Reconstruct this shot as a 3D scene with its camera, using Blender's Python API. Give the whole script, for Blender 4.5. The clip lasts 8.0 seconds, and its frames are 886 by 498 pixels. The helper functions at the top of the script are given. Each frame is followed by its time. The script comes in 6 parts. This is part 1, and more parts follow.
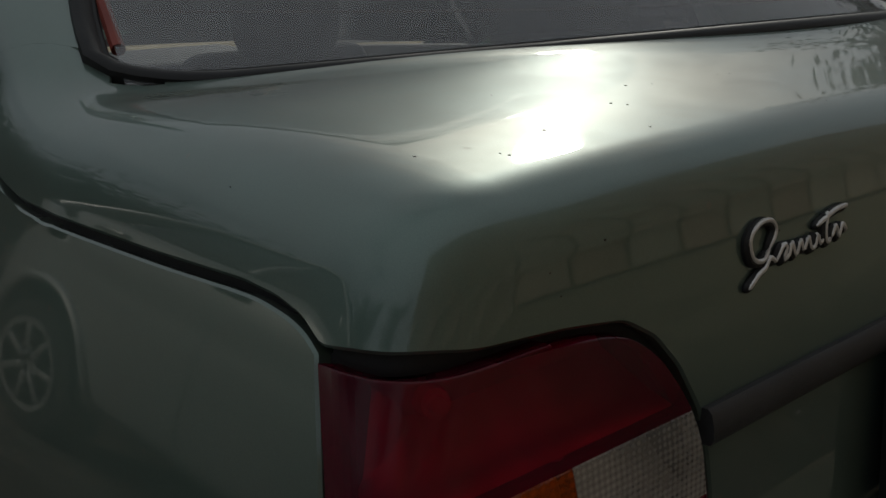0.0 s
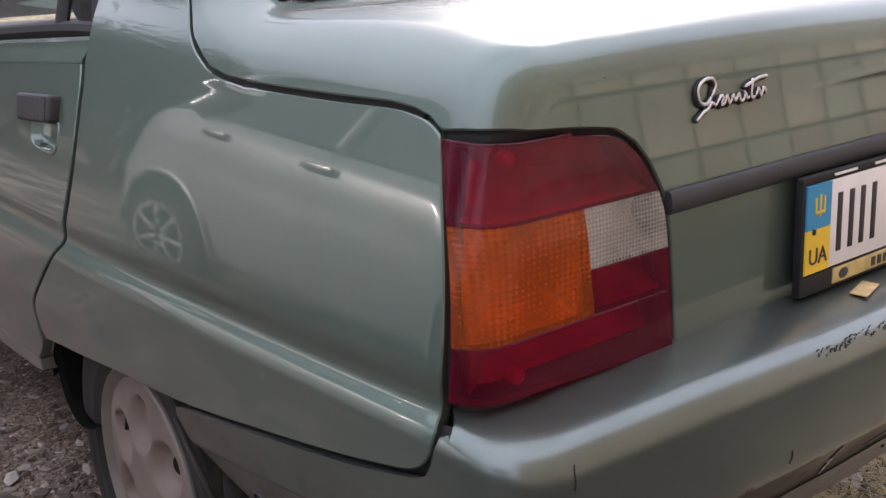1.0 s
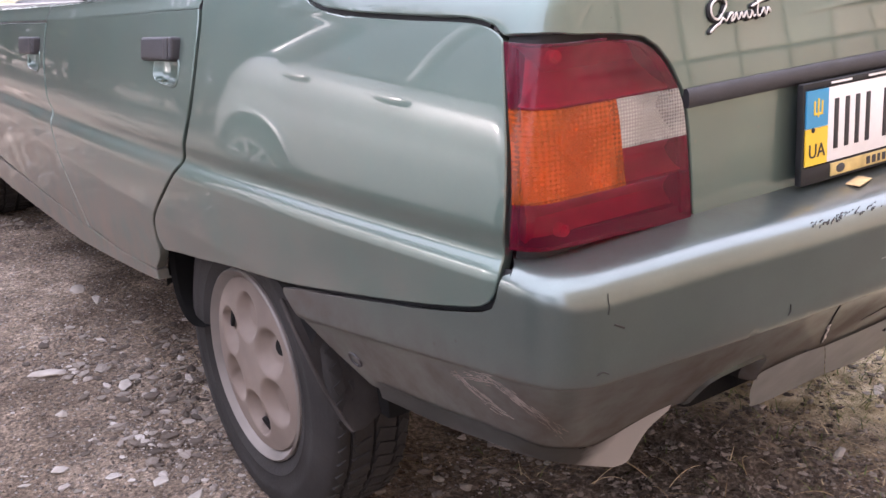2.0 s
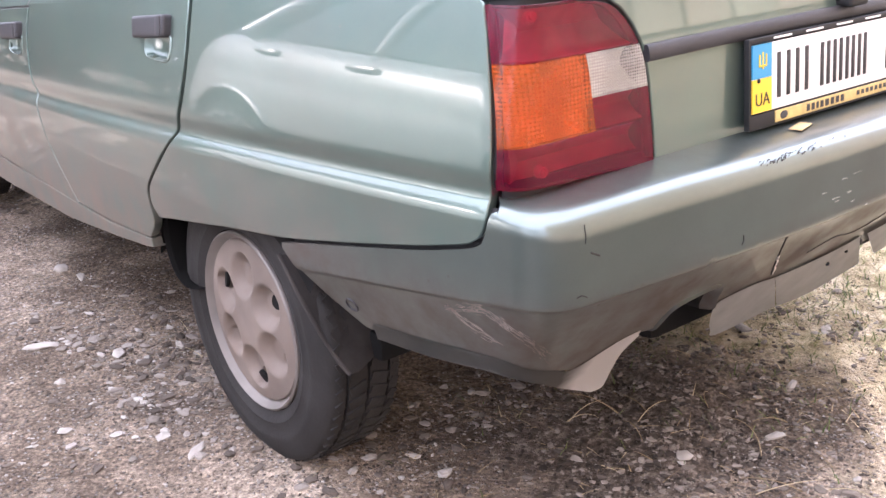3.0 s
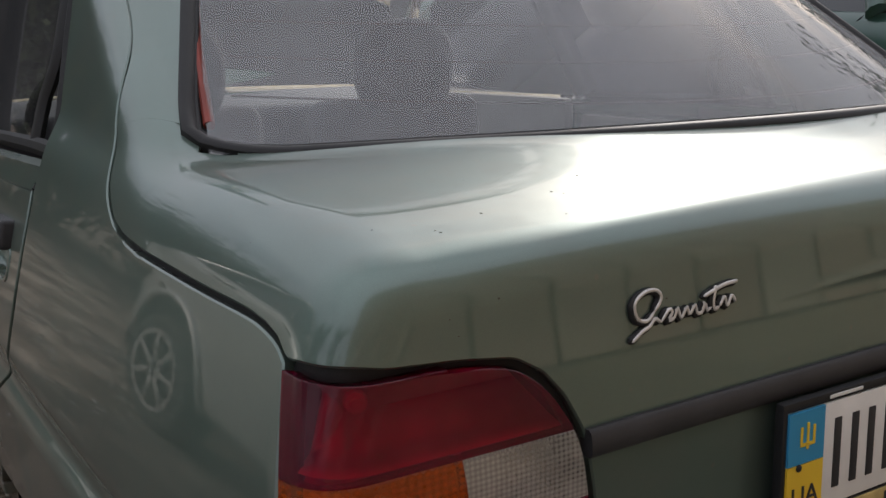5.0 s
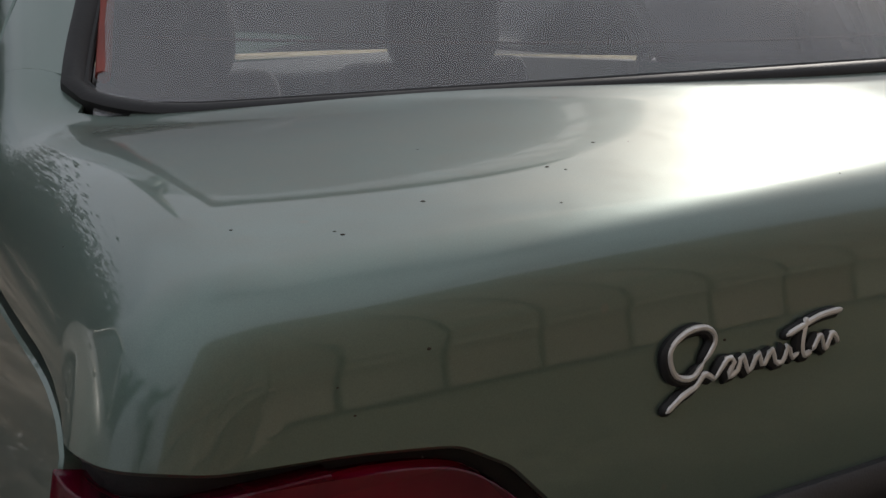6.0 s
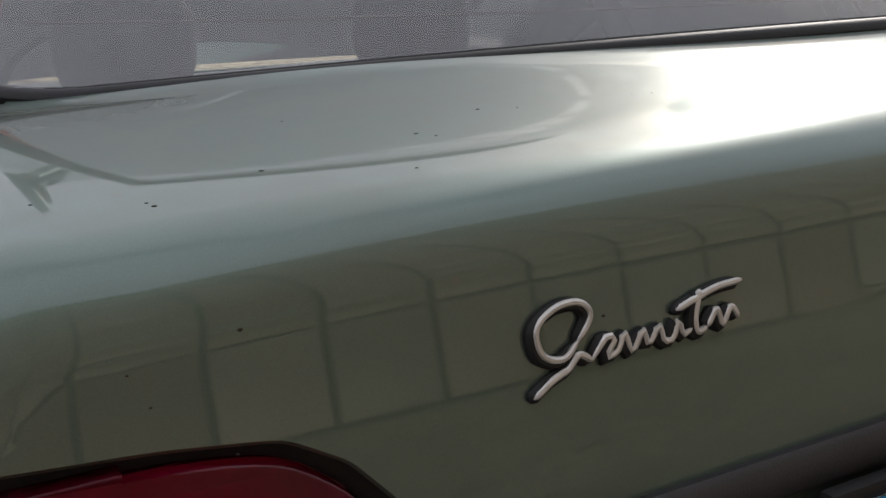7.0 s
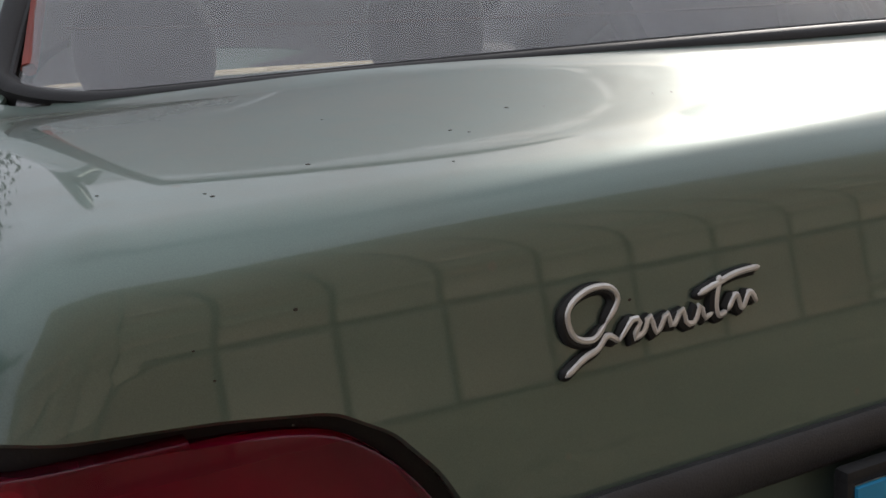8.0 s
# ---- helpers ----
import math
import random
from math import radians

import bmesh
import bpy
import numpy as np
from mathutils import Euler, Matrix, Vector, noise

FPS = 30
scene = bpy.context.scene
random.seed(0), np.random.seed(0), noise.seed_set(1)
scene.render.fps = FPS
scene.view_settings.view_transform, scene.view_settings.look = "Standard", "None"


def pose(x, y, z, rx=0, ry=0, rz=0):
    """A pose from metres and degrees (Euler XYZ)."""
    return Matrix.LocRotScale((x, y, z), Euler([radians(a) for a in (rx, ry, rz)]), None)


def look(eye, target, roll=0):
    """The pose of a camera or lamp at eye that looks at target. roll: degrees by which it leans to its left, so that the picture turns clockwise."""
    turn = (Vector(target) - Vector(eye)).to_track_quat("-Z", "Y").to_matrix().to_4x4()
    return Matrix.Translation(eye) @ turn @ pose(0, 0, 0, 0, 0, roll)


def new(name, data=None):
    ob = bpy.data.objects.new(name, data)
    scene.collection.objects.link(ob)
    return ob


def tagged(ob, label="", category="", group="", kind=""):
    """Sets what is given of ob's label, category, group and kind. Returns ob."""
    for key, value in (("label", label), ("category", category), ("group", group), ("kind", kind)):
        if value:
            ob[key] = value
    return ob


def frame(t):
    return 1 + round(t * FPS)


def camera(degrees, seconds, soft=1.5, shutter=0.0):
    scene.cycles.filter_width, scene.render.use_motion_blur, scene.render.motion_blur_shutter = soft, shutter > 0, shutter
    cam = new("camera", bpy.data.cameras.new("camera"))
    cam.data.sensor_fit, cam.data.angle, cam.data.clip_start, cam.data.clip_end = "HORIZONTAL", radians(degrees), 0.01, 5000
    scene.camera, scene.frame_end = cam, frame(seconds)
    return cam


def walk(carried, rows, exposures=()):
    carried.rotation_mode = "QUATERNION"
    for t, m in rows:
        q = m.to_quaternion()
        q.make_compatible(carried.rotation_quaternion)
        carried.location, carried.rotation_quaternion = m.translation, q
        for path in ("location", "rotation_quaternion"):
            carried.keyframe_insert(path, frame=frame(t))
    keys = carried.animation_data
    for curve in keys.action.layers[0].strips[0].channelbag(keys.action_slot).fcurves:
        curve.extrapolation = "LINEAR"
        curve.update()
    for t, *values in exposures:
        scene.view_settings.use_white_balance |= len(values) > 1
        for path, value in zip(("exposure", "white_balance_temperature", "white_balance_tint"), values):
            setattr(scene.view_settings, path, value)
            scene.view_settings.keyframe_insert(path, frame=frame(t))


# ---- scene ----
cam = camera(48.0, 8.0)
PATH = [
    (0, (-0.912, -0.264, 1.077), (0.325, 1.186, 0.473), 0.3),
    (0.5, (-1.091, -0.422, 1.075), (0.156, 1.006, 0.439), 0.7),
    (1, (-1.185, -0.538, 1.068), (-0.003, 0.94, 0.419), 0.2),
    (1.5, (-1.265, -0.674, 1.066), (-0.163, 0.86, 0.409), -0.4),
    (2.2, (-1.39, -0.755, 1.035), (-0.298, 0.773, 0.347), -1.3),
    (3.3, (-1.485, -0.836, 1.04), (-0.322, 0.628, 0.331), -2.1),
    (3.5, (-1.46, -0.824, 1.055), (-0.297, 0.64, 0.346), -2.0),
    (3.8, (-1.367, -0.789, 1.063), (-0.224, 0.709, 0.394), -1.4),
    (4, (-1.285, -0.74, 1.103), (-0.163, 0.775, 0.435), -1.3),
    (4.2, (-1.201, -0.696, 1.123), (-0.102, 0.847, 0.484), -0.7),
    (4.5, (-1.09, -0.639, 1.158), (-0.027, 0.946, 0.56), 0.2),
    (4.7, (-1.02, -0.589, 1.171), (0.019, 1.02, 0.596), 0.8),
    (5.8, (-0.721, -0.302, 1.089), (0.168, 1.401, 0.532), 0.4),
    (6, (-0.702, -0.293, 1.093), (0.156, 1.410, 0.491), 0.2),
    (6.5, (-0.649, -0.284, 1.073), (0.189, 1.429, 0.471), -1.0),
    (7, (-0.618, -0.287, 1.060), (0.228, 1.431, 0.482), -1.6),
    (7.5, (-0.617, -0.295, 1.060), (0.224, 1.428, 0.490), -1.9),
    (8, (-0.642, -0.308, 1.061), (0.188, 1.421, 0.494), -1.9),
]
walk(cam, [(t, look(eye, target, roll)) for t, eye, target, roll in PATH],
     exposures=[(0, -2.12, 6200, 6), (0.5, -0.69, 6200, 8), (1.0, 0.45, 6100, 24), (1.5, 1.02, 6020, 29), (2.2, 1.64, 5940, 28), (3.3, 2.11, 5880, 25), (3.6, 2.04, 5880, 25), (4.0, 1.49, 5900, 25), (4.5, 0.21, 6030, 23), (4.7, -0.16, 6150, 19),
                (5.8, -1.21, 6250, 12), (6.5, -0.93, 6210, 13), (8, -0.72, 6210, 13)])

# ---- sky and sun: hazy afternoon, low sun ahead and to the right of the car ----
SUN_AZIMUTH, SUN_HEIGHT = 48.5, 22.0  # degrees from +y towards +x, above the horizon
world = bpy.data.worlds.new("hazy_sky")
scene.world = world
world.use_nodes = True
wn, wl = world.node_tree.nodes, world.node_tree.links
wn.clear()
sky = wn.new("ShaderNodeTexSky")
sky.sky_type, sky.sun_disc = "NISHITA", False
sky.sun_elevation, sky.sun_rotation = radians(SUN_HEIGHT), radians(SUN_AZIMUTH)
sky.air_density, sky.dust_density, sky.ozone_density = 1.0, 3.5, 1.0
wcoord = wn.new("ShaderNodeTexCoord")
wmap = wn.new("ShaderNodeMapping")
wmap.inputs["Scale"].default_value = (1.6, 1.6, 4.2)
cloud = wn.new("ShaderNodeTexNoise")
cloud.inputs["Scale"].default_value, cloud.inputs["Detail"].default_value, cloud.inputs["Roughness"].default_value = 1.3, 4.0, 0.5
wl.new(wcoord.outputs["Generated"], wmap.inputs["Vector"])
wl.new(wmap.outputs["Vector"], cloud.inputs["Vector"])
cramp = wn.new("ShaderNodeValToRGB")
cramp.color_ramp.elements[0].position, cramp.color_ramp.elements[1].position = 0.0, 0.50
wl.new(cloud.outputs["Fac"], cramp.inputs["Fac"])
cmix = wn.new("ShaderNodeMix")
cmix.data_type = "RGBA"
white = wn.new("ShaderNodeMix")  # thin cloud: an even white veil that keeps a share of the glow behind it
white.data_type = "RGBA"
white.inputs["Factor"].default_value = 0.95
# the veil brightens from the horizon to the zenith, as under thin overcast
wsep, wgrad, wveil = wn.new("ShaderNodeSeparateXYZ"), wn.new("ShaderNodeMapRange"), wn.new("ShaderNodeVectorMath")
wl.new(wcoord.outputs["Generated"], wsep.inputs[0])
wgrad.inputs["From Min"].default_value, wgrad.inputs["From Max"].default_value = 0.0, 0.9
wgrad.inputs["To Min"].default_value, wgrad.inputs["To Max"].default_value = 0.70, 1.15
wl.new(wsep.outputs["Z"], wgrad.inputs["Value"])
wveil.operation = "SCALE"
wveil.inputs[0].default_value = (9.9, 10.1, 10.4)
wl.new(wgrad.outputs["Result"], wveil.inputs["Scale"])
wl.new(wveil.outputs["Vector"], white.inputs["B"])
wl.new(sky.outputs["Color"], white.inputs["A"])
wl.new(cramp.outputs["Color"], cmix.inputs["Factor"])
wl.new(sky.outputs["Color"], cmix.inputs["A"])
wl.new(white.outputs["Result"], cmix.inputs["B"])
back = wn.new("ShaderNodeBackground")
back.inputs["Strength"].default_value = 0.15
wl.new(cmix.outputs["Result"], back.inputs["Color"])
wout = wn.new("ShaderNodeOutputWorld")
wl.new(back.outputs["Background"], wout.inputs["Surface"])

sun_dir = Vector((math.sin(radians(SUN_AZIMUTH)) * math.cos(radians(SUN_HEIGHT)), math.cos(radians(SUN_AZIMUTH)) * math.cos(radians(SUN_HEIGHT)), math.sin(radians(SUN_HEIGHT))))
sun = new("sun", bpy.data.lights.new("sun", "SUN"))
sun.data.energy, sun.data.angle, sun.data.color = 4.2, radians(4), (1.0, 0.93, 0.82)
sun.matrix_world = look(sun_dir * 30, (0, 0, 0))


# ---- materials ----
def material(name, colour, rough=0.5, metal=0.0, spec=0.5, coat=0.0, coat_rough=0.03, bump=0.0, bump_scale=200.0, mottle=0.0, mottle_scale=6.0, grain=0.0, grain_scale=300.0):
    m = bpy.data.materials.new(name)
    m.use_nodes = True
    n, l = m.node_tree.nodes, m.node_tree.links
    b = n["Principled BSDF"]
    b.inputs["Roughness"].default_value, b.inputs["Metallic"].default_value = rough, metal
    b.inputs["Specular IOR Level"].default_value = spec
    b.inputs["Coat Weight"].default_value, b.inputs["Coat Roughness"].default_value = coat, coat_rough
    b.inputs["Coat IOR"].default_value = 1.6
    co = n.new("ShaderNodeTexCoord")
    rgb = n.new("ShaderNodeRGB")
    rgb.outputs[0].default_value = (*colour, 1)
    out = rgb.outputs[0]

    def varied(source, scale, amount, detail):
        t = n.new("ShaderNodeTexNoise")
        t.inputs["Scale"].default_value, t.inputs["Detail"].default_value = scale, detail
        l.new(co.outputs["Object"], t.inputs["Vector"])
        r = n.new("ShaderNodeMapRange")
        r.inputs["From Min"].default_value, r.inputs["From Max"].default_value = 0.3, 0.7
        r.inputs["To Min"].default_value, r.inputs["To Max"].default_value = 1 - amount, 1 + amount
        l.new(t.outputs["Fac"], r.inputs["Value"])
        v = n.new("ShaderNodeVectorMath")
        v.operation = "SCALE"
        l.new(source, v.inputs[0])
        l.new(r.outputs["Result"], v.inputs["Scale"])
        return v.outputs["Vector"]

    if mottle:
        out = varied(out, mottle_scale, mottle, 5.0)
    if grain:
        out = varied(out, grain_scale, grain, 3.0)
    l.new(out, b.inputs["Base Color"])
    if bump:
        t = n.new("ShaderNodeTexNoise")
        t.inputs["Scale"].default_value, t.inputs["Detail"].default_value = bump_scale, 4.0
        l.new(co.outputs["Object"], t.inputs["Vector"])
        k = n.new("ShaderNodeBump")
        k.inputs["Strength"].default_value, k.inputs["Distance"].default_value = bump, 0.002
        l.new(t.outputs["Fac"], k.inputs["Height"])
        l.new(k.outputs["Normal"], b.inputs["Normal"])
    return m


def mix_dust(m, colour, low, high, amount, rough=0.85):
    """Road dust over a paint: thick below the height low, thin above high, in patches and fine specks."""
    n, l = m.node_tree.nodes, m.node_tree.links
    b = n["Principled BSDF"]
    out = next(k for k in n if k.type == "OUTPUT_MATERIAL")
    d = n.new("ShaderNodeBsdfPrincipled")
    d.inputs["Base Color"].default_value, d.inputs["Roughness"].default_value = (*colour, 1), rough
    d.inputs["Specular IOR Level"].default_value = 0.2
    geo = n.new("ShaderNodeNewGeometry")
    sep = n.new("ShaderNodeSeparateXYZ")
    l.new(geo.outputs["Position"], sep.inputs[0])
    h = n.new("ShaderNodeMapRange")
    h.inputs["From Min"].default_value, h.inputs["From Max"].default_value = high, low
    h.inputs["To Min"].default_value, h.inputs["To Max"].default_value = 0.125, 1.0
    l.new(sep.outputs["Z"], h.inputs["Value"])
    t = n.new("ShaderNodeTexNoise")
    t.inputs["Scale"].default_value, t.inputs["Detail"].default_value, t.inputs["Roughness"].default_value = 9.0, 9.0, 0.62
    l.new(geo.outputs["Position"], t.inputs["Vector"])
    r = n.new("ShaderNodeMapRange")
    r.inputs["From Min"].default_value, r.inputs["From Max"].default_value = 0.32, 0.72
    r.inputs["To Min"].default_value, r.inputs["To Max"].default_value = 0.20, 1.60
    l.new(t.outputs["Fac"], r.inputs["Value"])
    k = n.new("ShaderNodeMath")
    k.operation = "MULTIPLY"
    l.new(h.outputs["Result"], k.inputs[0])
    l.new(r.outputs["Result"], k.inputs[1])
    k2 = n.new("ShaderNodeMath")
    k2.operation, k2.use_clamp = "MULTIPLY", True
    l.new(k.outputs[0], k2.inputs[0])
    k2.inputs[1].default_value = amount
    v = n.new("ShaderNodeTexVoronoi")
    v.inputs["Scale"].default_value = 34.0
    l.new(geo.outputs["Position"], v.inputs["Vector"])
    spot = n.new("ShaderNodeMapRange")
    spot.inputs["From Min"].default_value, spot.inputs["From Max"].default_value = 0.10, 0.05
    l.new(v.outputs["Distance"], spot.inputs["Value"])
    some = n.new("ShaderNodeMath")
    some.operation = "GREATER_THAN"
    some.inputs[1].default_value = 0.78
    bw = n.new("ShaderNodeSeparateColor")
    l.new(v.outputs["Color"], bw.inputs["Color"])
    l.new(bw.outputs["Red"], some.inputs[0])
    both = n.new("ShaderNodeMath")
    both.operation = "MULTIPLY"
    l.new(spot.outputs["Result"], both.inputs[0])
    l.new(some.outputs[0], both.inputs[1])
    faint = n.new("ShaderNodeMath")
    faint.operation = "MULTIPLY_ADD"
    faint.inputs[1].default_value = 0.30
    faint.use_clamp = True
    l.new(both.outputs[0], faint.inputs[0])
    l.new(k2.outputs[0], faint.inputs[2])
    # settled dust and dried water marks on what faces up
    nz = n.new("ShaderNodeSeparateXYZ")
    l.new(geo.outputs["Normal"], nz.inputs[0])
    flat = n.new("ShaderNodeMapRange")
    flat.inputs["From Min"].default_value, flat.inputs["From Max"].default_value, flat.inputs["To Max"].default_value = 0.80, 0.98, 0.20
    l.new(nz.outputs["Z"], flat.inputs["Value"])
    t2 = n.new("ShaderNodeTexNoise")
    t2.inputs["Scale"].default_value, t2.inputs["Detail"].default_value, t2.inputs["Roughness"].default_value, t2.inputs["Distortion"].default_value = 26.0, 10.0, 0.72, 0.8
    l.new(geo.outputs["Position"], t2.inputs["Vector"])
    r2 = n.new("ShaderNodeMapRange")
    r2.inputs["From Min"].default_value, r2.inputs["From Max"].default_value = 0.42, 0.72
    l.new(t2.outputs["Fac"], r2.inputs["Value"])
    lie = n.new("ShaderNodeMath")
    lie.operation = "MULTIPLY_ADD"
    lie.use_clamp = True
    l.new(flat.outputs["Result"], lie.inputs[0])
    l.new(r2.outputs["Result"], lie.inputs[1])
    l.new(faint.outputs[0], lie.inputs[2])
    k2 = lie
    mix = n.new("ShaderNodeMixShader")
    l.new(k2.outputs[0], mix.inputs["Fac"])
    l.new(b.outputs[0], mix.inputs[1])
    l.new(d.outputs[0], mix.inputs[2])
    l.new(mix.outputs[0], out.inputs["Surface"])
    return m


PAINT = mix_dust(material("green_metallic_paint", (0.104, 0.158, 0.136), 0.45, 0.66, 0.4, 1.0, 0.028, 0.0, 900, 0.07, 5.0, 0.10, 1800), (0.172, 0.148, 0.124), 0.35, 0.645, 0.80)
# bumper dust is darkened below the crease to paint in the shade there too
BUMPER_PAINT = mix_dust(material("painted_bumper_plastic", (0.100, 0.133, 0.122), 0.34, 0.70, 0.5, 1.0, 0.11, 0.0, 900, 0.13, 5.0, 0.12, 1500), (0.078, 0.067, 0.058), 0.500, 0.560, 0.80)
BLACK = material("black_rubber", (0.012, 0.012, 0.013), 0.62, 0, 0.4, bump=0.15, bump_scale=500, mottle=0.25, mottle_scale=20)
TRIM = material("dark_grey_plastic", (0.030, 0.030, 0.034), 0.5, 0, 0.45, bump=0.25, bump_scale=900, mottle=0.25, mottle_scale=14)
UNDER = material("underbody_black", (0.008, 0.008, 0.008), 0.9, 0, 0.2, mottle=0.3)

# ---- body form: one implicit shell, metres, x to the car's right, y ahead, z up ----
def soft_max(a, b, r):
    h = np.maximum(r - np.abs(a - b), 0.0)
    return np.maximum(a, b) + h * h / (4 * r)


def step(a, b, v):
    k = np.clip((v - a) / (b - a), 0, 1)
    return k * k * (3 - 2 * k)


def ridge_height(y):
    return 0.650 - 0.052 * y


def half_width(y):
    """Half the car's width at the ridge along its side."""
    q = np.clip(1 - y / 1.5, 0, 2)
    f = np.clip((y - 2.2) / 1.0, 0, 1)
    return 0.790 - 0.075 * q * q - 0.09 * f * f


def side_width(y, z):
    dz = z - ridge_height(y)
    w = half_width(y)
    up = np.clip(dz, 0, None)
    upper = w - 0.06 * up - 0.53 * up * up - 0.007 * np.exp(-((dz - 0.018) / 0.018) ** 2)
    lower = w + 0.005 - 0.10 * np.clip(0.50 - z, 0, None) ** 1.0
    k = 0.3 * step(-0.016, 0.012, dz) + 0.7 * np.clip((dz + 0.014) / 0.024, 0, 1)
    return lower * (1 - k) + upper * k


def rear_face(x, z):
    return 0.030 + 0.16 * np.clip(z - 0.80, 0, None) + 0.06 * np.minimum(z - 0.80, 0)


def seal_foot(x):
    """Where the deck meets the rear window's seal: y, z."""
    a = np.abs(x)
    return 0.262 + 0.10 * a ** 2 + 1.05 * a ** 4, 0.9925 - 0.045 * a ** 2 - 0.10 * a ** 4


def deck_height(x, y):
    ys, zs = seal_foot(np.clip(np.abs(x), 0, 0.62))
    zc = 0.974 - 0.012 * x ** 2 - 0.025 * x ** 4
    u = (y - 0.13) / (ys - 0.13)
    v = np.clip(u, -0.25, 1)
    return zc + (zs - zc) * u + (0.026 * (np.clip(np.abs(x), 0, 0.58) / 0.55) ** 3 - 0.006) * v * (1 - v) * (1 - step(0.60, 0.68, np.abs(x)))


def window_plane(x, z):
    a = np.clip(np.abs(x), 0, 0.60)
    return 0.278 + 0.755 * a * a + 2.0 * (z - 1.007)


def shell(p):
    """Below zero inside the car's skin."""
    x, y, z = np.abs(p[..., 0]), p[..., 1], p[..., 2]
    side = x - side_width(y, z)
    rear = rear_face(x, z) - y
    top = (z - deck_height(x, y)) * 0.98
    low = soft_max(soft_max(rear, top, 0.036), side, 0.052)
    g_side = (x - (0.700 - 0.30 * (z - 0.89) - 0.02 * np.clip(1.0 - y, 0, 1))) * 0.96
    g_rear = (window_plane(x, z) + 0.004 - y) / 2.24
    g_roof = (z - (1.395 - 0.03 * (x / 0.5) ** 2 - 0.05 * ((y - 1.5) / 0.8) ** 2))
    up = soft_max(soft_max(g_side, g_rear, 0.05), g_roof, 0.09)
    up = np.maximum(up, 0.90 - z)
    return -soft_max(-low, -up, 0.018)


def gradient(f, p):
    e = 1e-4
    g = np.empty_like(p)
    for k in range(3):
        d = np.zeros(3)
        d[k] = e
        g[..., k] = (f(p + d) - f(p - d)) / (2 * e)
    return g


def settle(p, f=None, level=0.0, flat=False):
    """Moves points onto the form's surface; flat keeps their heights."""
    f = f or shell
    p = np.array(p, float)
    for _ in range(14):
        g = gradient(f, p)
        if flat:
            g[..., 2] = 0
        s = np.clip((f(p) - level) / np.maximum((g * g).sum(-1), 0.05), -0.05, 0.05)
        p = p - g * s[..., None]
    return p


def bumper_crease(y):
    return 0.532 - 0.15 * np.clip(y, 0, 0.5)


def bumper_top(x, y):
    """The bumper's domed upper side."""
    return 0.665 - 0.006 * step(0.45, 0.72, np.abs(x)) - 0.8 * np.clip(0.03 - y, 0, 0.2) ** 2


def bumper_form(p):
    x, y, z = np.abs(p[..., 0]), p[..., 1], p[..., 2]
    tuck = bumper_crease(y) - z
    under = step(-0.002, 0.006, tuck)
    tuck = 0.5 * (tuck + np.sqrt(tuck * tuck + 0.00003))
    side = x - (half_width(y) + 0.010 - 0.42 * tuck - 0.005 * under - 0.10 * np.clip(-y, 0, 1))
    rear = (-0.086 + 0.035 * (x / 0.7) ** 2 + 0.70 * tuck + 0.006 * under) - y
    top = z - bumper_top(x, y)
    return soft_max(soft_max(side, rear, 0.060), top, 0.034)

# ---- building helpers ----
def part(name, bm, mat, parent=None, label="", smooth=40):
    """Links a bmesh as one mesh object, under a thing or a part when one is given."""
    me = bpy.data.meshes.new(name)
    bm.normal_update()
    bm.to_mesh(me)
    bm.free()
    me.materials.append(mat)
    if smooth:
        me.polygons.foreach_set("use_smooth", [True] * len(me.polygons))
        me.set_sharp_from_angle(angle=radians(smooth))
    ob = new(name, me)
    if parent is not None:
        ob.parent = parent
    if label:
        ob["label"] = label
    return ob


def empty(name, where=(0, 0, 0)):
    ob = new(name)
    ob.matrix_world = Matrix.Translation(where)
    ob.empty_display_size = 0.1
    return ob


def curve_through(points, n=None, rounded=True):
    """Points evenly along a smooth line through the given ones."""
    p = np.array(points, float)
    if rounded and len(p) > 2:
        q = np.vstack([2 * p[0] - p[1], p, 2 * p[-1] - p[-2]])
        fine = []
        for i in range(1, len(q) - 2):
            a, b, c, d = q[i - 1], q[i], q[i + 1], q[i + 2]
            for k in np.linspace(0, 1, 12, endpoint=False):
                fine.append(0.5 * (2 * b + (c - a) * k + (2 * a - 5 * b + 4 * c - d) * k ** 2 + (3 * b - a - 3 * c + d) * k ** 3))
        fine.append(p[-1])
        p = np.array(fine)
    s = np.r_[0, np.cumsum(np.linalg.norm(np.diff(p, axis=0), axis=1))]
    n = n or 200
    u = np.linspace(0, s[-1], n)
    return np.stack([np.interp(u, s, p[:, k]) for k in range(p.shape[1])], -1)


def at(curve, u):
    u = np.clip(np.asarray(u, float), 0, 1) * (len(curve) - 1)
    i = np.clip(u.astype(int), 0, len(curve) - 2)
    f = (u - i)[..., None]
    return curve[i] * (1 - f) + curve[i + 1] * f


def patch(bottom, top, left, right, us, vs):
    """A four-sided net blended from its border lines."""
    U, V = np.meshgrid(us, vs) if np.ndim(vs) == 1 else (np.broadcast_to(us, np.shape(vs)), vs)
    B, T, L, R = at(bottom, U), at(top, U), at(left, V), at(right, V)
    u, v = U[..., None], V[..., None]
    c00, c10, c01, c11 = bottom[0], bottom[-1], top[0], top[-1]
    return (1 - v) * B + v * T + (1 - u) * L + u * R - ((1 - u) * (1 - v) * c00 + u * (1 - v) * c10 + (1 - u) * v * c01 + u * v * c11)


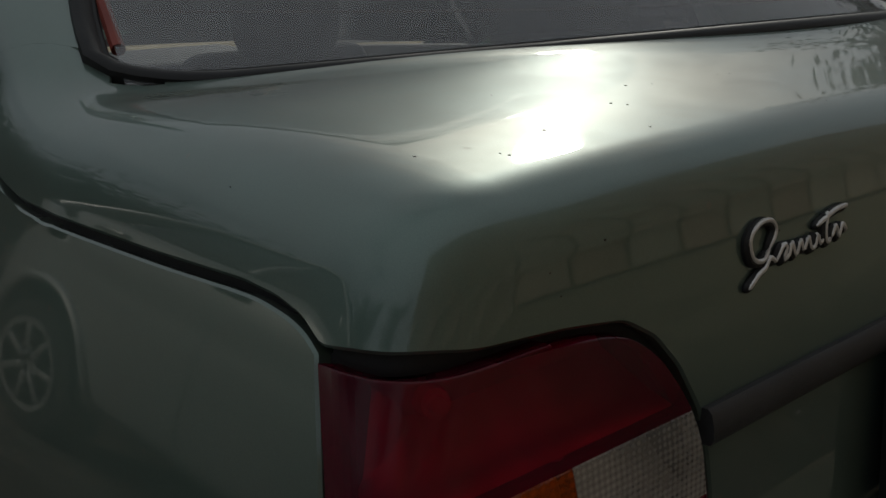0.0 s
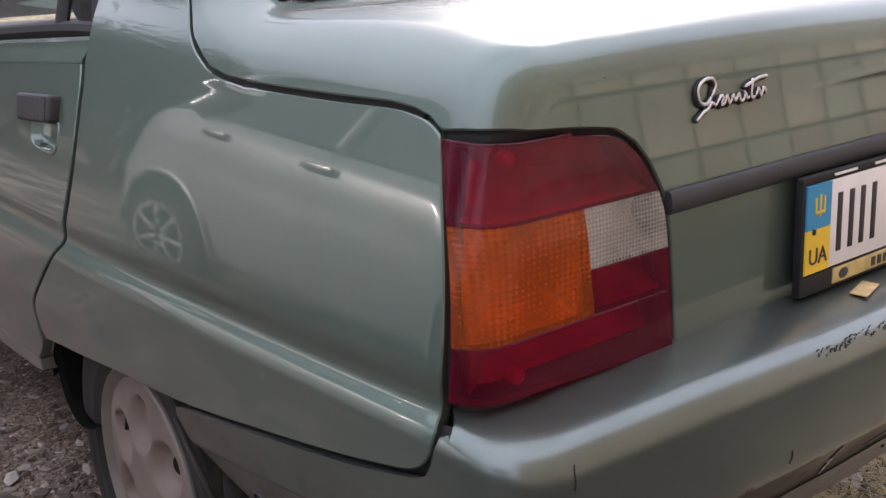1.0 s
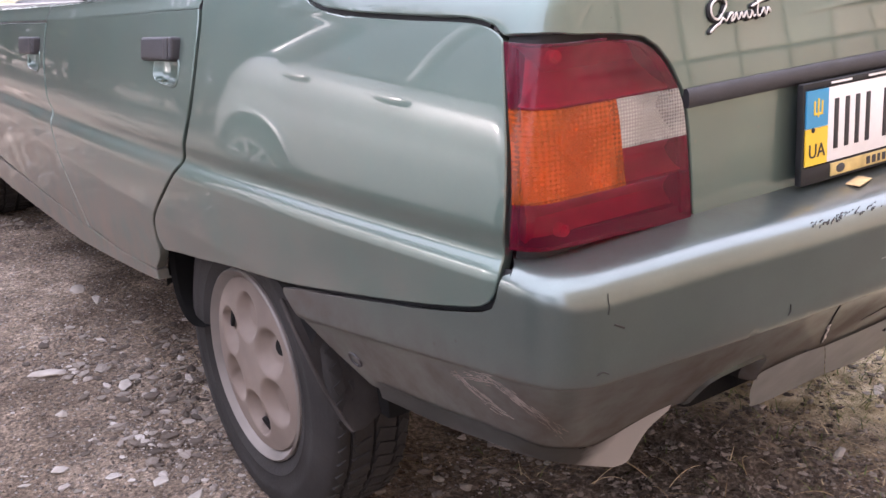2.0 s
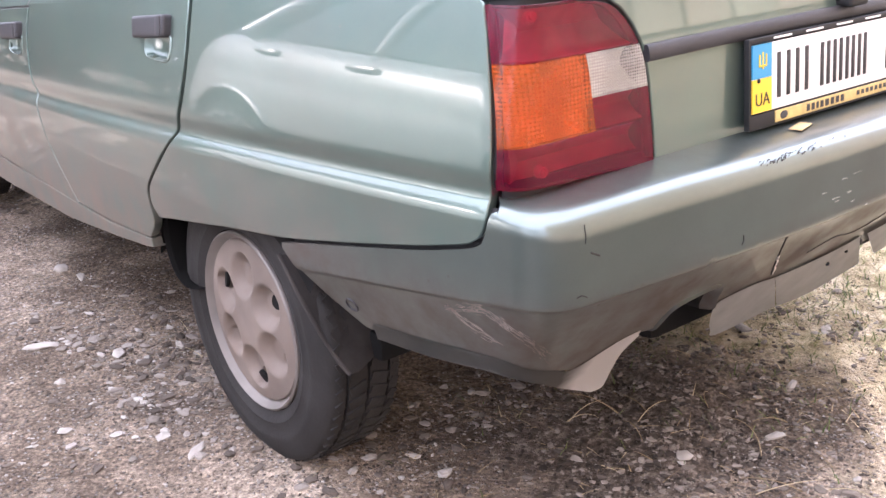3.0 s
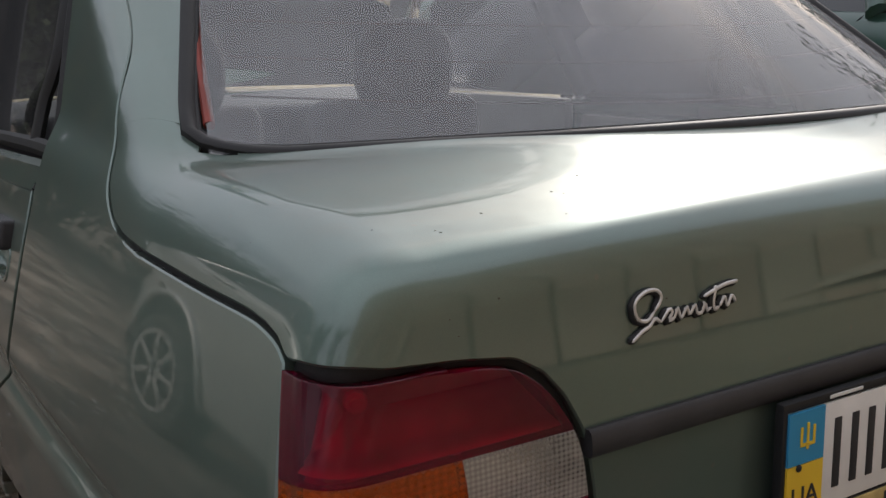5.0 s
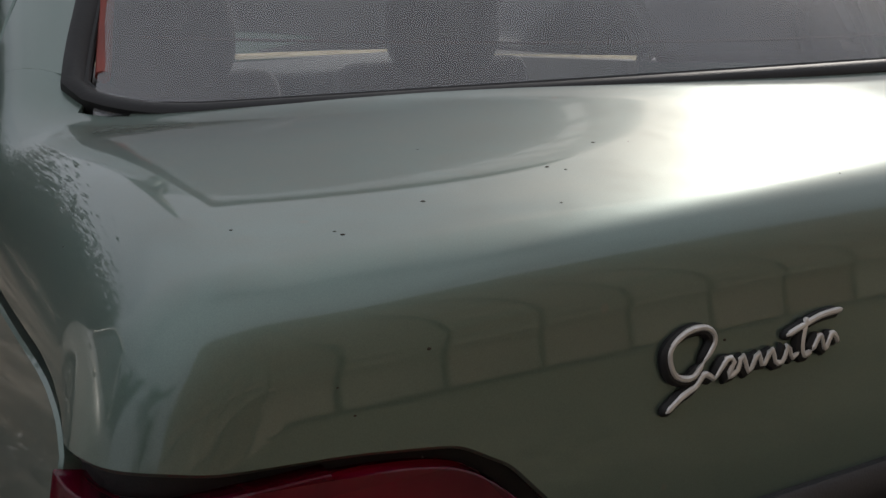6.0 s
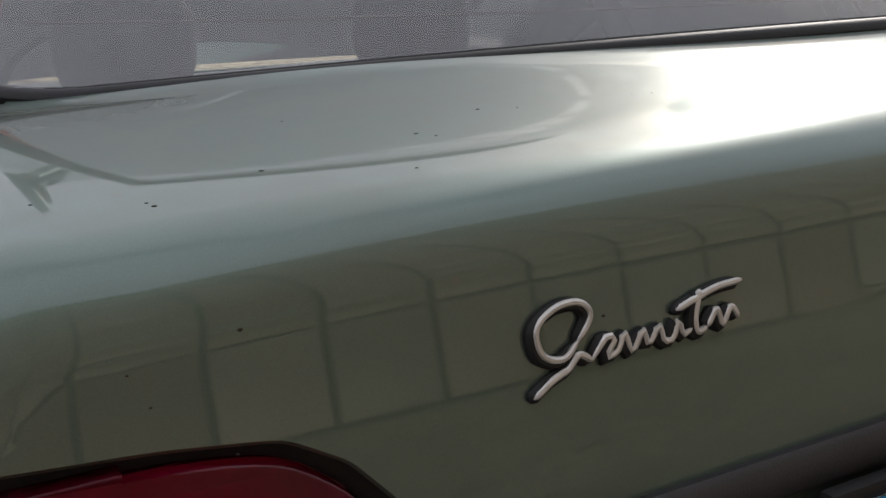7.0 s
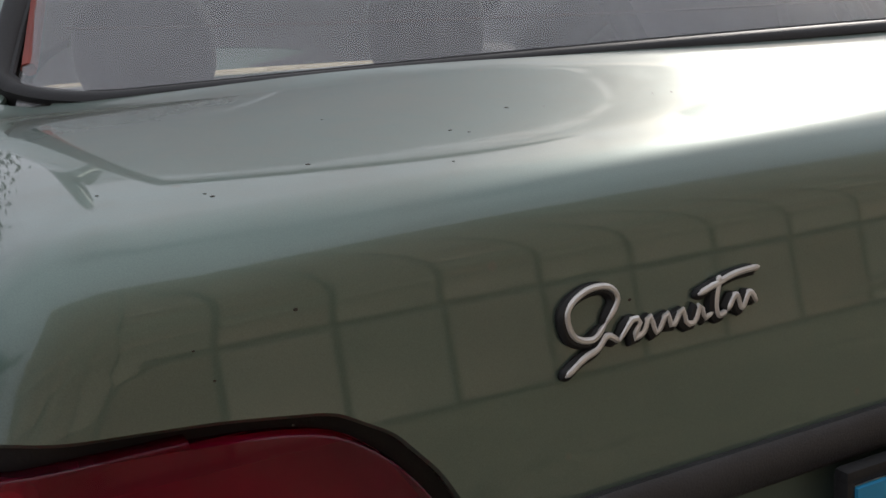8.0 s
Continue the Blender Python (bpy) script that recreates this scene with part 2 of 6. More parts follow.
def add_net(bm, net, flip=False, closed=False):
    rows, cols = net.shape[:2]
    vs = [[bm.verts.new(net[i, j]) for j in range(cols)] for i in range(rows)]
    for i in range(rows - 1):
        for j in range(cols if closed else cols - 1):
            k = (j + 1) % cols
            q = (vs[i][j], vs[i][k], vs[i + 1][k], vs[i + 1][j])
            bm.faces.new(q[::-1] if flip else q)
    return vs


def rim(bm, form, roll=0.0016, depth=0.016):
    """Turns the free edges of a panel inwards, with a small rounded lip."""
    for amount, out in ((roll, roll), (depth, 0.0)):
        edges = [e for e in bm.edges if e.is_boundary]
        push = {}
        for e in edges:
            f = e.link_faces[0]
            mid = (e.verts[0].co + e.verts[1].co) / 2
            away = mid - f.calc_center_median()
            along = (e.verts[1].co - e.verts[0].co).normalized()
            away = (away - along * away.dot(along)).normalized()
            for v in e.verts:
                push[v] = push.get(v, Vector()) + away
        where = {v: v.co.copy() for v in push}
        keys = list(push)
        pts = np.array([list(where[v]) for v in keys])
        g = gradient(form, pts)
        g /= np.maximum(np.linalg.norm(g, axis=1), 1e-6)[:, None]
        made = bmesh.ops.extrude_edge_only(bm, edges=edges)["geom"]
        fresh = [v for v in made if isinstance(v, bmesh.types.BMVert)]
        lookup = {tuple(round(c, 7) for c in where[v]): i for i, v in enumerate(keys)}
        for v in fresh:
            i = lookup[tuple(round(c, 7) for c in v.co)]
            a = push[keys[i]]
            a = a.normalized() if a.length > 1e-6 else a
            v.co = v.co - Vector(g[i]) * amount + a * out
    return bm


def box(bm, size, centre=(0, 0, 0), bevel=0.0, turn=None, segments=2):
    m = Matrix.Translation(centre) @ (turn or Matrix()) @ Matrix.Diagonal((*size, 1))
    made = bmesh.ops.create_cube(bm, size=1, matrix=m)["verts"]
    if bevel:
        edges = list({e for v in made for e in v.link_edges})
        bmesh.ops.bevel(bm, geom=edges, offset=bevel, segments=segments, affect="EDGES", profile=0.6)
    return made


def tube(bm, points, radius, sides=10, cap=True, squash=(1, 1)):
    """A round bar along a line; radius may be one number or one for each point."""
    p = np.array(points, float)
    rr = np.broadcast_to(radius, len(p))
    tan = np.gradient(p, axis=0)
    tan /= np.maximum(np.linalg.norm(tan, axis=1), 1e-9)[:, None]
    ref = np.array((0, 0, 1.0)) if abs(tan[0][2]) < 0.9 else np.array((1.0, 0, 0))
    net = []
    for i in range(len(p)):
        a = np.cross(tan[i], ref)
        a /= max(np.linalg.norm(a), 1e-9)
        b = np.cross(a, tan[i])
        ref = b
        ang = np.linspace(0, 2 * np.pi, sides, endpoint=False)
        net.append(p[i] + rr[i] * (np.cos(ang)[:, None] * a * squash[0] + np.sin(ang)[:, None] * b * squash[1]))
    vs = add_net(bm, np.array(net), flip=True, closed=True)
    if cap:
        bm.faces.new(vs[0])
        bm.faces.new(vs[-1][::-1])
    return vs


def ribbon(bm, line, form, width, height, depth, sides=6):
    """A strip of rubber or trim lying along a line on the body."""
    p = np.array(line, float)
    g = gradient(form, p)
    g /= np.linalg.norm(g, axis=1)[:, None]
    tan = np.gradient(p, axis=0)
    tan /= np.linalg.norm(tan, axis=1)[:, None]
    across = np.cross(tan, g)
    prof = [(-0.5, -1), (-0.5, 0.55), (-0.36, 0.9), (0, 1.0), (0.36, 0.9), (0.5, 0.55), (0.5, -1)]
    net = np.array([[p[i] + across[i] * width * a + g[i] * (depth + height * b) for a, b in prof] for i in range(len(p))])
    vs = add_net(bm, net)
    bm.faces.new(vs[0])
    bm.faces.new(vs[-1][::-1])
    return vs


def mirrored(bm_maker):
    """Runs a maker and returns its bmesh turned over to the car's right side."""
    bm = bm_maker()
    bmesh.ops.scale(bm, vec=(-1, 1, 1), verts=bm.verts)
    bmesh.ops.reverse_faces(bm, faces=bm.faces)
    return bm


def fine_near(n, power=1.6):
    return np.linspace(0, 1, n) ** power


# ---- the car: lines where its panels meet (left side) ----
RIDGE_FRONT, RIDGE_REAR = (-0.776, 0.853, 0.604), (-0.712, 0.0525, 0.650)
GATE_LINE = [(-0.675, 0.100, 0.889), (-0.673, 0.118, 0.898), (-0.673, 0.140, 0.902), (-0.675, 0.171, 0.903), (-0.683, 0.259, 0.898), (-0.693, 0.384, 0.893), (-0.6965, 0.450, 0.8935)]
GATE_BEND = [(-0.6965, 0.450, 0.8935), (-0.697, 0.488, 0.900), (-0.688, 0.540, 0.925), (-0.668, 0.596, 0.979), (-0.628, 0.675, 1.078), (-0.570, 0.860, 1.250), (-0.535, 0.980, 1.335)]
DOOR_UP = [(-0.720, 0.818, 0.882), (-0.706, 0.824, 0.915), (-0.690, 0.846, 0.960), (-0.669, 0.872, 1.000), (-0.644, 0.905, 1.068), (-0.590, 0.985, 1.220), (-0.555, 1.050, 1.325)]
DOOR_DOWN = [RIDGE_FRONT, (-0.765, 0.822, 0.660), (-0.760, 0.805, 0.715), (-0.749, 0.800, 0.775), (-0.732, 0.806, 0.840), (-0.724, 0.815, 0.868), (-0.720, 0.818, 0.882)]
DOOR_LOW = [(-0.782, 0.968, 0.425), (-0.785, 0.990, 0.450), (-0.788, 0.978, 0.490), (-0.784, 0.905, 0.560), RIDGE_FRONT]
LAMP_SIDE = [RIDGE_REAR, (-0.706, 0.054, 0.712), (-0.700, 0.062, 0.777), (-0.691, 0.078, 0.834), (-0.675, 0.100, 0.889)]
LAMP_TOP = [(-0.444, 0.021, 0.652), (-0.449, 0.024, 0.710), (-0.456, 0.029, 0.770), (-0.466, 0.033, 0.818), (-0.483, 0.037, 0.849), (-0.502, 0.041, 0.870), (-0.527, 0.044, 0.884), (-0.573, 0.0445, 0.8905), (-0.630, 0.047, 0.894), (-0.662, 0.068, 0.8925), (-0.675, 0.100, 0.889)]
ARCH = [(-0.782, 0.968, 0.425), (-0.782, 0.900, 0.438), (-0.780, 0.828, 0.450), (-0.776, 0.673, 0.477), (-0.769, 0.502, 0.503), (-0.757, 0.329, 0.538), (-0.7377, 0.188, 0.5695), (-0.7327, 0.1325, 0.5837), (-0.729, 0.095, 0.594), (-0.727, 0.074, 0.602)]
BUMPER_RISE = [(-0.727, 0.074, 0.602), (-0.7254, 0.0600, 0.6115), (-0.723, 0.0520, 0.625), (-0.7185, 0.0500, 0.640), RIDGE_REAR]

car = empty("hatchback_car")
tagged(car, "dusty grey-green metallic five-door hatchback parked on gravel", "car")


def line_on(points, n=200):
    return settle(curve_through(points, n))


def quarter_panel_mesh():
    bm = bmesh.new()
    ridge = settle(curve_through([RIDGE_FRONT, (-0.768, 0.60, 0.6188), (-0.752, 0.35, 0.6318), (-0.728, 0.18, 0.6406), RIDGE_REAR], 200))
    ridge[0], ridge[-1] = line_on([RIDGE_FRONT, RIDGE_FRONT], 2)[0], line_on([RIDGE_REAR, RIDGE_REAR], 2)[0]
    lamp = line_on(LAMP_SIDE)
    door = line_on(DOOR_DOWN)
    gate = line_on(GATE_LINE)[::-1]
    foot = line_on([(-0.720, 0.818, 0.882), (-0.712, 0.66, 0.886), (-0.6965, 0.450, 0.8935)])
    low = line_on(ARCH)
    rise = line_on(BUMPER_RISE)
    front = line_on(DOOR_LOW)
    top = curve_through(np.vstack([foot[:-1], gate]), 400, rounded=False)
    # the wing between ridge and gate line: it runs on into the pillar along the foot, and ends short of the gate
    length = lambda c: np.linalg.norm(np.diff(c, axis=0), axis=1).sum()
    share = length(foot) / (length(foot) + length(gate))
    au = 0.0085 + 0.985 * np.linspace(0, 1, 121)
    reach = 1 - 0.018 * step(share - 0.02, share + 0.012, au)
    a = settle(patch(ridge, top, door, lamp, au, np.r_[0, fine_near(76, 1.3)[1:]][:, None] * reach))
    # the pillar above it
    up_gate = line_on(GATE_BEND)
    up_door = line_on(DOOR_UP)
    crown = np.linspace(up_door[-1], up_gate[-1], 50)
    m = int(np.sum(au <= share - 0.004))
    rise_v = np.linspace(0, 1, 44)
    b = patch(foot, crown, up_door, up_gate, np.clip(au[:m] / share, 0.010, 0.985), rise_v)
    b = settle(b + (a[-1, :m] - b[0]) * (1 - step(0, 0.3, rise_v))[:, None, None])
    b[0] = a[-1, :m]
    # below the ridge, over the wheel
    c = settle(patch(low, ridge, front, rise, 0.0085 + 0.985 * np.linspace(0, 1, 121), np.r_[0.012 + 0.98 * (1 - fine_near(40, 1.4)[::-1])[:-1], 1]))
    for net in (a, b, c):
        add_net(bm, net)
    bmesh.ops.remove_doubles(bm, verts=bm.verts, dist=0.0012)
    bmesh.ops.reverse_faces(bm, faces=bm.faces)
    return rim(bm, shell)


GATE_LEFT = LAMP_TOP + GATE_LINE[1:] + GATE_BEND[1:4]
GATE_MIDDLE = [(0, 0.021, 0.652), (0, 0.024, 0.710), (0, 0.029, 0.770), (0, 0.033, 0.812), (0, 0.037, 0.838), (0, 0.040, 0.858), (0, 0.042, 0.872), (0, 0.046, 0.888), (0, 0.050, 0.905), (0, 0.055, 0.922), (0, 0.062, 0.938),
               (0, 0.072, 0.952), (0, 0.088, 0.963), (0, 0.110, 0.970), (0, 0.150, 0.977), (0, 0.20, 0.985), (0, 0.235, 0.990), (0, 0.255, 0.992), (0, 0.270, 0.995), (0, 0.285, 1.002)]


def gate_mesh():
    """The tailgate's skin from its lower edge over the deck to the window."""
    bm = bmesh.new()
    n = 210
    q = np.linspace(0, 1, len(GATE_LEFT))
    rows = np.linspace(0.002, 1, n)
    # keep both guides in step, node by node
    def guide(pts):
        pts = np.array(pts)
        fine = np.linspace(0, 1, 400)
        raw = np.stack([np.interp(fine, q, pts[:, k]) for k in range(3)], -1)
        ker = np.hanning(15)
        ker /= ker.sum()
        pad = np.pad(raw, ((7, 7), (0, 0)), mode="edge")
        sm = np.stack([np.convolve(pad[:, k], ker, "valid") for k in range(3)], -1)
        sm[0], sm[-1] = raw[0], raw[-1]
        return at(sm, rows)
    L, C = guide(GATE_LEFT), guide(GATE_MIDDLE)
    u = np.linspace(-1, 1, 101)
    u = np.sign(u) * (1 - (1 - np.abs(u)) ** 1.35)
    net = np.empty((n, len(u), 3))
    for i in range(n):
        w = (np.abs(u) ** 3)[:, None]
        p = C[i] * (1 - w) + L[i] * w
        p[:, 0] = u * (abs(L[i][0]) - 0.003)
        p[:, 2] += 0.0035 * w[:, 0] * step(0.035, 0.060, L[i][1])
        net[i] = p
    net = settle(net)
    add_net(bm, net)
    # open under the rear window
    inside = [v for v in bm.verts if v.co.y > 0.252 + 0.585 * v.co.x ** 2 and v.co.z > 0.95 and abs(v.co.x) < 0.606 - 0.5 * max(v.co.z - 0.985, 0)]
    bmesh.ops.delete(bm, geom=inside, context="VERTS")
    return rim(bm, shell)


body = part("tailgate_panel", gate_mesh(), PAINT, car, "glossy grey-green tailgate with sunk deck panel")
part("quarter_panel", quarter_panel_mesh(), PAINT, car, "rear wing with pressed ridge over the wheel")
part("quarter_panel", mirrored(quarter_panel_mesh), PAINT, car)


def bumper_mesh():
    """Bumper skin from the left wheel arch round to the right one."""
    bm = bmesh.new()
    rows = []
    ends = 0.500
    # plan line: along the left side, round the corner, across the back
    side = [(-half_width(y) - 0.01, y) for y in np.r_[np.linspace(ends, 0.105, 60), np.linspace(0.10, 0.022, 66)]]
    turn = [(-0.706, 0.018), (-0.706, 0.0), (-0.706, -0.03), (-0.69, -0.05), (-0.675, -0.06), (-0.655, -0.065), (-0.63, -0.075), (0, -0.075)]
    half = np.vstack([side, curve_through(turn, 120, rounded=False)])
    full = np.vstack([half, (half[:-1] * (-1, 1))[::-1]])
    # upper edge: under the wing on the sides, behind the gate at the back
    heights = np.r_[np.linspace(0.0, 1.0, 90)]
    for h in heights:
        row = []
        for x, y in full:
            upper = np.interp(y, [-0.1, 0.022, 0.034, 0.0415, 0.0445, 0.0475, 0.0535, 0.068, 0.093, 0.131, 0.188, 0.33, 0.50], [0.642, 0.642, 0.650, 0.646, 0.632, 0.618, 0.6055, 0.5965, 0.5885, 0.5780, 0.5640, 0.5335, 0.4975])
            lower = np.interp(y, [-0.09, 0.00, 0.06, 0.25, 0.35, 0.42, 0.5], [0.385, 0.395, 0.400, 0.384, 0.380, 0.425, 0.489])
            if y < -0.02:
                lower = np.interp(x, [-0.69, -0.66, -0.62, -0.575, -0.52, -0.476, -0.455, -0.440, -0.428, -0.40, -0.355, -0.335, -0.318, -0.30, -0.2, 0.0, 0.66], [0.400, 0.400, 0.390, 0.376, 0.400, 0.412, 0.408, 0.408, 0.438, 0.450, 0.457, 0.448, 0.412, 0.402, 0.400, 0.400, 0.400])
            row.append((x, y, lower + (upper - lower) * h))
        rows.append(row)
    rows = np.array(rows)
    net = settle(rows, bumper_form, flat=True)
    # the shelf that runs in under lamps and gate
    shelf = []
    go = 1 - step(0.026, 0.036, net[-1][:, 1])
    for k in (0.03, 0.07, 0.11, 0.16, 0.22, 0.30, 0.40, 0.55, 0.75, 1.0):
        r = net[-1].copy()
        r[:, 0] = r[:, 0] * (1 - 0.10 * k * go * step(0.35, 0.68, np.abs(r[:, 0]))) - np.sign(r[:, 0]) * (0.016 * k * (1 - go) + 0.012 * min(1, 8 * k) * go * step(0.60, 0.70, np.abs(r[:, 0])))
        r[:, 1] = r[:, 1] + 0.125 * k * go
        z = bumper_top(r[:, 0], r[:, 1])
        for _ in range(12):
            z = z - bumper_form(np.stack([r[:, 0], r[:, 1], z], -1))
        r[:, 2] = np.where(go > 0.5, np.clip(z, net[-1][:, 2], None), r[:, 2] - 0.003 * k)
        shelf.append(r)
    add_net(bm, np.vstack([net, np.array(shelf)]))
    return bm


bumper_skin = bumper_mesh()
bumper_ob = part("bumper", bumper_skin, BUMPER_PAINT, car, "scuffed and cracked grey-green plastic rear bumper")





# ---- tail lamps ----
def ribbed(name, colour, rough, lines_x, lines_z, depth, bowls=0.0):
    """Coloured lens plastic, smooth outside; the ribs inside it, in lines per metre across and up, show as tone."""
    m = material(name, colour, rough, 0, 0.35, 0.55, 0.04, mottle=0.30, mottle_scale=16, grain=0.10, grain_scale=240)
    n, l = m.node_tree.nodes, m.node_tree.links
    b = n["Principled BSDF"]
    tone = b.inputs["Base Color"].links[0].from_socket
    co = n.new("ShaderNodeTexCoord")
    for axis, lines in (("X", lines_x), ("Z", lines_z)):
        if not lines:
            continue
        w = n.new("ShaderNodeTexWave")
        w.bands_direction, w.wave_profile = axis, "SIN"
        w.inputs["Scale"].default_value, w.inputs["Distortion"].default_value = lines * 0.314, 0.0
        l.new(co.outputs["Object"], w.inputs["Vector"])
        r = n.new("ShaderNodeMapRange")
        r.inputs["To Min"].default_value, r.inputs["To Max"].default_value = 1 - depth, 1 + depth * 0.6
        l.new(w.outputs["Fac"], r.inputs["Value"])
        v = n.new("ShaderNodeVectorMath")
        v.operation = "SCALE"
        l.new(tone, v.inputs[0])
        l.new(r.outputs["Result"], v.inputs["Scale"])
        tone = v.outputs["Vector"]
    l.new(tone, b.inputs["Base Color"])
    return m


def see_through(m, tint, share):
    """Lets part of the light through a lens, coloured by its plastic."""
    n, l = m.node_tree.nodes, m.node_tree.links
    out = next(k for k in n if k.type == "OUTPUT_MATERIAL")
    clear, mix = n.new("ShaderNodeBsdfTransparent"), n.new("ShaderNodeMixShader")
    clear.inputs["Color"].default_value = (*tint, 1)
    mix.inputs["Fac"].default_value = share
    l.new(n["Principled BSDF"].outputs[0], mix.inputs[1])
    l.new(clear.outputs[0], mix.inputs[2])
    l.new(mix.outputs[0], out.inputs["Surface"])
    return m


RED = see_through(ribbed("red_lens", (0.150, 0.0035, 0.027), 0.24, 150, 260, 0.08), (0.66, 0.016, 0.095), 0.58)
AMBER = see_through(ribbed("amber_lens", (0.44, 0.085, 0.008), 0.25, 150, 190, 0.16), (0.85, 0.24, 0.02), 0.55)
CLEAR = see_through(ribbed("clear_lens", (0.40, 0.375, 0.345), 0.25, 230, 250, 0.20), (0.86, 0.83, 0.79), 0.45)
PLATE = material("white_plate", (0.74, 0.73, 0.72), 0.35, 0, 0.5, 0.3, 0.1, mottle=0.05, mottle_scale=30)
HOUSING = material("lamp_reflector", (0.62, 0.60, 0.58), 0.32, 0.55, 0.5, mottle=0.15, mottle_scale=30)


def lamp_edge(z):
    s, t = curve_through(LAMP_SIDE, 60), curve_through(LAMP_TOP[:9], 140)
    k = [np.interp(z, s[:, 2], s[:, i]) for i in range(3)]
    r = [np.interp(z, t[:, 2], t[:, i]) for i in range(3)]
    return np.array(k), np.array(r)


def lens_split(z):
    """The slanting border between the amber lens and those beside it."""
    return -0.575 + (0.822 - z) * 0.13


def lens_mesh(z0, z1, c0, c1, lift=0.004, gap=0.0007, foot=0.0):
    """A lens between two heights; c0, c1 count 0 at the side edge, 1 at the split, 2 at the inner edge."""
    bm = bmesh.new()
    rows = []
    cols = []
    if c0 < 1:
        cols += list(np.linspace(0, 1, 40)[: 40 if c1 == 1 else 39])
    if c1 > 1:
        cols += list(np.linspace(1, 2, 22))
    for z in np.linspace(z0 + gap, z1 - gap, max(6, int((z1 - z0) / 0.002))):
        split = lens_split(z)
        left, right = lamp_edge(z)[0], lamp_edge(min(z + 0.0055, 0.8936))[1]
        left = left + np.array((0.0045, -0.004, 0))
        right = right + np.array((-0.0070, 0, 0))
        row = []
        for c in cols:
            if c <= 1:
                x = left[0] + (split - gap * (c1 == 1) - left[0]) * c
                y = left[1] + (0.02 - left[1]) * min(1, c * 1.6)
            else:
                x0 = split + gap * (c0 == 1)
                x, y = x0 + (right[0] - x0) * (c - 1), 0.02
            row.append((x, y, z + foot * (1 - c / 2) ** 2 * (z1 - z) / (z1 - z0)))
        rows.append(row)
    net = settle(np.array(rows), level=lift, flat=True)
    add_net(bm, net)
    return rim(bm, shell, 0.0007, 0.014)


LAMP_CELLS = [(-0.688, -0.445, 0.824, 0.880), (-0.688, -0.575, 0.724, 0.820), (-0.570, -0.448, 0.768, 0.820), (-0.565, -0.440, 0.724, 0.764), (-0.690, -0.435, 0.668, 0.720), (-0.72, -0.692, 0.668, 0.880)]


def housing_mesh():
    """The bright bowl behind the lenses, hollowed into cells."""
    bm = bmesh.new()
    rows = []
    for z in np.linspace(0.676, 0.882, 90):
        left, right = lamp_edge(z)[0], lamp_edge(min(z + 0.007, 0.8936))[1]
        left, right = left + np.array((0.006, -0.004, 0)), right + np.array((-0.009, 0, 0))
        u = np.linspace(0, 1, 110)
        rows.append([(left[0] + (right[0] - left[0]) * k, left[1] + (0.03 - left[1]) * min(1, 2.4 * k), z) for k in u])
    net = settle(np.array(rows), level=-0.008, flat=True)
    deep = np.zeros(net.shape[:2])
    for x0, x1, z0, z1 in LAMP_CELLS:
        edge = np.minimum(np.minimum(net[..., 0] - x0, x1 - net[..., 0]), np.minimum(net[..., 2] - z0, z1 - net[..., 2]))
        wide = min(x1 - x0, z1 - z0) / 2
        deep = np.maximum(deep, np.sqrt(np.clip(edge / wide, 0, 1)) * min(0.045, wide * 1.2))
    g = gradient(shell, net)
    g[..., 2] = 0
    g /= np.maximum(np.linalg.norm(g, axis=-1), 1e-6)[..., None]
    add_net(bm, net - g * deep[..., None])
    return bm


def screw_boss_mesh(x, z):
    """A moulded screw post just behind the lens."""
    bm = bmesh.new()
    p = settle(np.array([(x, 0.03, z)]), level=-0.008, flat=True)[0]
    g = Vector(gradient(shell, p[None])[0])
    turn = g.to_track_quat("Z", "Y").to_matrix().to_4x4()
    for r, d, up in ((0.0085, 0.010, 0.0), (0.0045, 0.004, 0.007)):
        bmesh.ops.create_cone(bm, cap_ends=True, segments=18, radius1=r, radius2=r * 0.85, depth=d, matrix=Matrix.Translation(p) @ turn @ Matrix.Translation((0, 0, up)))
    return bm


def tail_lamp(turn_over=False):
    make = (lambda f: mirrored(f)) if turn_over else (lambda f: f())
    lamp = part("tail_lamp", make(housing_mesh), HOUSING, car, "rear lamp with red, amber and clear lenses")
    part("red_lens", make(lambda: lens_mesh(0.822, 0.8881, 0, 2)), RED, lamp, "dull red ribbed upper lens")
    part("amber_lens", make(lambda: lens_mesh(0.723, 0.822, 0, 1)), AMBER, lamp, "amber ribbed indicator lens")
    part("clear_lens", make(lambda: lens_mesh(0.766, 0.822, 1, 2)), CLEAR, lamp, "clear cross-ribbed reversing lens")
    part("red_lens", make(lambda: lens_mesh(0.723, 0.766, 1, 2)), RED, lamp)
    part("red_lens", make(lambda: lens_mesh(0.6635, 0.723, 0, 2, foot=0.009)), RED, lamp, "dull red ribbed lower lens")
    for x, z in ((-0.650, 0.872), (-0.650, 0.686)):
        part("screw_boss", make(lambda: screw_boss_mesh(x, z)), PLATE, lamp)
    return lamp


tail_lamp()
tail_lamp(True)

# ---- rubber in the panel gaps, and black for the shade under the lamps ----
def gap_seal(points, width=0.013, depth=-0.012):
    def make():
        bm = bmesh.new()
        line = line_on(points, 90)[3:]
        ribbon(bm, line[line[:, 2] > (0.668 if points is LAMP_SIDE else 0)], shell, width, 0.003, depth)
        return bm
    return make


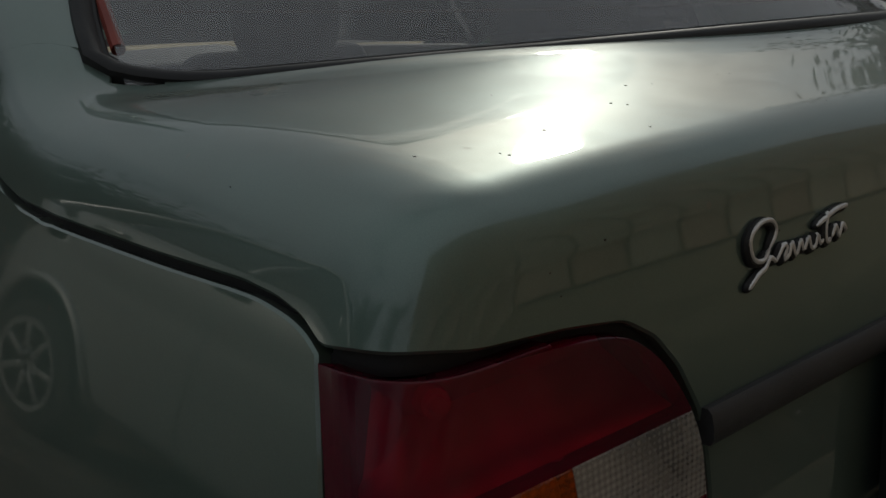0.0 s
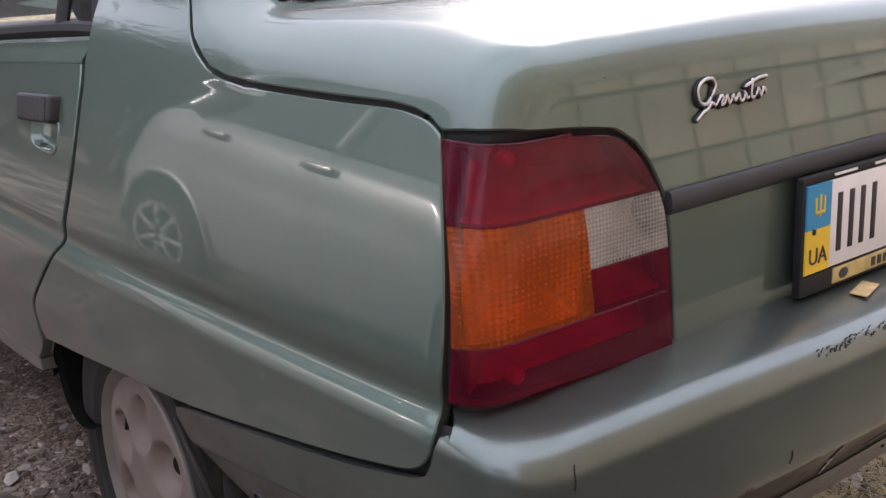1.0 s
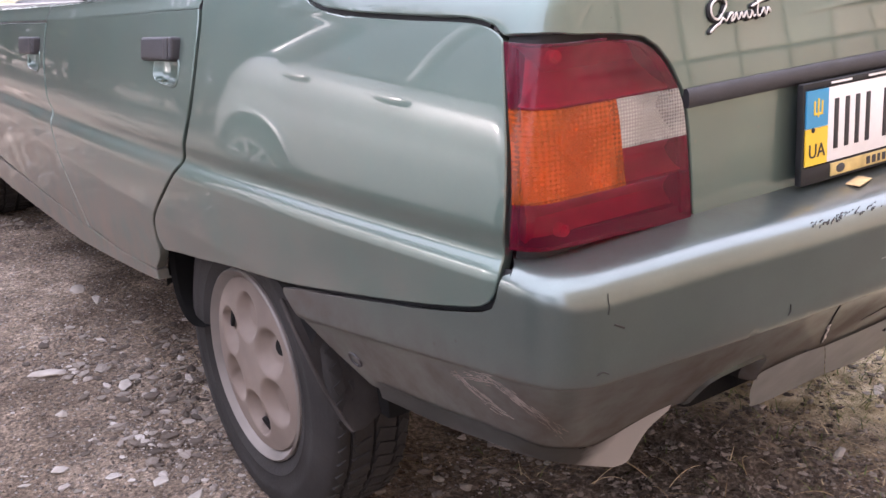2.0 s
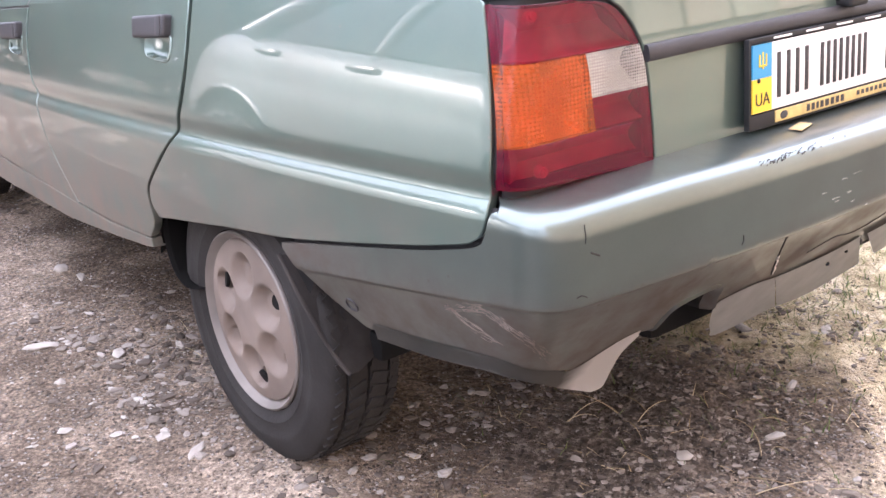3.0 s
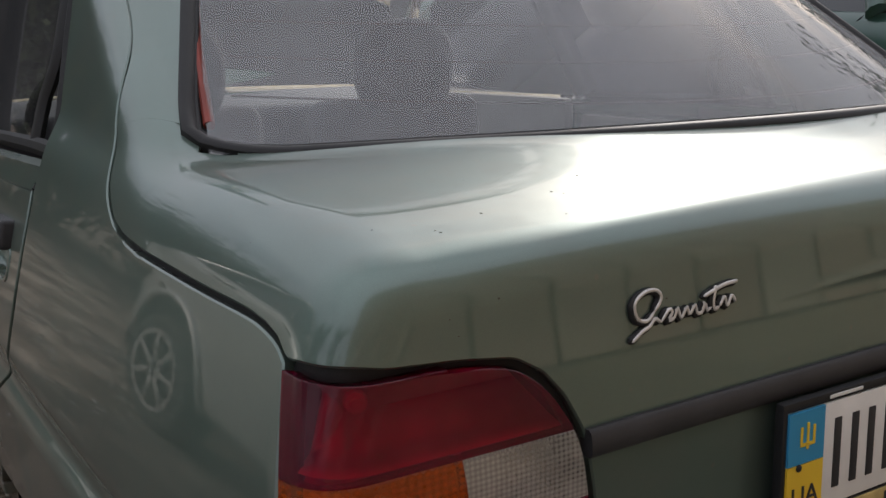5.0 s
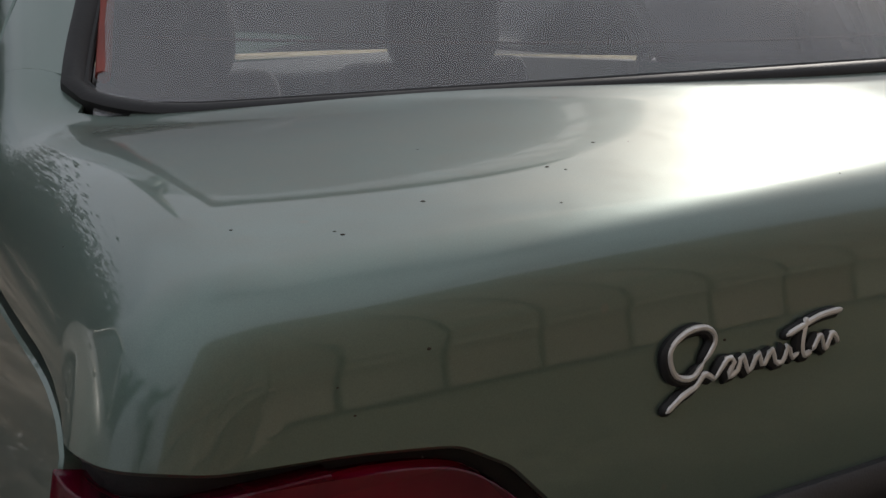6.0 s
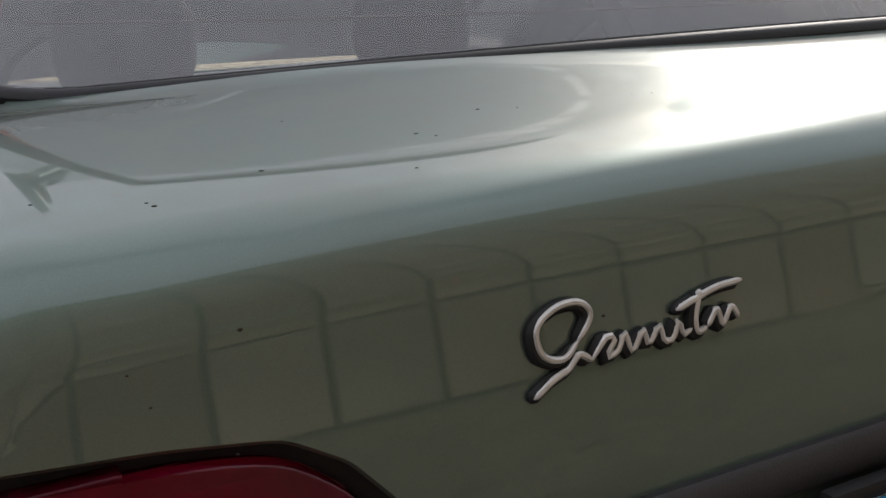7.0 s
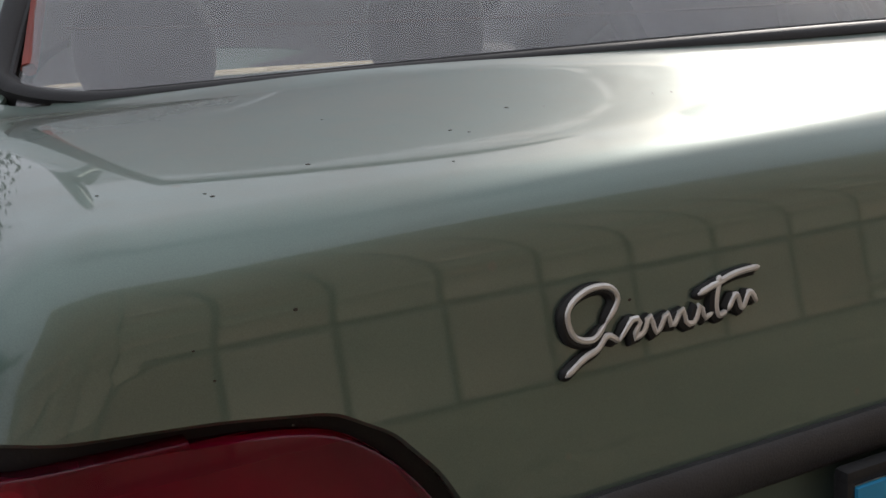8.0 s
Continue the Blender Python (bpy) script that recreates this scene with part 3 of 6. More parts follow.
# no seal here: a black strip draws the shadow between lamp and bumper
LAMP_FOOT_SHADE = [(-0.712, 0.0525, 0.668), (-0.690, 0.030, 0.664), (-0.640, 0.024, 0.659), (-0.560, 0.022, 0.656), (-0.440, 0.021, 0.655)]
for line_points in (GATE_LINE + GATE_BEND[1:], LAMP_FOOT_SHADE, LAMP_TOP, LAMP_SIDE, DOOR_LOW + DOOR_DOWN[1:], DOOR_UP, ARCH[4:] + BUMPER_RISE[1:]):
    part("gap_seal", gap_seal(line_points, 0.016)(), BLACK, car)
    part("gap_seal", mirrored(gap_seal(line_points, 0.016)), BLACK, car)

# ---- doors ----
BELT = [(-0.722, 0.822, 0.868), (-0.738, 1.10, 0.838), (-0.752, 1.38, 0.808), (-0.757, 1.648, 0.780)]
DOOR_FRONT = [(-0.757, 1.648, 0.780), (-0.770, 1.640, 0.700), (-0.781, 1.622, 0.640), (-0.795, 1.575, 0.548), (-0.792, 1.531, 0.455), (-0.782, 1.440, 0.350)]
DOOR_FOOT = [(-0.776, 1.030, 0.368), (-0.780, 1.150, 0.357), (-0.781, 1.249, 0.352), (-0.782, 1.440, 0.350)]


def door_mesh():
    bm = bmesh.new()
    rear = line_on([(-0.776, 1.030, 0.368), (-0.780, 0.990, 0.410)] + DOOR_LOW[1:] + DOOR_DOWN[1:-1])
    front = line_on(DOOR_FRONT[::-1])
    net = patch(line_on(DOOR_FOOT), line_on(BELT), rear, front, 0.012 + 0.978 * np.linspace(0, 1, 90), 0.004 + 0.996 * np.linspace(0, 1, 110))
    add_net(bm, settle(net), flip=True)
    open_cup(bm, 0.914, 0.766)
    return rim(bm, shell)


def front_door_mesh():
    bm = bmesh.new()
    y = np.linspace(1.665, 2.62, 40)
    rows = []
    for k in np.linspace(0, 1, 90):
        z = 0.345 + (0.780 - 0.345) * k
        edge = np.interp(z, [0.345, 0.455, 0.548, 0.640, 0.700, 0.780], [1.440, 1.531, 1.575, 1.622, 1.640, 1.648])
        rows.append([(-0.78, edge + 0.005 + (2.62 - edge) * u, 0.345 + (0.780 - 0.1 * (2.62 - 1.65) * u - 0.345) * k) for u in np.linspace(0, 1, 90)])
    add_net(bm, settle(np.array(rows)), flip=True)
    open_cup(bm, 1.728, 0.686)
    return rim(bm, shell)


def door_ledge_mesh(points, n=50):
    """The bright shelf between the belt line and the glass."""
    bm = bmesh.new()
    low = line_on(points, n)
    net = np.array([low + np.array((0.010 * k, 0, 0.034 * k)) for k in (0, 0.12, 0.5, 0.85, 1.0)])
    net[2:, :, 0] += 0.006
    net[4, :, 0] += 0.012
    add_net(bm, net, flip=True)
    return bm


def handle_mesh():
    bm = bmesh.new()
    box(bm, (0.026, 0.128, 0.040), (0, 0, 0), 0.007, segments=3)
    box(bm, (0.010, 0.020, 0.036), (-0.010, -0.046, 0.0), 0.003)
    return bm


def handle_cup_mesh(y0, z0):
    """The hollow that the fingers reach into, pressed into the door under the handle."""
    bm = bmesh.new()
    n = np.linspace(0, 2 * np.pi, 32, endpoint=False)
    cy, cz = np.sign(np.cos(n)) * np.abs(np.cos(n)) ** 0.55, np.sign(np.sin(n)) * np.abs(np.sin(n)) ** 0.55
    rows = []
    for r, d in ((1.0, -0.0005), (0.97, 0.0016), (0.90, 0.0018), (0.84, -0.001), (0.76, -0.010), (0.60, -0.014), (0.2, -0.016)):
        rows.append(settle(np.stack([np.full(32, -0.77), y0 + 0.056 * r * cy, z0 + 0.030 * r * cz], -1), level=d))
    vs = add_net(bm, np.array(rows), closed=True)
    bm.faces.new(vs[-1])
    bmesh.ops.recalc_face_normals(bm, faces=bm.faces)
    return bm


def open_cup(bm, y0, z0):
    inside = [v for v in bm.verts if ((v.co.y - y0) / 0.046) ** 4 + ((v.co.z - z0) / 0.023) ** 4 < 1]
    bmesh.ops.delete(bm, geom=inside, context="VERTS")


def glass_material(name, thin, thick):
    """Clear glass with a film of dust that covers it by the shares thin to thick."""
    m = bpy.data.materials.new(name)
    m.use_nodes = True
    n, l = m.node_tree.nodes, m.node_tree.links
    n.clear()
    out = n.new("ShaderNodeOutputMaterial")
    clear, gloss, dust = n.new("ShaderNodeBsdfTransparent"), n.new("ShaderNodeBsdfGlossy"), n.new("ShaderNodeBsdfDiffuse")
    clear.inputs["Color"].default_value = (0.90, 0.92, 0.91, 1)
    gloss.inputs["Roughness"].default_value = 0.02
    dust.inputs["Color"].default_value = (0.60, 0.61, 0.64, 1)
    fres, mix, mix2 = n.new("ShaderNodeFresnel"), n.new("ShaderNodeMixShader"), n.new("ShaderNodeMixShader")
    fres.inputs["IOR"].default_value = 1.6
    tex, geo, ran = n.new("ShaderNodeTexNoise"), n.new("ShaderNodeNewGeometry"), n.new("ShaderNodeMapRange")
    tex.inputs["Scale"].default_value, tex.inputs["Detail"].default_value = 3.0, 8.0
    l.new(geo.outputs["Position"], tex.inputs["Vector"])
    ran.inputs["From Min"].default_value, ran.inputs["From Max"].default_value = 0.35, 0.7
    ran.inputs["To Min"].default_value, ran.inputs["To Max"].default_value = thin, thick
    l.new(tex.outputs["Fac"], ran.inputs["Value"])
    l.new(fres.outputs[0], mix.inputs["Fac"])
    l.new(clear.outputs[0], mix.inputs[1])
    l.new(gloss.outputs[0], mix.inputs[2])
    l.new(ran.outputs["Result"], mix2.inputs["Fac"])
    l.new(mix.outputs[0], mix2.inputs[1])
    sheen, film = n.new("ShaderNodeBsdfGlossy"), n.new("ShaderNodeMixShader")  # the film scatters light on past the glass
    sheen.inputs["Roughness"].default_value, sheen.inputs["Color"].default_value = 0.50, (0.85, 0.85, 0.86, 1)
    film.inputs["Fac"].default_value = 0.45
    l.new(dust.outputs[0], film.inputs[1])
    l.new(sheen.outputs[0], film.inputs[2])
    l.new(film.outputs[0], mix2.inputs[2])
    l.new(mix2.outputs[0], out.inputs["Surface"])
    return m


GLASS, CLEAN_GLASS = glass_material("dusty_glass", 0.10, 0.17), glass_material("clean_glass", 0.02, 0.05)


def pane(name, bm, parent, label=""):
    ob = part(name, bm, GLASS if name == "rear_window" else CLEAN_GLASS, parent, label, smooth=60)
    ob.visible_shadow = False
    return ob


def side_glass(y, z):
    """The side windows' plane, just inside the skin."""
    return -(0.690 - 0.30 * (z - 0.89) - 0.02 * np.clip(1.0 - y, 0, 1) - 0.012)


def glass_sheet(outline):
    """A pane of slight thickness between lower and upper border points (y, z)."""
    bm = bmesh.new()
    low, high = curve_through([(0, *p) for p in outline[0]], 24, False), curve_through([(0, *p) for p in outline[1]], 24, False)
    net = np.array([low * (1 - k) + high * k for k in np.linspace(0, 1, 10)])
    net[..., 0] = side_glass(net[..., 1], net[..., 2])
    add_net(bm, net, flip=True)
    return bm


def frame_bar(points, radius=0.011, squash=(1, 1), n=40):
    p = curve_through([(0, *q) for q in points], n, True)
    p[:, 0] = side_glass(p[:, 1], p[:, 2]) - 0.006
    bm = bmesh.new()
    tube(bm, p, radius, 8, squash=squash)
    return bm


REAR_GLASS = ([(0.868, 0.905), (1.02, 0.892), (1.445, 0.845)], [(1.055, 1.318), (1.20, 1.315), (1.66, 1.30)])
FRONT_GLASS = ([(1.50, 0.840), (2.0, 0.790), (2.45, 0.745)], [(1.72, 1.295), (1.9, 1.28), (2.02, 1.25)])


def side_doors(turn_over=False):
    make = (lambda f: mirrored(f)) if turn_over else (lambda f: f())
    s = 1 if turn_over else -1
    door = part("rear_door", make(door_mesh), PAINT, car, "dusty grey-green rear door with dark grab handle")
    part("belt_ledge", make(lambda: door_ledge_mesh(BELT)), PAINT, door)
    cup = part("handle_recess", make(lambda: handle_cup_mesh(0.914, 0.766)), PAINT, door)
    h = part("door_handle", make(handle_mesh), TRIM, door, "square dark grey plastic handle")
    h.location = (s * 0.752, 0.932, 0.794)
    h.rotation_euler = (radians(-6), s * radians(-10), s * radians(-2))
    part("window_seal", make(lambda: frame_bar([(0.862, 0.904), (1.02, 0.891), (1.445, 0.843)], 0.013)), BLACK, door)
    part("window_seal", make(lambda: frame_bar([(0.862, 0.904), (0.905, 0.99), (0.945, 1.07), (1.06, 1.325)], 0.013)), BLACK, door)
    part("window_post", make(lambda: frame_bar([(1.012, 0.893), (1.017, 0.957), (1.000, 1.046), (1.12, 1.32)], 0.012, (1.6, 0.8))), BLACK, door)
    part("window_frame", make(lambda: frame_bar([(0.838, 0.905), (0.872, 0.985), (0.905, 1.062), (1.03, 1.335), (1.3, 1.34), (1.70, 1.325)], 0.013, (1.0, 1.0))), PAINT, door)
    pane("window_pane", make(lambda: glass_sheet(REAR_GLASS)), door)
    part("middle_pillar", make(lambda: frame_bar([(1.475, 0.842), (1.52, 0.929), (1.57, 1.035), (1.70, 1.32)], 0.034, (1.3, 0.6))), BLACK, door)
    front = part("front_door", make(front_door_mesh), PAINT, car, "dusty grey-green front door")
    part("belt_ledge", make(lambda: door_ledge_mesh([(-0.757, 1.655, 0.780), (-0.757, 2.0, 0.745), (-0.75, 2.6, 0.685)])), PAINT, front)
    cup = part("handle_recess", make(lambda: handle_cup_mesh(1.728, 0.686)), PAINT, front)
    h = part("door_handle", make(handle_mesh), TRIM, front, "square dark grey plastic handle")
    h.location = (s * 0.772, 1.745, 0.714)
    h.rotation_euler = (radians(-6), s * radians(-8), 0)
    pane("window_pane", make(lambda: glass_sheet(FRONT_GLASS)), front)
    part("window_frame", make(lambda: frame_bar([(1.70, 1.325), (1.95, 1.29), (2.05, 1.255), (2.30, 1.03), (2.58, 0.755)], 0.014)), PAINT, front)


side_doors()
side_doors(True)


def sill_mesh():
    bm = bmesh.new()
    rows = []
    for k in np.linspace(0, 1, 8):
        row = []
        for y in np.linspace(1.034, 2.62, 60):
            hi = np.interp(y, [1.0, 1.03, 1.25, 1.45, 2.0, 2.62], [0.366, 0.362, 0.346, 0.343, 0.336, 0.33])
            lo = np.interp(y, [1.0, 1.06, 1.545, 2.0, 2.62], [0.352, 0.338, 0.277, 0.255, 0.235])
            row.append((-0.775 + 0.012 * (1 - k), y, lo + (hi - lo) * k))
        rows.append(row)
    net = settle(np.array(rows))
    net[0, :, 0] += 0.02
    add_net(bm, net, flip=True)
    return rim(bm, shell, 0.002, 0.02)


part("sill", sill_mesh(), PAINT, car, "dusty sill under the doors")
part("sill", mirrored(sill_mesh), PAINT, car)

# ---- rear window ----
def rear_window_outline(grow=0.0, n=160):
    """Rounded outline of the rear window on its plane, as (x, z)."""
    pts = []
    half_low, half_high, z0, z1, r = 0.611 + grow, 0.420 + grow, 0.9955 - grow * 0.45, 1.345 + grow * 0.45, 0.083
    def corner(cx, cz, a0, a1):
        for a in np.linspace(a0, a1, 14):
            pts.append((cx + r * math.cos(a), cz + 0.0185 * math.sin(a)))
    corner(half_low - r, z0 + 0.0185, -math.pi / 2, 0)
    corner(half_high - r, z1 - 0.0185, 0, math.pi / 2)
    corner(-half_high + r, z1 - 0.0185, math.pi / 2, math.pi)
    corner(-half_low + r, z0 + 0.0185, math.pi, 1.5 * math.pi)
    pts.append(pts[0])
    p = curve_through([(x, 0, z) for x, z in pts], n, False)
    p[:, 2] -= 0.084 * p[:, 0] ** 2 * np.clip((1.345 - p[:, 2]) / 0.349, 0, 1.1)
    p[:, 1] = window_plane(p[:, 0], p[:, 2])
    return p


PLANE_NORMAL = np.array((0, -1, 2.0)) / 2.236


def rear_seal_mesh():
    bm = bmesh.new()
    p = rear_window_outline(0.0, 220)[:-1]
    tan = np.roll(p, -1, 0) - np.roll(p, 1, 0)
    tan /= np.linalg.norm(tan, axis=1)[:, None]
    out = np.cross(tan, PLANE_NORMAL)
    prof = [(-0.0105, -0.008), (-0.0105, 0.0015), (-0.0085, 0.0030), (-0.006, 0.0026), (-0.0045, 0.0040), (0.002, 0.0070), (0.008, 0.0068), (0.0112, 0.0040), (0.0112, -0.012)]
    net = np.array([[p[i] + out[i] * a + PLANE_NORMAL * b for a, b in prof] for i in range(len(p))])
    vs = [[bm.verts.new(q) for q in row] for row in net]
    for i in range(len(vs)):
        j = (i + 1) % len(vs)
        for k in range(len(prof) - 1):
            bm.faces.new((vs[i][k], vs[i][k + 1], vs[j][k + 1], vs[j][k]))
    bmesh.ops.recalc_face_normals(bm, faces=bm.faces)
    return bm


def rear_pane_mesh():
    bm = bmesh.new()
    rows = []
    for k in np.linspace(0, 1, 14):
        half = 0.606 + (0.415 - 0.606) * k
        x = np.linspace(-half, half, 25)
        z = 0.9955 + (1.345 - 0.9955) * k - 0.084 * x * x * (1 - k)
        rows.append(np.stack([x, window_plane(x, z), z], -1) + PLANE_NORMAL * 0.001)
    add_net(bm, np.array(rows))
    return bm


def upper_gate_mesh(side):
    """Skin between the rear window and the pillar gap."""
    bm = bmesh.new()
    gate = line_on(GATE_BEND[3:], 60)
    seal = []
    for q in gate:
        z = max(q[2], 0.990)
        x = -(0.615 - 0.548 * max(z - 0.99, 0))
        seal.append((x, window_plane(x, z) + 0.0, z))
    seal = np.array(seal)
    net = np.array([gate * (1 - k) + seal * k for k in (0.03, 0.1, 0.25, 0.4, 0.55, 0.7, 0.85, 1.0)])
    net[:-1] = settle(net[:-1])
    add_net(bm, net)
    bm = rim(bm, shell)
    return bm


part("rear_window_seal", rear_seal_mesh(), BLACK, car, "thick weathered black rubber window seal")
window = pane("rear_window", rear_pane_mesh(), car, "dusty heated rear window")
part("gate_pillar", upper_gate_mesh(-1), PAINT, body)
part("gate_pillar", mirrored(lambda: upper_gate_mesh(-1)), PAINT, body)
WIRE = material("heater_wire", (0.045, 0.022, 0.018), 0.6)
for k in range(9):
    z = 1.015 + 0.036 * k
    half = 0.565 - 0.50 * (z - 1.0)
    x = np.linspace(-half, half, 24)
    bm = bmesh.new()
    tube(bm, np.stack([x, window_plane(x, z) + 0.002, np.full_like(x, z)], -1), 0.0011, 4)
    part("heater_wire", bm, WIRE, window)
RED_TRIM = material("red_inner_trim", (0.22, 0.035, 0.022), 0.6, mottle=0.2, mottle_scale=20)
bm = bmesh.new()
tube(bm, [(-0.590, window_plane(0.590, 0.985) + 0.014, 0.988), (-0.560, window_plane(0.560, 1.06) + 0.014, 1.06), (-0.425, window_plane(0.425, 1.33) + 0.012, 1.33)], 0.006, 8)
part("inner_trim", bm, RED_TRIM, car, "faded red strip inside the window")


# ---- roof, bonnet and the far end ----
def roof_mesh():
    bm = bmesh.new()
    rows = []
    for y in np.linspace(1.06, 2.04, 30):
        x = np.linspace(-0.56, 0.56, 31)
        rows.append(np.stack([x, np.full_like(x, y), 1.388 - 0.10 * (x / 0.55) ** 4 - 0.02 * (x / 0.5) ** 2 - 0.09 * np.clip((y - 1.55) / 0.5, 0, 1) ** 2 - 0.035 * np.clip((1.45 - y) / 0.4, 0, 1) ** 2], -1))
    add_net(bm, np.array(rows))
    return bm


part("roof", roof_mesh(), PAINT, car)
HEADLINER = material("pale_headliner", (0.62, 0.61, 0.59), 0.9, 0, 0.2, mottle=0.06, mottle_scale=8)
bm = roof_mesh()
bmesh.ops.scale(bm, vec=(0.94, 1, 1), verts=bm.verts)
bmesh.ops.translate(bm, vec=(0, 0, -0.022), verts=bm.verts)
bmesh.ops.reverse_faces(bm, faces=bm.faces)
part("headliner", bm, HEADLINER, car, "pale grey cloth headliner")


def windscreen_mesh():
    bm = bmesh.new()
    rows = []
    for k in np.linspace(0, 1, 10):
        x = np.linspace(-0.54 - 0.10 * (1 - k), 0.54 + 0.10 * (1 - k), 21)
        rows.append(np.stack([x, 2.56 - 0.52 * k - 0.22 * x * x * 1.2, 0.765 + 0.51 * k + 0 * x], -1))
    add_net(bm, np.array(rows), flip=True)
    return bm


pane("windscreen", windscreen_mesh(), car)


def bonnet_mesh():
    bm = bmesh.new()
    rows = []
    for k in np.linspace(0, 1, 24):
        y = 2.50 + 0.86 * k
        half = 0.735 - 0.07 * k * k
        x = np.linspace(-half, half, 31)
        z = 0.755 - 0.07 * k - 0.13 * k ** 5 - 0.03 * (x / half) ** 2 - 0.08 * np.abs(x / half) ** 8
        rows.append(np.stack([x, np.full_like(x, y), z], -1))
    add_net(bm, np.array(rows), flip=False)
    return rim(bm, lambda p: p[..., 2] - 0.0 * p[..., 1], 0.003, 0.03)


part("bonnet", bonnet_mesh(), PAINT, car)


def front_wing_mesh():
    bm = bmesh.new()
    rows = []
    for k in np.linspace(0, 1, 24):
        row = []
        for y in np.linspace(2.63, 3.36, 40):
            lo = 0.24 if abs(y - 2.97) > 0.30 else 0.24 + 0.30 * math.sqrt(max(0, 1 - ((y - 2.97) / 0.30) ** 2))
            hi = 0.725 - 0.08 * (y - 2.5) - 0.10 * max(0, (y - 2.6) / 0.76) ** 5
            z = lo + (hi - lo) * k
            row.append((-(0.775 - 0.07 * ((y - 2.6) / 0.76) ** 3 - 0.04 * k ** 6), y, z))
        rows.append(row)
    add_net(bm, np.array(rows), flip=True)
    return bm


part("front_wing", front_wing_mesh(), PAINT, car)
part("front_wing", mirrored(front_wing_mesh), PAINT, car)
bm = bmesh.new()
box(bm, (1.36, 0.10, 0.40), (0, 3.37, 0.42), 0.04, segments=3)
part("front_bumper", bm, PAINT, car)


# ---- floor pan, wheel housings, inner skins ----
bm = bmesh.new()
box(bm, (1.30, 2.9, 0.05), (0, 1.86, 0.30), 0.01)
box(bm, (0.98, 0.34, 0.10), (0, 0.27, 0.50), 0.02)
part("floor_pan", bm, UNDER, car)


def housing_arch_mesh(y0=0.722):
    bm = bmesh.new()
    rows = []
    for x in (-0.752, -0.735, -0.54):
        rows.append([(x, y0 + 0.335 * math.cos(a), 0.275 + (0.25 if x < -0.74 else 0.30) * max(math.sin(a), -0.1)) for a in np.linspace(0.18, math.pi - 0.62, 40)])
    vs = add_net(bm, np.array(rows), flip=True)
    bm.faces.new(vs[-1])
    return bm


for y0 in (0.722, 2.97):
    part("wheel_housing", housing_arch_mesh(y0), UNDER, car)
    part("wheel_housing", mirrored(lambda: housing_arch_mesh(y0)), UNDER, car)


def arch_liner_mesh():
    """The black plastic liner in front of the wheel, hanging a little below the sill."""
    bm = bmesh.new()
    prof = [(1.000, 0.430), (1.008, 0.390), (1.006, 0.350), (0.992, 0.312), (0.965, 0.288), (0.930, 0.280), (0.900, 0.284)]
    line = curve_through([(0, *q) for q in prof], 18)
    add_net(bm, np.array([line + np.array((x, dy, 0)) for x, dy in ((-0.752, 0.012), (-0.745, 0.0), (-0.70, -0.004), (-0.56, -0.004))]))
    bmesh.ops.solidify(bm, geom=bm.faces[:], thickness=0.004)
    return bm


part("arch_liner", arch_liner_mesh(), UNDER, car, "black plastic wheel-arch liner")
part("arch_liner", mirrored(arch_liner_mesh), UNDER, car)


def inner_wall_mesh():
    """Dark trim inside the tailgate and wings."""
    bm = bmesh.new()
    add_net(bm, np.array([[(x, 0.085 + 0.02 * abs(x), z) for x in np.linspace(-0.62, 0.62, 20)] for z in (0.47, 0.6, 0.85, 0.93)]), flip=True)
    add_net(bm, np.array([[(-0.60 - 0.015 * k, y, 0.35 + 0.53 * k) for y in np.linspace(0.09, 1.0, 14)] for k in np.linspace(0, 1, 6)]))
    add_net(bm, np.array([[(0.60 + 0.015 * k, y, 0.35 + 0.53 * k) for y in np.linspace(0.09, 1.0, 14)] for k in np.linspace(0, 1, 6)]), flip=True)
    return bm


CABIN = material("grey_cabin_cloth", (0.10, 0.098, 0.105), 0.9, 0, 0.2, bump=0.3, bump_scale=500, mottle=0.2, mottle_scale=10)
part("inner_trim", inner_wall_mesh(), CABIN, car)


# ---- seats and dashboard, seen through the rear window ----
def cushion(bm, size, centre, lean=0.0, bevel=0.05):
    box(bm, size, centre, bevel, Matrix.Rotation(radians(lean), 4, "X"), segments=4)


def front_seat(x):
    seat = empty("front_seat", (0, 0, 0))
    seat.parent = car
    seat["label"] = "dark grey cloth seat with rounded headrest"
    bm = bmesh.new()
    cushion(bm, (0.46, 0.13, 0.62), (x, 1.70, 0.52), -10, 0.055)
    part("backrest", bm, CABIN, seat)
    bm = bmesh.new()
    cushion(bm, (0.48, 0.50, 0.14), (x, 1.96, 0.30), 4, 0.05)
    part("seat_cushion", bm, CABIN, seat)
    bm = bmesh.new()
    n = np.linspace(0, 2 * np.pi, 40, endpoint=False)
    rows = []
    for d, r in ((-0.045, 0.55), (-0.040, 0.82), (-0.022, 0.97), (0, 1.0), (0.022, 0.97), (0.040, 0.82), (0.045, 0.55)):
        rows.append(np.stack([x + 0.135 * r * np.sign(np.cos(n)) * np.abs(np.cos(n)) ** 0.75, 1.70 + d + 0 * n, 0.905 + 0.120 * r * np.sign(np.sin(n)) * np.abs(np.sin(n)) ** 0.75], -1))
    vs = add_net(bm, np.array(rows), closed=True)
    bm.faces.new(vs[0][::-1])
    bm.faces.new(vs[-1])
    part("headrest", bm, CABIN, seat)
    for s in (-0.05, 0.05):
        bm = bmesh.new()
        tube(bm, [(x + s, 1.70, 0.77), (x + s, 1.70, 0.84)], 0.006, 8)
        part("headrest_post", bm, TRIM, seat)


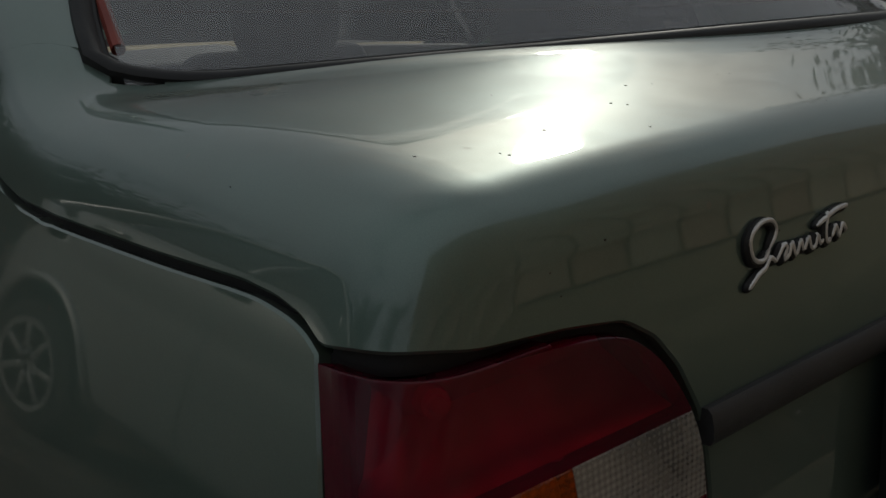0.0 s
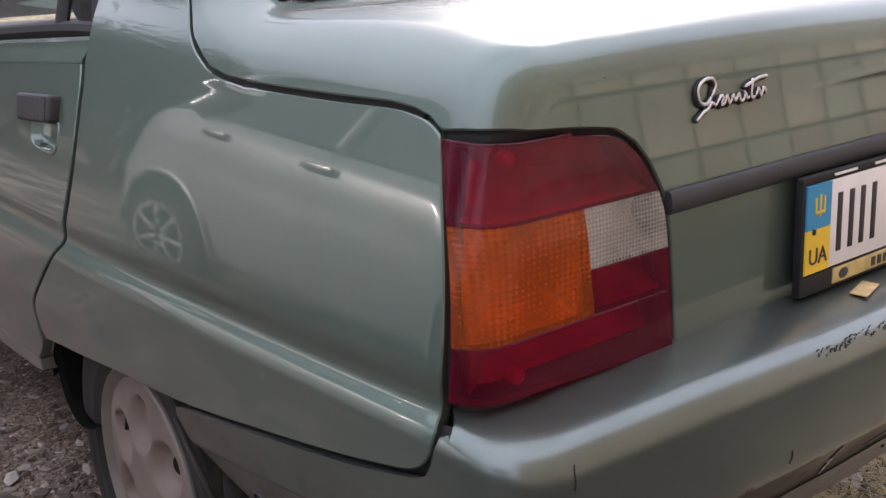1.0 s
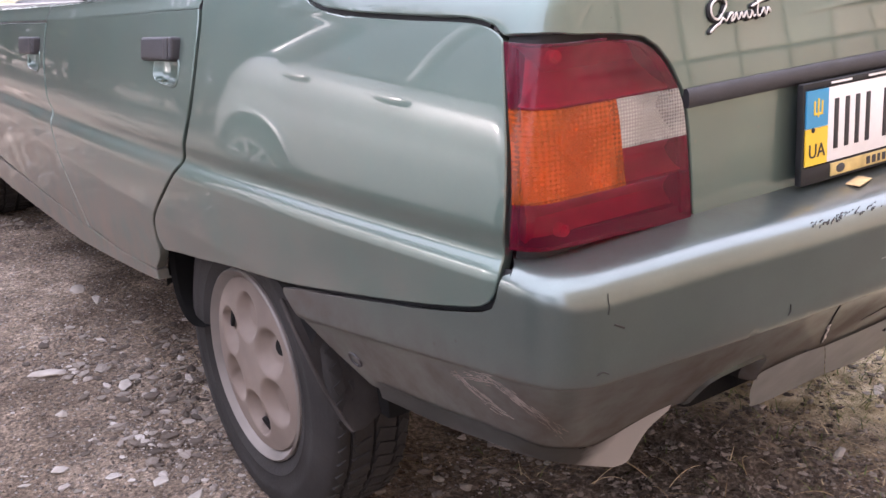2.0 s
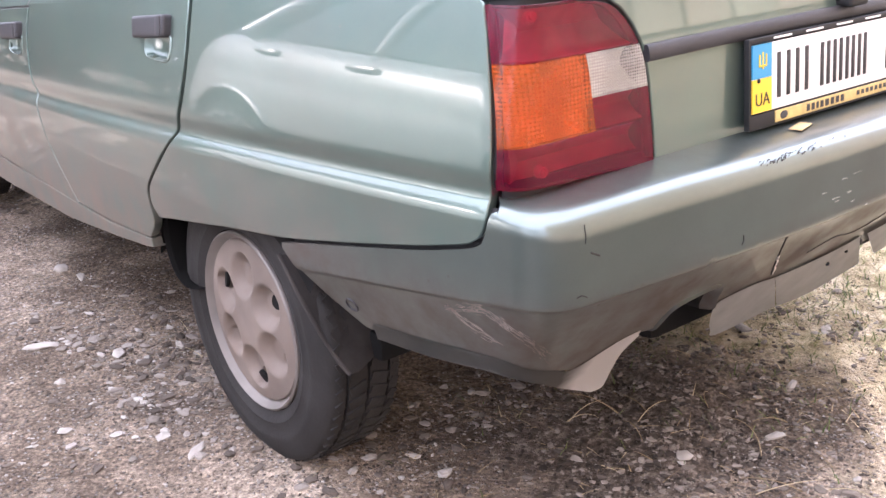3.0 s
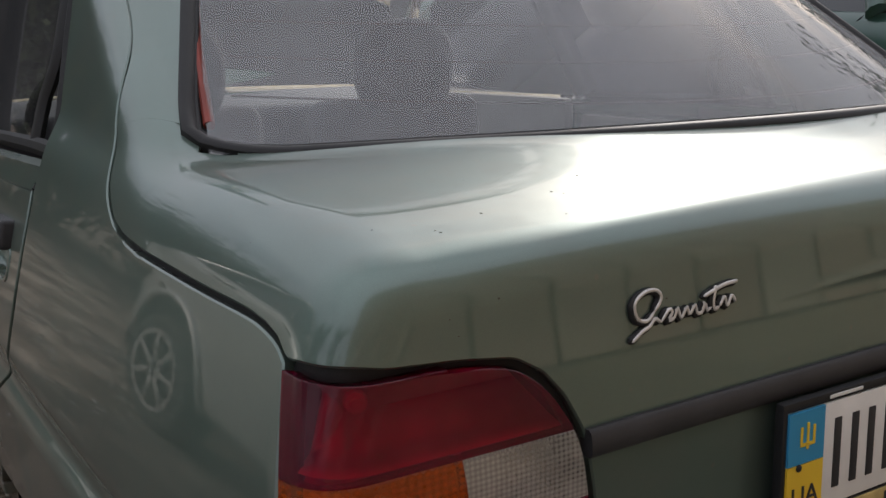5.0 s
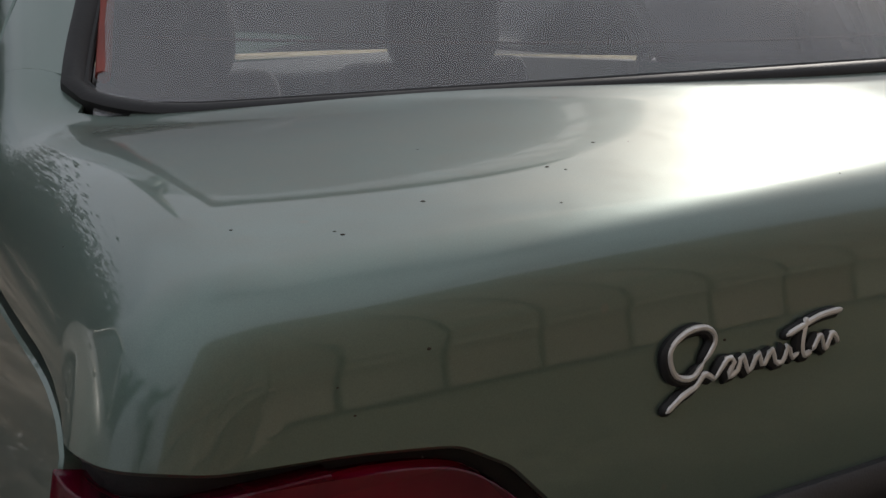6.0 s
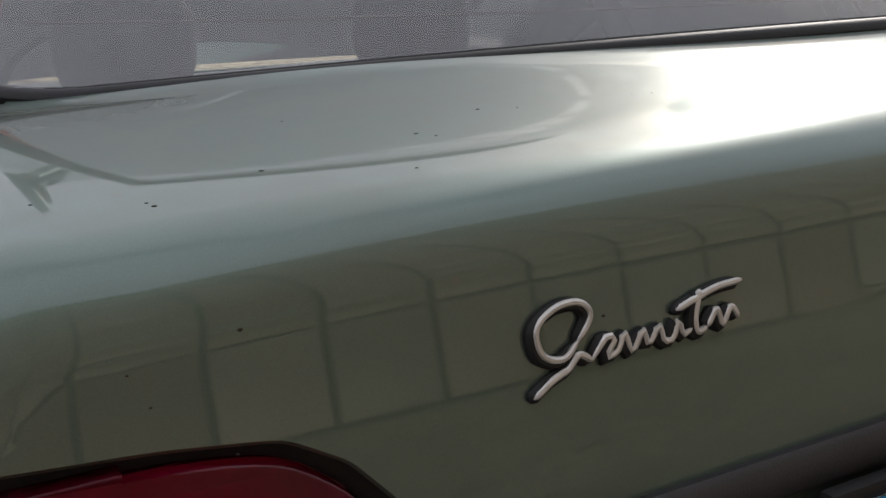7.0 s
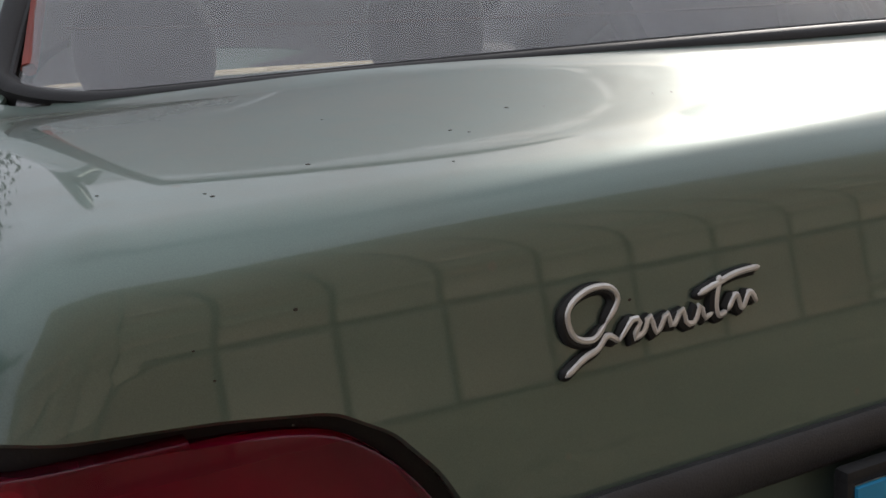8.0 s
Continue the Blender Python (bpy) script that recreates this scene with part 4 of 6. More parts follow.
front_seat(-0.30)
front_seat(0.30)
CARD = material("pale_door_lining", (0.30, 0.29, 0.28), 0.8, 0, 0.3, mottle=0.15, mottle_scale=6)
for s in (-1, 1):
    for y0, y1 in ((0.92, 1.46), (1.52, 2.50)):
        bm = bmesh.new()
        box(bm, (0.03, y1 - y0, 0.44), (s * 0.700, (y0 + y1) / 2, 0.60 - 0.035 * (y0 > 1.5)), 0.012, Matrix.Rotation(radians(-5), 4, "X"))
        part("door_lining", bm, CARD, car)
bm = bmesh.new()
cushion(bm, (1.20, 0.13, 0.50), (0, 0.98, 0.55), -14, 0.05)
part("rear_bench_back", bm, CABIN, car)
bm = bmesh.new()
box(bm, (1.24, 0.40, 0.16), (0, 2.40, 0.67), 0.05, segments=3)
part("dashboard", bm, TRIM, car)
bm = bmesh.new()
a = np.linspace(0, 2 * np.pi, 41)
tube(bm, np.stack([-0.33 + 0.18 * np.cos(a), 2.20 - 0.07 * np.sin(a), 0.745 + 0.165 * np.sin(a)], -1), 0.012, 8, cap=False)
part("steering_wheel", bm, BLACK, car)
bm = bmesh.new()
box(bm, (0.20, 0.03, 0.06), (0, 2.06, 1.19), 0.012)
part("inner_mirror", bm, BLACK, car)


# ---- wheels ----
TYRE = material("dusty_tyre_rubber", (0.024, 0.023, 0.0225), 0.8, 0, 0.3, bump=0.5, bump_scale=160, mottle=0.35, mottle_scale=9)
COVER = mix_dust(material("pale_wheel_cover", (0.185, 0.156, 0.136), 0.6, 0, 0.3, mottle=0.30, mottle_scale=8, bump=0.08, bump_scale=300), (0.185, 0.145, 0.120), 0.0, 0.62, 0.7)
STEEL = material("painted_steel_rim", (0.17, 0.155, 0.142), 0.5, 0.1, 0.5, mottle=0.2, mottle_scale=12)


def lathe(bm, profile, sides=96):
    """Turns (x, radius) points about the x axis."""
    a = np.linspace(0, 2 * np.pi, sides, endpoint=False)
    net = np.array([np.stack([np.full(sides, x), r * np.cos(a), r * np.sin(a)], -1) for x, r in profile])
    return add_net(bm, net, closed=True)


def tyre_mesh():
    bm = bmesh.new()
    lathe(bm, [(-0.058, 0.168), (-0.074, 0.176), (-0.080, 0.192), (-0.0815, 0.197), (-0.0800, 0.200), (-0.083, 0.222), (-0.0838, 0.232), (-0.0822, 0.236), (-0.081, 0.247), (-0.074, 0.262), (-0.070, 0.271), (-0.062, 0.276), (-0.046, 0.2775), (-0.0455, 0.271), (-0.0400, 0.271), (-0.0395, 0.2785), (-0.003, 0.279), (-0.0025, 0.272),
               (0.0025, 0.272), (0.003, 0.279), (0.0395, 0.2785), (0.040, 0.271), (0.0455, 0.271), (0.046, 0.2775), (0.062, 0.276), (0.072, 0.268), (0.081, 0.247), (0.083, 0.222), (0.078, 0.19), (0.058, 0.168)], 110)
    return bm


def tread_mesh():
    """Slanted tread blocks round the tyre."""
    bm = bmesh.new()
    for i in range(62):
        a = 2 * math.pi * i / 62
        for x, skew, w in ((-0.0545, 0.5, 0.016), (-0.0215, 0.28, 0.034), (0.0215, -0.28, 0.034), (0.0545, -0.5, 0.016)):
            t = Matrix.Rotation(a + skew * 0.06, 4, "X") @ Matrix.Translation((x, 0, 0.2785 if abs(x) < 0.04 else 0.2750)) @ Matrix.Rotation(skew, 4, "Z")
            m = t @ Matrix.Diagonal((w, 0.017, 0.008, 1))
            bmesh.ops.create_cube(bm, size=1, matrix=m)
    return bm


HOLES = [25, 85, 145, 205, 265, 325]


def cover_mesh():
    """Domed wheel cover with six round hollows, each with a hole at its outer side."""
    bm = bmesh.new()
    radii = np.r_[0.0015, np.linspace(0.012, 0.155, 58), 0.159, 0.162]
    a = np.linspace(0, 2 * np.pi, 216, endpoint=False)
    R, A = np.meshgrid(radii, a, indexing="ij")
    Y, Z = R * np.cos(A), R * np.sin(A)
    X = -0.010 - 0.016 * (1 - (R / 0.162) ** 2)
    for k, h in enumerate(HOLES):
        t = radians(h)
        d = np.hypot(Y - 0.090 * math.cos(t), Z - 0.090 * math.sin(t))
        X += 0.021 * step(0, 1, np.clip((0.047 - d) / 0.026, 0, 1))
        e = np.hypot((Y - 0.116 * math.cos(t)), (Z - 0.116 * math.sin(t)))
        X += (0.022 if k % 2 == 0 else 0.007) * step(0, 1, np.clip((0.0185 - e) / 0.004, 0, 1))
    X += 0.014 * step(0.156, 0.162, R)
    vs = add_net(bm, np.stack([X, Y, Z], -1), closed=True)
    bm.faces.new(vs[0])
    bmesh.ops.reverse_faces(bm, faces=bm.faces)
    return bm


def hole_mesh(t):
    """The dark opening in the outer wall of a hollow."""
    bm = bmesh.new()
    m = Matrix.Rotation(t, 4, "X") @ Matrix.Translation((-0.0022, 0.117, 0)) @ Matrix.Rotation(radians(-22), 4, "Z") @ Matrix.Rotation(radians(90), 4, "Y")
    bmesh.ops.create_cone(bm, cap_ends=True, segments=24, radius1=0.0155, radius2=0.0155, depth=0.006, matrix=m)
    return bm


def wheel(x, y, turn_over, spin=0.0):
    ob = empty("wheel", (x, y, 0.268))
    ob.parent = car
    ob["label"] = "road wheel with pale dusty six-hole cover and worn tyre"
    if turn_over:
        ob.rotation_euler = (0, 0, math.pi)
    tyre = part("tyre", tyre_mesh(), TYRE, ob)
    part("tread", tread_mesh(), TYRE, tyre, smooth=0)
    bm = bmesh.new()
    lathe(bm, [(-0.060, 0.150), (-0.066, 0.160), (-0.078, 0.1675), (-0.080, 0.170), (-0.077, 0.1735), (-0.064, 0.1740)], 96)
    rim_part = part("steel_rim", bm, STEEL, ob)
    cov = part("wheel_cover", cover_mesh(), COVER, ob, "pale dusty plastic cover with round hollows")
    cov.location = (-0.058, 0, 0)
    for k, h in enumerate(HOLES):
        if k % 2 == 0:
            part("hole", hole_mesh(radians(h)), UNDER, cov)
    return ob


for x, y, over in ((-0.650, 0.730, False), (0.650, 0.730, True), (-0.650, 2.97, False), (0.650, 2.97, True)):
    wheel(x, y, over)

# ---- mud flaps, exhaust ----
def flap_mesh():
    bm = bmesh.new()
    rows = []
    for k in np.linspace(0, 1, 12):
        z = 0.462 - 0.200 * k
        out = np.interp(k, [0, 0.25, 0.6, 0.93, 1], [-0.752, -0.744, -0.728, -0.706, -0.698])
        inn = np.interp(k, [0, 0.8, 0.94, 1], [-0.625, -0.634, -0.655, -0.682])
        x = np.linspace(out, inn, 9)
        rows.append(np.stack([x, 0.545 - 0.112 * k - 0.075 * (1 - k) * np.linspace(0, 1, 9) ** 0.5 + 0.004 * np.sin(x * 60), z + 0 * x], -1))
    rows = np.array(rows)
    add_net(bm, rows)
    bmesh.ops.solidify(bm, geom=bm.faces[:], thickness=0.006)
    tube(bm, rows[:, 0], 0.0036, 8)
    return bm


FLAP = material("dusty_flap_rubber", (0.042, 0.038, 0.036), 0.85, 0, 0.3, bump=0.3, bump_scale=200, mottle=0.4, mottle_scale=14)
part("mud_flap", flap_mesh(), FLAP, car, "dusty black rubber flap behind the wheel")

# ---- trim on the tailgate ----
CHROME = material("brushed_metal", (0.50, 0.49, 0.47), 0.28, 1.0, 0.5, mottle=0.1, mottle_scale=60)
BADGE = material("worn_silver_badge", (0.60, 0.585, 0.57), 0.42, 0.55, 0.5, mottle=0.18, mottle_scale=120)
INK = material("plate_ink", (0.022, 0.021, 0.025), 0.5)
BLUE = material("plate_blue", (0.035, 0.27, 0.50), 0.4, mottle=0.05)
YELLOW = material("plate_yellow", (0.78, 0.52, 0.03), 0.4, mottle=0.05)
GOLD = material("faded_gold_band", (0.52, 0.40, 0.16), 0.45, 0.2, mottle=0.18, mottle_scale=50)
TAPE = material("old_tape", (0.50, 0.37, 0.18), 0.6, mottle=0.3, mottle_scale=60)


def strip_mesh():
    bm = bmesh.new()
    line = [(x, 0.03, 0.8075 + 0.003 * (1 - (x / 0.46) ** 2)) for x in np.linspace(-0.463, 0.463, 80)]
    ribbon(bm, settle(np.array(line)), shell, 0.0225, 0.0075, 0.0005)
    bmesh.ops.recalc_face_normals(bm, faces=bm.faces)
    return bm


part("rubbing_strip", strip_mesh(), TRIM, body, "faded black plastic strip across the tailgate")

# number plate in its holder
PLATE_POSE = Matrix.Translation((0, 0.004, 0.746)) @ Matrix.Rotation(radians(-5), 4, "X")
plate = empty("number_plate")
plate.parent = body
plate.matrix_world = PLATE_POSE
plate["label"] = "white number plate in a black dealer's holder"


def slab(name, size, centre, mat, parent, bevel=0.0, label=""):
    bm = bmesh.new()
    box(bm, size, centre, bevel)
    return part(name, bm, mat, parent, label, smooth=30)


def holder_mesh():
    bm = bmesh.new()
    box(bm, (0.531, 0.006, 0.128), (0, 0.0085, -0.011), 0.002, segments=3)
    box(bm, (0.36, 0.016, 0.07), (0, 0.018, -0.005), 0.002)
    box(bm, (0.531, 0.010, 0.009), (0, 0.0065, 0.0520), 0.003)
    box(bm, (0.006, 0.010, 0.122), (-0.2625, 0.0065, -0.010), 0.002)
    box(bm, (0.006, 0.010, 0.122), (0.2625, 0.0065, -0.010), 0.002)
    box(bm, (0.531, 0.010, 0.024), (0, 0.006, -0.064), 0.004)
    return bm


holder = part("plate_holder", holder_mesh(), BLACK, plate, "black plastic plate holder", smooth=30)
slab("plate", (0.520, 0.003, 0.098), (0, 0.003, -0.002), PLATE, plate, 0.001)
slab("blue_band", (0.046, 0.003, 0.048), (-0.237, 0.0012, 0.023), BLUE, plate)
slab("yellow_band", (0.046, 0.003, 0.048), (-0.237, 0.0012, -0.026), YELLOW, plate)
slab("gold_band", (0.420, 0.003, 0.017), (0.006, 0.0010, -0.0625), GOLD, plate, 0.0005)
bm = bmesh.new()
bmesh.ops.create_uvsphere(bm, u_segments=12, v_segments=8, radius=0.0035, matrix=Matrix.Translation((-0.246, -0.0005, -0.004)) @ Matrix.Diagonal((1, 0.6, 1, 1)))
part("bolt", bm, BLACK, plate)
# plain emblem shape on the blue field
bm = bmesh.new()
for dx, h in ((-0.008, 0.018), (0.0, 0.024), (0.008, 0.018)):
    box(bm, (0.0028, 0.0012, h), (-0.236 + dx, -0.0006, 0.024), 0.0004)
box(bm, (0.018, 0.0012, 0.003), (-0.236, -0.0006, 0.0165), 0.0004)
part("emblem", bm, YELLOW, plate, smooth=0)


def letters(text, size, where, mat, parent, name="lettering"):
    c = bpy.data.curves.new(name, "FONT")
    c.body, c.size, c.extrude, c.align_x = text, size, 0.0004, "CENTER"
    tmp = bpy.data.objects.new(name, c)
    me = bpy.data.meshes.new_from_object(tmp)
    bpy.data.objects.remove(tmp)
    me.materials.append(mat)
    ob = new(name, me)
    ob.parent = parent
    ob.matrix_basis = Matrix.Translation(where) @ Matrix.Rotation(radians(90), 4, "X")
    return ob


letters("UA", 0.026, (-0.237, -0.0008, -0.040), INK, plate)
# the number as plain bars, two to a sign
for x in (-0.195, -0.148, -0.086, -0.051, -0.016, 0.019, 0.108, 0.150):
    w = 0.024 if x in (-0.195, -0.148, 0.108, 0.150) else 0.017
    for k in (-0.5, 0.5):
        slab("number_bar", (0.0092, 0.0012, 0.066), (x + 0.013 + k * w, 0.0012, -0.002), INK, plate, 0.0003)
# slots of the holder's upper lip, and the unreadable dealer's line as bars
for x in np.linspace(-0.185, 0.225, 6):
    slab("holder_slot", (0.044, 0.002, 0.0028), (x, 0.0015, 0.0525), PLATE, plate)
for x, w in ((-0.120, 0.010), (-0.107, 0.010), (-0.095, 0.007), (-0.083, 0.010), (-0.069, 0.012), (-0.054, 0.011), (-0.040, 0.011), (-0.026, 0.011)):
    slab("dealer_bar", (w * 0.78, 0.0010, 0.0105), (x, -0.0008, -0.0625), INK, plate)
for k in range(9):
    slab("dealer_bar", (0.0075, 0.0010, 0.007), (0.020 + 0.0135 * k, -0.0008, -0.0615), TRIM, plate)
bm = bmesh.new()
bmesh.ops.create_uvsphere(bm, u_segments=18, v_segments=8, radius=0.0075, matrix=Matrix.Translation((-0.183, -0.0004, -0.0625)) @ Matrix.Diagonal((1.35, 0.10, 0.85, 1)))
part("dealer_mark", bm, TRIM, plate)

# lock with its little lever
lock = empty("gate_lock")
lock.parent = body
lock["label"] = "black lock housing with metal key barrel"
bm = bmesh.new()
box(bm, (0.031, 0.026, 0.064), (0.003, 0.034, 0.856), 0.012, segments=4)
box(bm, (0.052, 0.030, 0.016), (0.016, 0.024, 0.828), 0.006, segments=3)
part("lock_housing", bm, BLACK, lock)
bm = bmesh.new()
for r, y0 in ((0.0115, 0.0195), (0.0085, 0.0175)):
    m = Matrix.Translation((0.002, y0, 0.866)) @ Matrix.Rotation(radians(90), 4, "X")
    bmesh.ops.create_cone(bm, cap_ends=True, segments=28, radius1=r, radius2=r * 0.92, depth=0.004, matrix=m)
part("key_barrel", bm, CHROME, lock)
slab("keyhole", (0.0018, 0.002, 0.009), (0.002, 0.0150, 0.866), INK, lock)

# script-like badge as plain strokes: a slash, a run of waves, a bar
badge = empty("badge")
badge.parent = body
badge["label"] = "worn silver ornamental badge on a black backing"


def badge_point(u, v):
    """u along the badge from its left end, v above its foot line."""
    x, z = -0.419 + u, 0.8795 + v + 0.03 * u
    return np.array((x, 0.04, z))


def stroke(points, radius, lift, mat, name, squash=(1, 0.55), n=40):
    p = settle(np.array([badge_point(*q) for q in curve_through(points, n)]), level=lift)
    r = np.full(n, radius)
    r[:3] *= (0.35, 0.7, 0.9)
    r[-3:] *= (0.9, 0.7, 0.35)
    bm = bmesh.new()
    tube(bm, p, r, 8, squash=(1, 1))
    part(name, bm, mat, badge)


SLASH = [(0.0260, 0.0180), (0.0330, 0.0280), (0.0280, 0.0350), (0.0160, 0.0350), (0.0060, 0.0280), (0.0080, 0.0160), (0.0180, 0.0120), (0.0260, 0.0180)]
STEM = [(0.0020, -0.0020), (0.0120, 0.0040), (0.0200, 0.0070), (0.0260, 0.0120), (0.0325, 0.0080)]
WAVES = [(0.0325, 0.008), (0.040, 0.0165), (0.0445, 0.0150), (0.040, 0.008), (0.046, 0.0095), (0.0500, 0.0165), (0.0535, 0.0075), (0.0600, 0.0155), (0.0625, 0.0085), (0.0690, 0.0155), (0.0710, 0.0085), (0.0760, 0.0080), (0.0800, 0.0155), (0.0820, 0.0085), (0.0880, 0.0105)]
TALL = [(0.0930, 0.0275), (0.0895, 0.0150), (0.0905, 0.0080), (0.0960, 0.0090)]
END_LOOP = [(0.0960, 0.0090), (0.1020, 0.0160), (0.1050, 0.0085), (0.1105, 0.0155), (0.1150, 0.0095)]
CROSSBAR = [(0.0790, 0.0205), (0.0900, 0.0235), (0.1030, 0.0265), (0.1180, 0.0270)]
for pts in (SLASH, STEM, WAVES, TALL, END_LOOP, CROSSBAR):
    stroke([(a - 0.0014, b - 0.0010) for a, b in pts], 0.0032, 0.0012, BLACK, "badge_backing")
    stroke(pts, 0.0017, 0.0034, BADGE, "badge_stroke")


# specks of dirt on deck and tailgate
rng = random.Random(12)
SPOTS = [(-0.438, 0.103, 0.959), (-0.553, 0.111, 0.960), (-0.551, 0.106, 0.960), (-0.267, 0.176, 0.970), (-0.342, 0.178, 0.971), (-0.414, 0.154, 0.966), (-0.407, 0.146, 0.968), (-0.645, 0.213, 0.931), (-0.50, 0.13, 0.965)]
SPOTS += [(rng.uniform(-0.6, -0.1), rng.uniform(0.06, 0.25), 0.965) for _ in range(5)] + [(rng.uniform(-0.6, -0.2), 0.04, rng.uniform(0.84, 0.94)) for _ in range(5)]
for q in SPOTS:
    c = settle(np.array([q]))[0]
    g = Vector(gradient(shell, c[None])[0])
    bm = bmesh.new()
    r0 = rng.uniform(0.0004, 0.0009)
    bmesh.ops.create_uvsphere(bm, u_segments=8, v_segments=5, radius=r0, matrix=Matrix.Translation(c) @ g.to_track_quat("Z", "Y").to_matrix().to_4x4() @ Matrix.Diagonal((1.5, 1, 0.5, 1)))
    part("dirt_speck", bm, material("dirt_speck", (0.03, 0.025, 0.02), 0.9) if "dirt_speck" not in bpy.data.materials else bpy.data.materials["dirt_speck"], body)


# ---- the bumper's wear ----
RAW = material("bare_bumper_plastic", (0.42, 0.425, 0.41), 0.6, 0, 0.4, mottle=0.25, mottle_scale=20)
CHIP = material("dark_chips", (0.018, 0.017, 0.016), 0.7)
FAINT = material("rubbed_paint", (0.27, 0.29, 0.275), 0.5, 0.2, 0.5, mottle=0.3, mottle_scale=40)
SCUFF = material("brown_scuffs", (0.165, 0.138, 0.118), 0.9, mottle=0.4, mottle_scale=60)


def on_bumper(points, n=24, level=0.0):
    p = curve_through(points, n)
    return np.where(p[:, 2:] < 0.60, settle(p, bumper_form, level, True), settle(p, bumper_form, level))


def bumper_ribbon(points, width, level=0.0006, n=24, height=0.0008):
    bm = bmesh.new()
    ribbon(bm, on_bumper(points, n), bumper_form, width, height, level)
    bmesh.ops.recalc_face_normals(bm, faces=bm.faces)
    return bm


bumper = bumper_ob
TEAR = material("torn_plastic", (0.55, 0.54, 0.52), 0.6, mottle=0.4, mottle_scale=150)


def mark(name, pts, width, mat, n=24, height=0.0008):
    """A crack, chip or scratch along (x, z) or (x, y, z) points on the bumper."""
    pts = [q if len(q) == 3 else (q[0], -0.05, q[1]) for q in pts]
    return part(name, bumper_ribbon(pts, width, 0.0006, n, height), mat, bumper)


mark("crack", [(-0.255, 0.526), (-0.240, 0.502), (-0.223, 0.478), (-0.205, 0.452), (-0.185, 0.429)], 0.0032, CHIP)
mark("torn_edge", [(-0.226, 0.482), (-0.218, 0.470), (-0.212, 0.466), (-0.202, 0.450), (-0.196, 0.447), (-0.187, 0.432)], 0.0026, TEAR, height=0.0014)
mark("crack", [(-0.212, 0.421), (-0.16, 0.378), (-0.102, 0.33)], 0.0024, CHIP)
mark("crack", [(-0.120, 0.453), (-0.063, 0.468), (-0.02, 0.460), (0.02, 0.458), (0.06, 0.467), (0.111, 0.483), (0.18, 0.49)], 0.0012, CHIP)
mark("crack", [(-0.660, -0.07, 0.643), (-0.6612, -0.07, 0.634), (-0.6605, -0.07, 0.626), (-0.6613, -0.07, 0.617)], 0.0003, CHIP)
mark("paint_chip", [(-0.652, -0.07, 0.603), (-0.645, -0.07, 0.5995), (-0.638, -0.07, 0.596)], 0.0022, CHIP)
mark("paint_chip", [(-0.670, -0.05, 0.548), (-0.663, -0.05, 0.550), (-0.655, -0.05, 0.546)], 0.0014, CHIP)
mark("paint_chip", [(-0.370, 0.560), (-0.369, 0.552), (-0.372, 0.546)], 0.0008, CHIP)
rng = random.Random(5)
for k in range(40):
    x = -0.335 + 0.125 * rng.random() ** 0.8 + (0.10 if k > 33 else 0)
    z = 0.6600 - 0.016 * rng.random()
    a = rng.uniform(0.003, 0.010)
    mark("paint_chip", [(x, -0.07, z), (x + a * 0.35, -0.07, z + a * 0.4), (x + a * rng.uniform(0.3, 1.0), -0.07, z + a * rng.uniform(0.2, 0.9))], rng.uniform(0.0006, 0.0016), CHIP, 6, 0.0004)
GRAZES = [[(-0.727, 0.140, 0.489), (-0.725, 0.070, 0.509), (-0.716, 0.042, 0.499), (-0.693, 0.015, 0.475), (-0.650, 0.019, 0.435)], [(-0.727, 0.133, 0.491), (-0.715, 0.102, 0.473), (-0.703, 0.059, 0.459)]]
for line_points, count in zip(GRAZES, (130, 50)):
    way = curve_through(line_points, 100)
    for k in range(count):
        i = rng.randrange(97)
        c, d = way[i], way[min(i + 3, 99)] - way[i]
        d = d / max(np.linalg.norm(d), 1e-6)
        off = np.array((0, 0, rng.gauss(0, 0.005)))
        a = rng.uniform(0.003, 0.020)
        tilt = np.array((0, 0, rng.gauss(0, 0.10)))
        mark("scuff", [tuple(c + off), tuple(c + off + (d + tilt) * a * 0.5), tuple(c + off + (d + tilt) * a)], rng.uniform(0.00018, 0.00045), SCUFF, 6, 0.0003)
for k in range(9):
    x, z, a = rng.gauss(-0.13, 0.06), rng.uniform(0.53, 0.60), rng.uniform(0.006, 0.022)
    mark("scuff", [(x, z), (x + a * 0.5, z + 0.03 * a), (x + a, z + a * rng.uniform(-0.1, 0.15))], rng.uniform(0.0005, 0.0016), FAINT, 6, 0.0003)
# plugged hole in its side, torn lip at its lower corner
bm = bmesh.new()
p = settle(np.array([(-0.732, 0.364, 0.421)]), bumper_form)[0]
g = gradient(bumper_form, p[None])[0]
turn = Vector(g).to_track_quat("Z", "Y").to_matrix().to_4x4()
a = np.linspace(0, 2 * np.pi, 24, endpoint=False)
rows = [np.stack([r * np.cos(a), r * np.sin(a), np.full(24, h)], -1) for r, h in ((0.0135, 0.0), (0.0128, 0.0022), (0.0112, 0.0022), (0.0098, -0.004), (0.001, -0.006))]
vs = add_net(bm, np.array(rows), closed=True)
bm.faces.new(vs[-1])
bm.transform(Matrix.Translation(p) @ turn)
part("plug_hole", bm, TRIM, bumper)


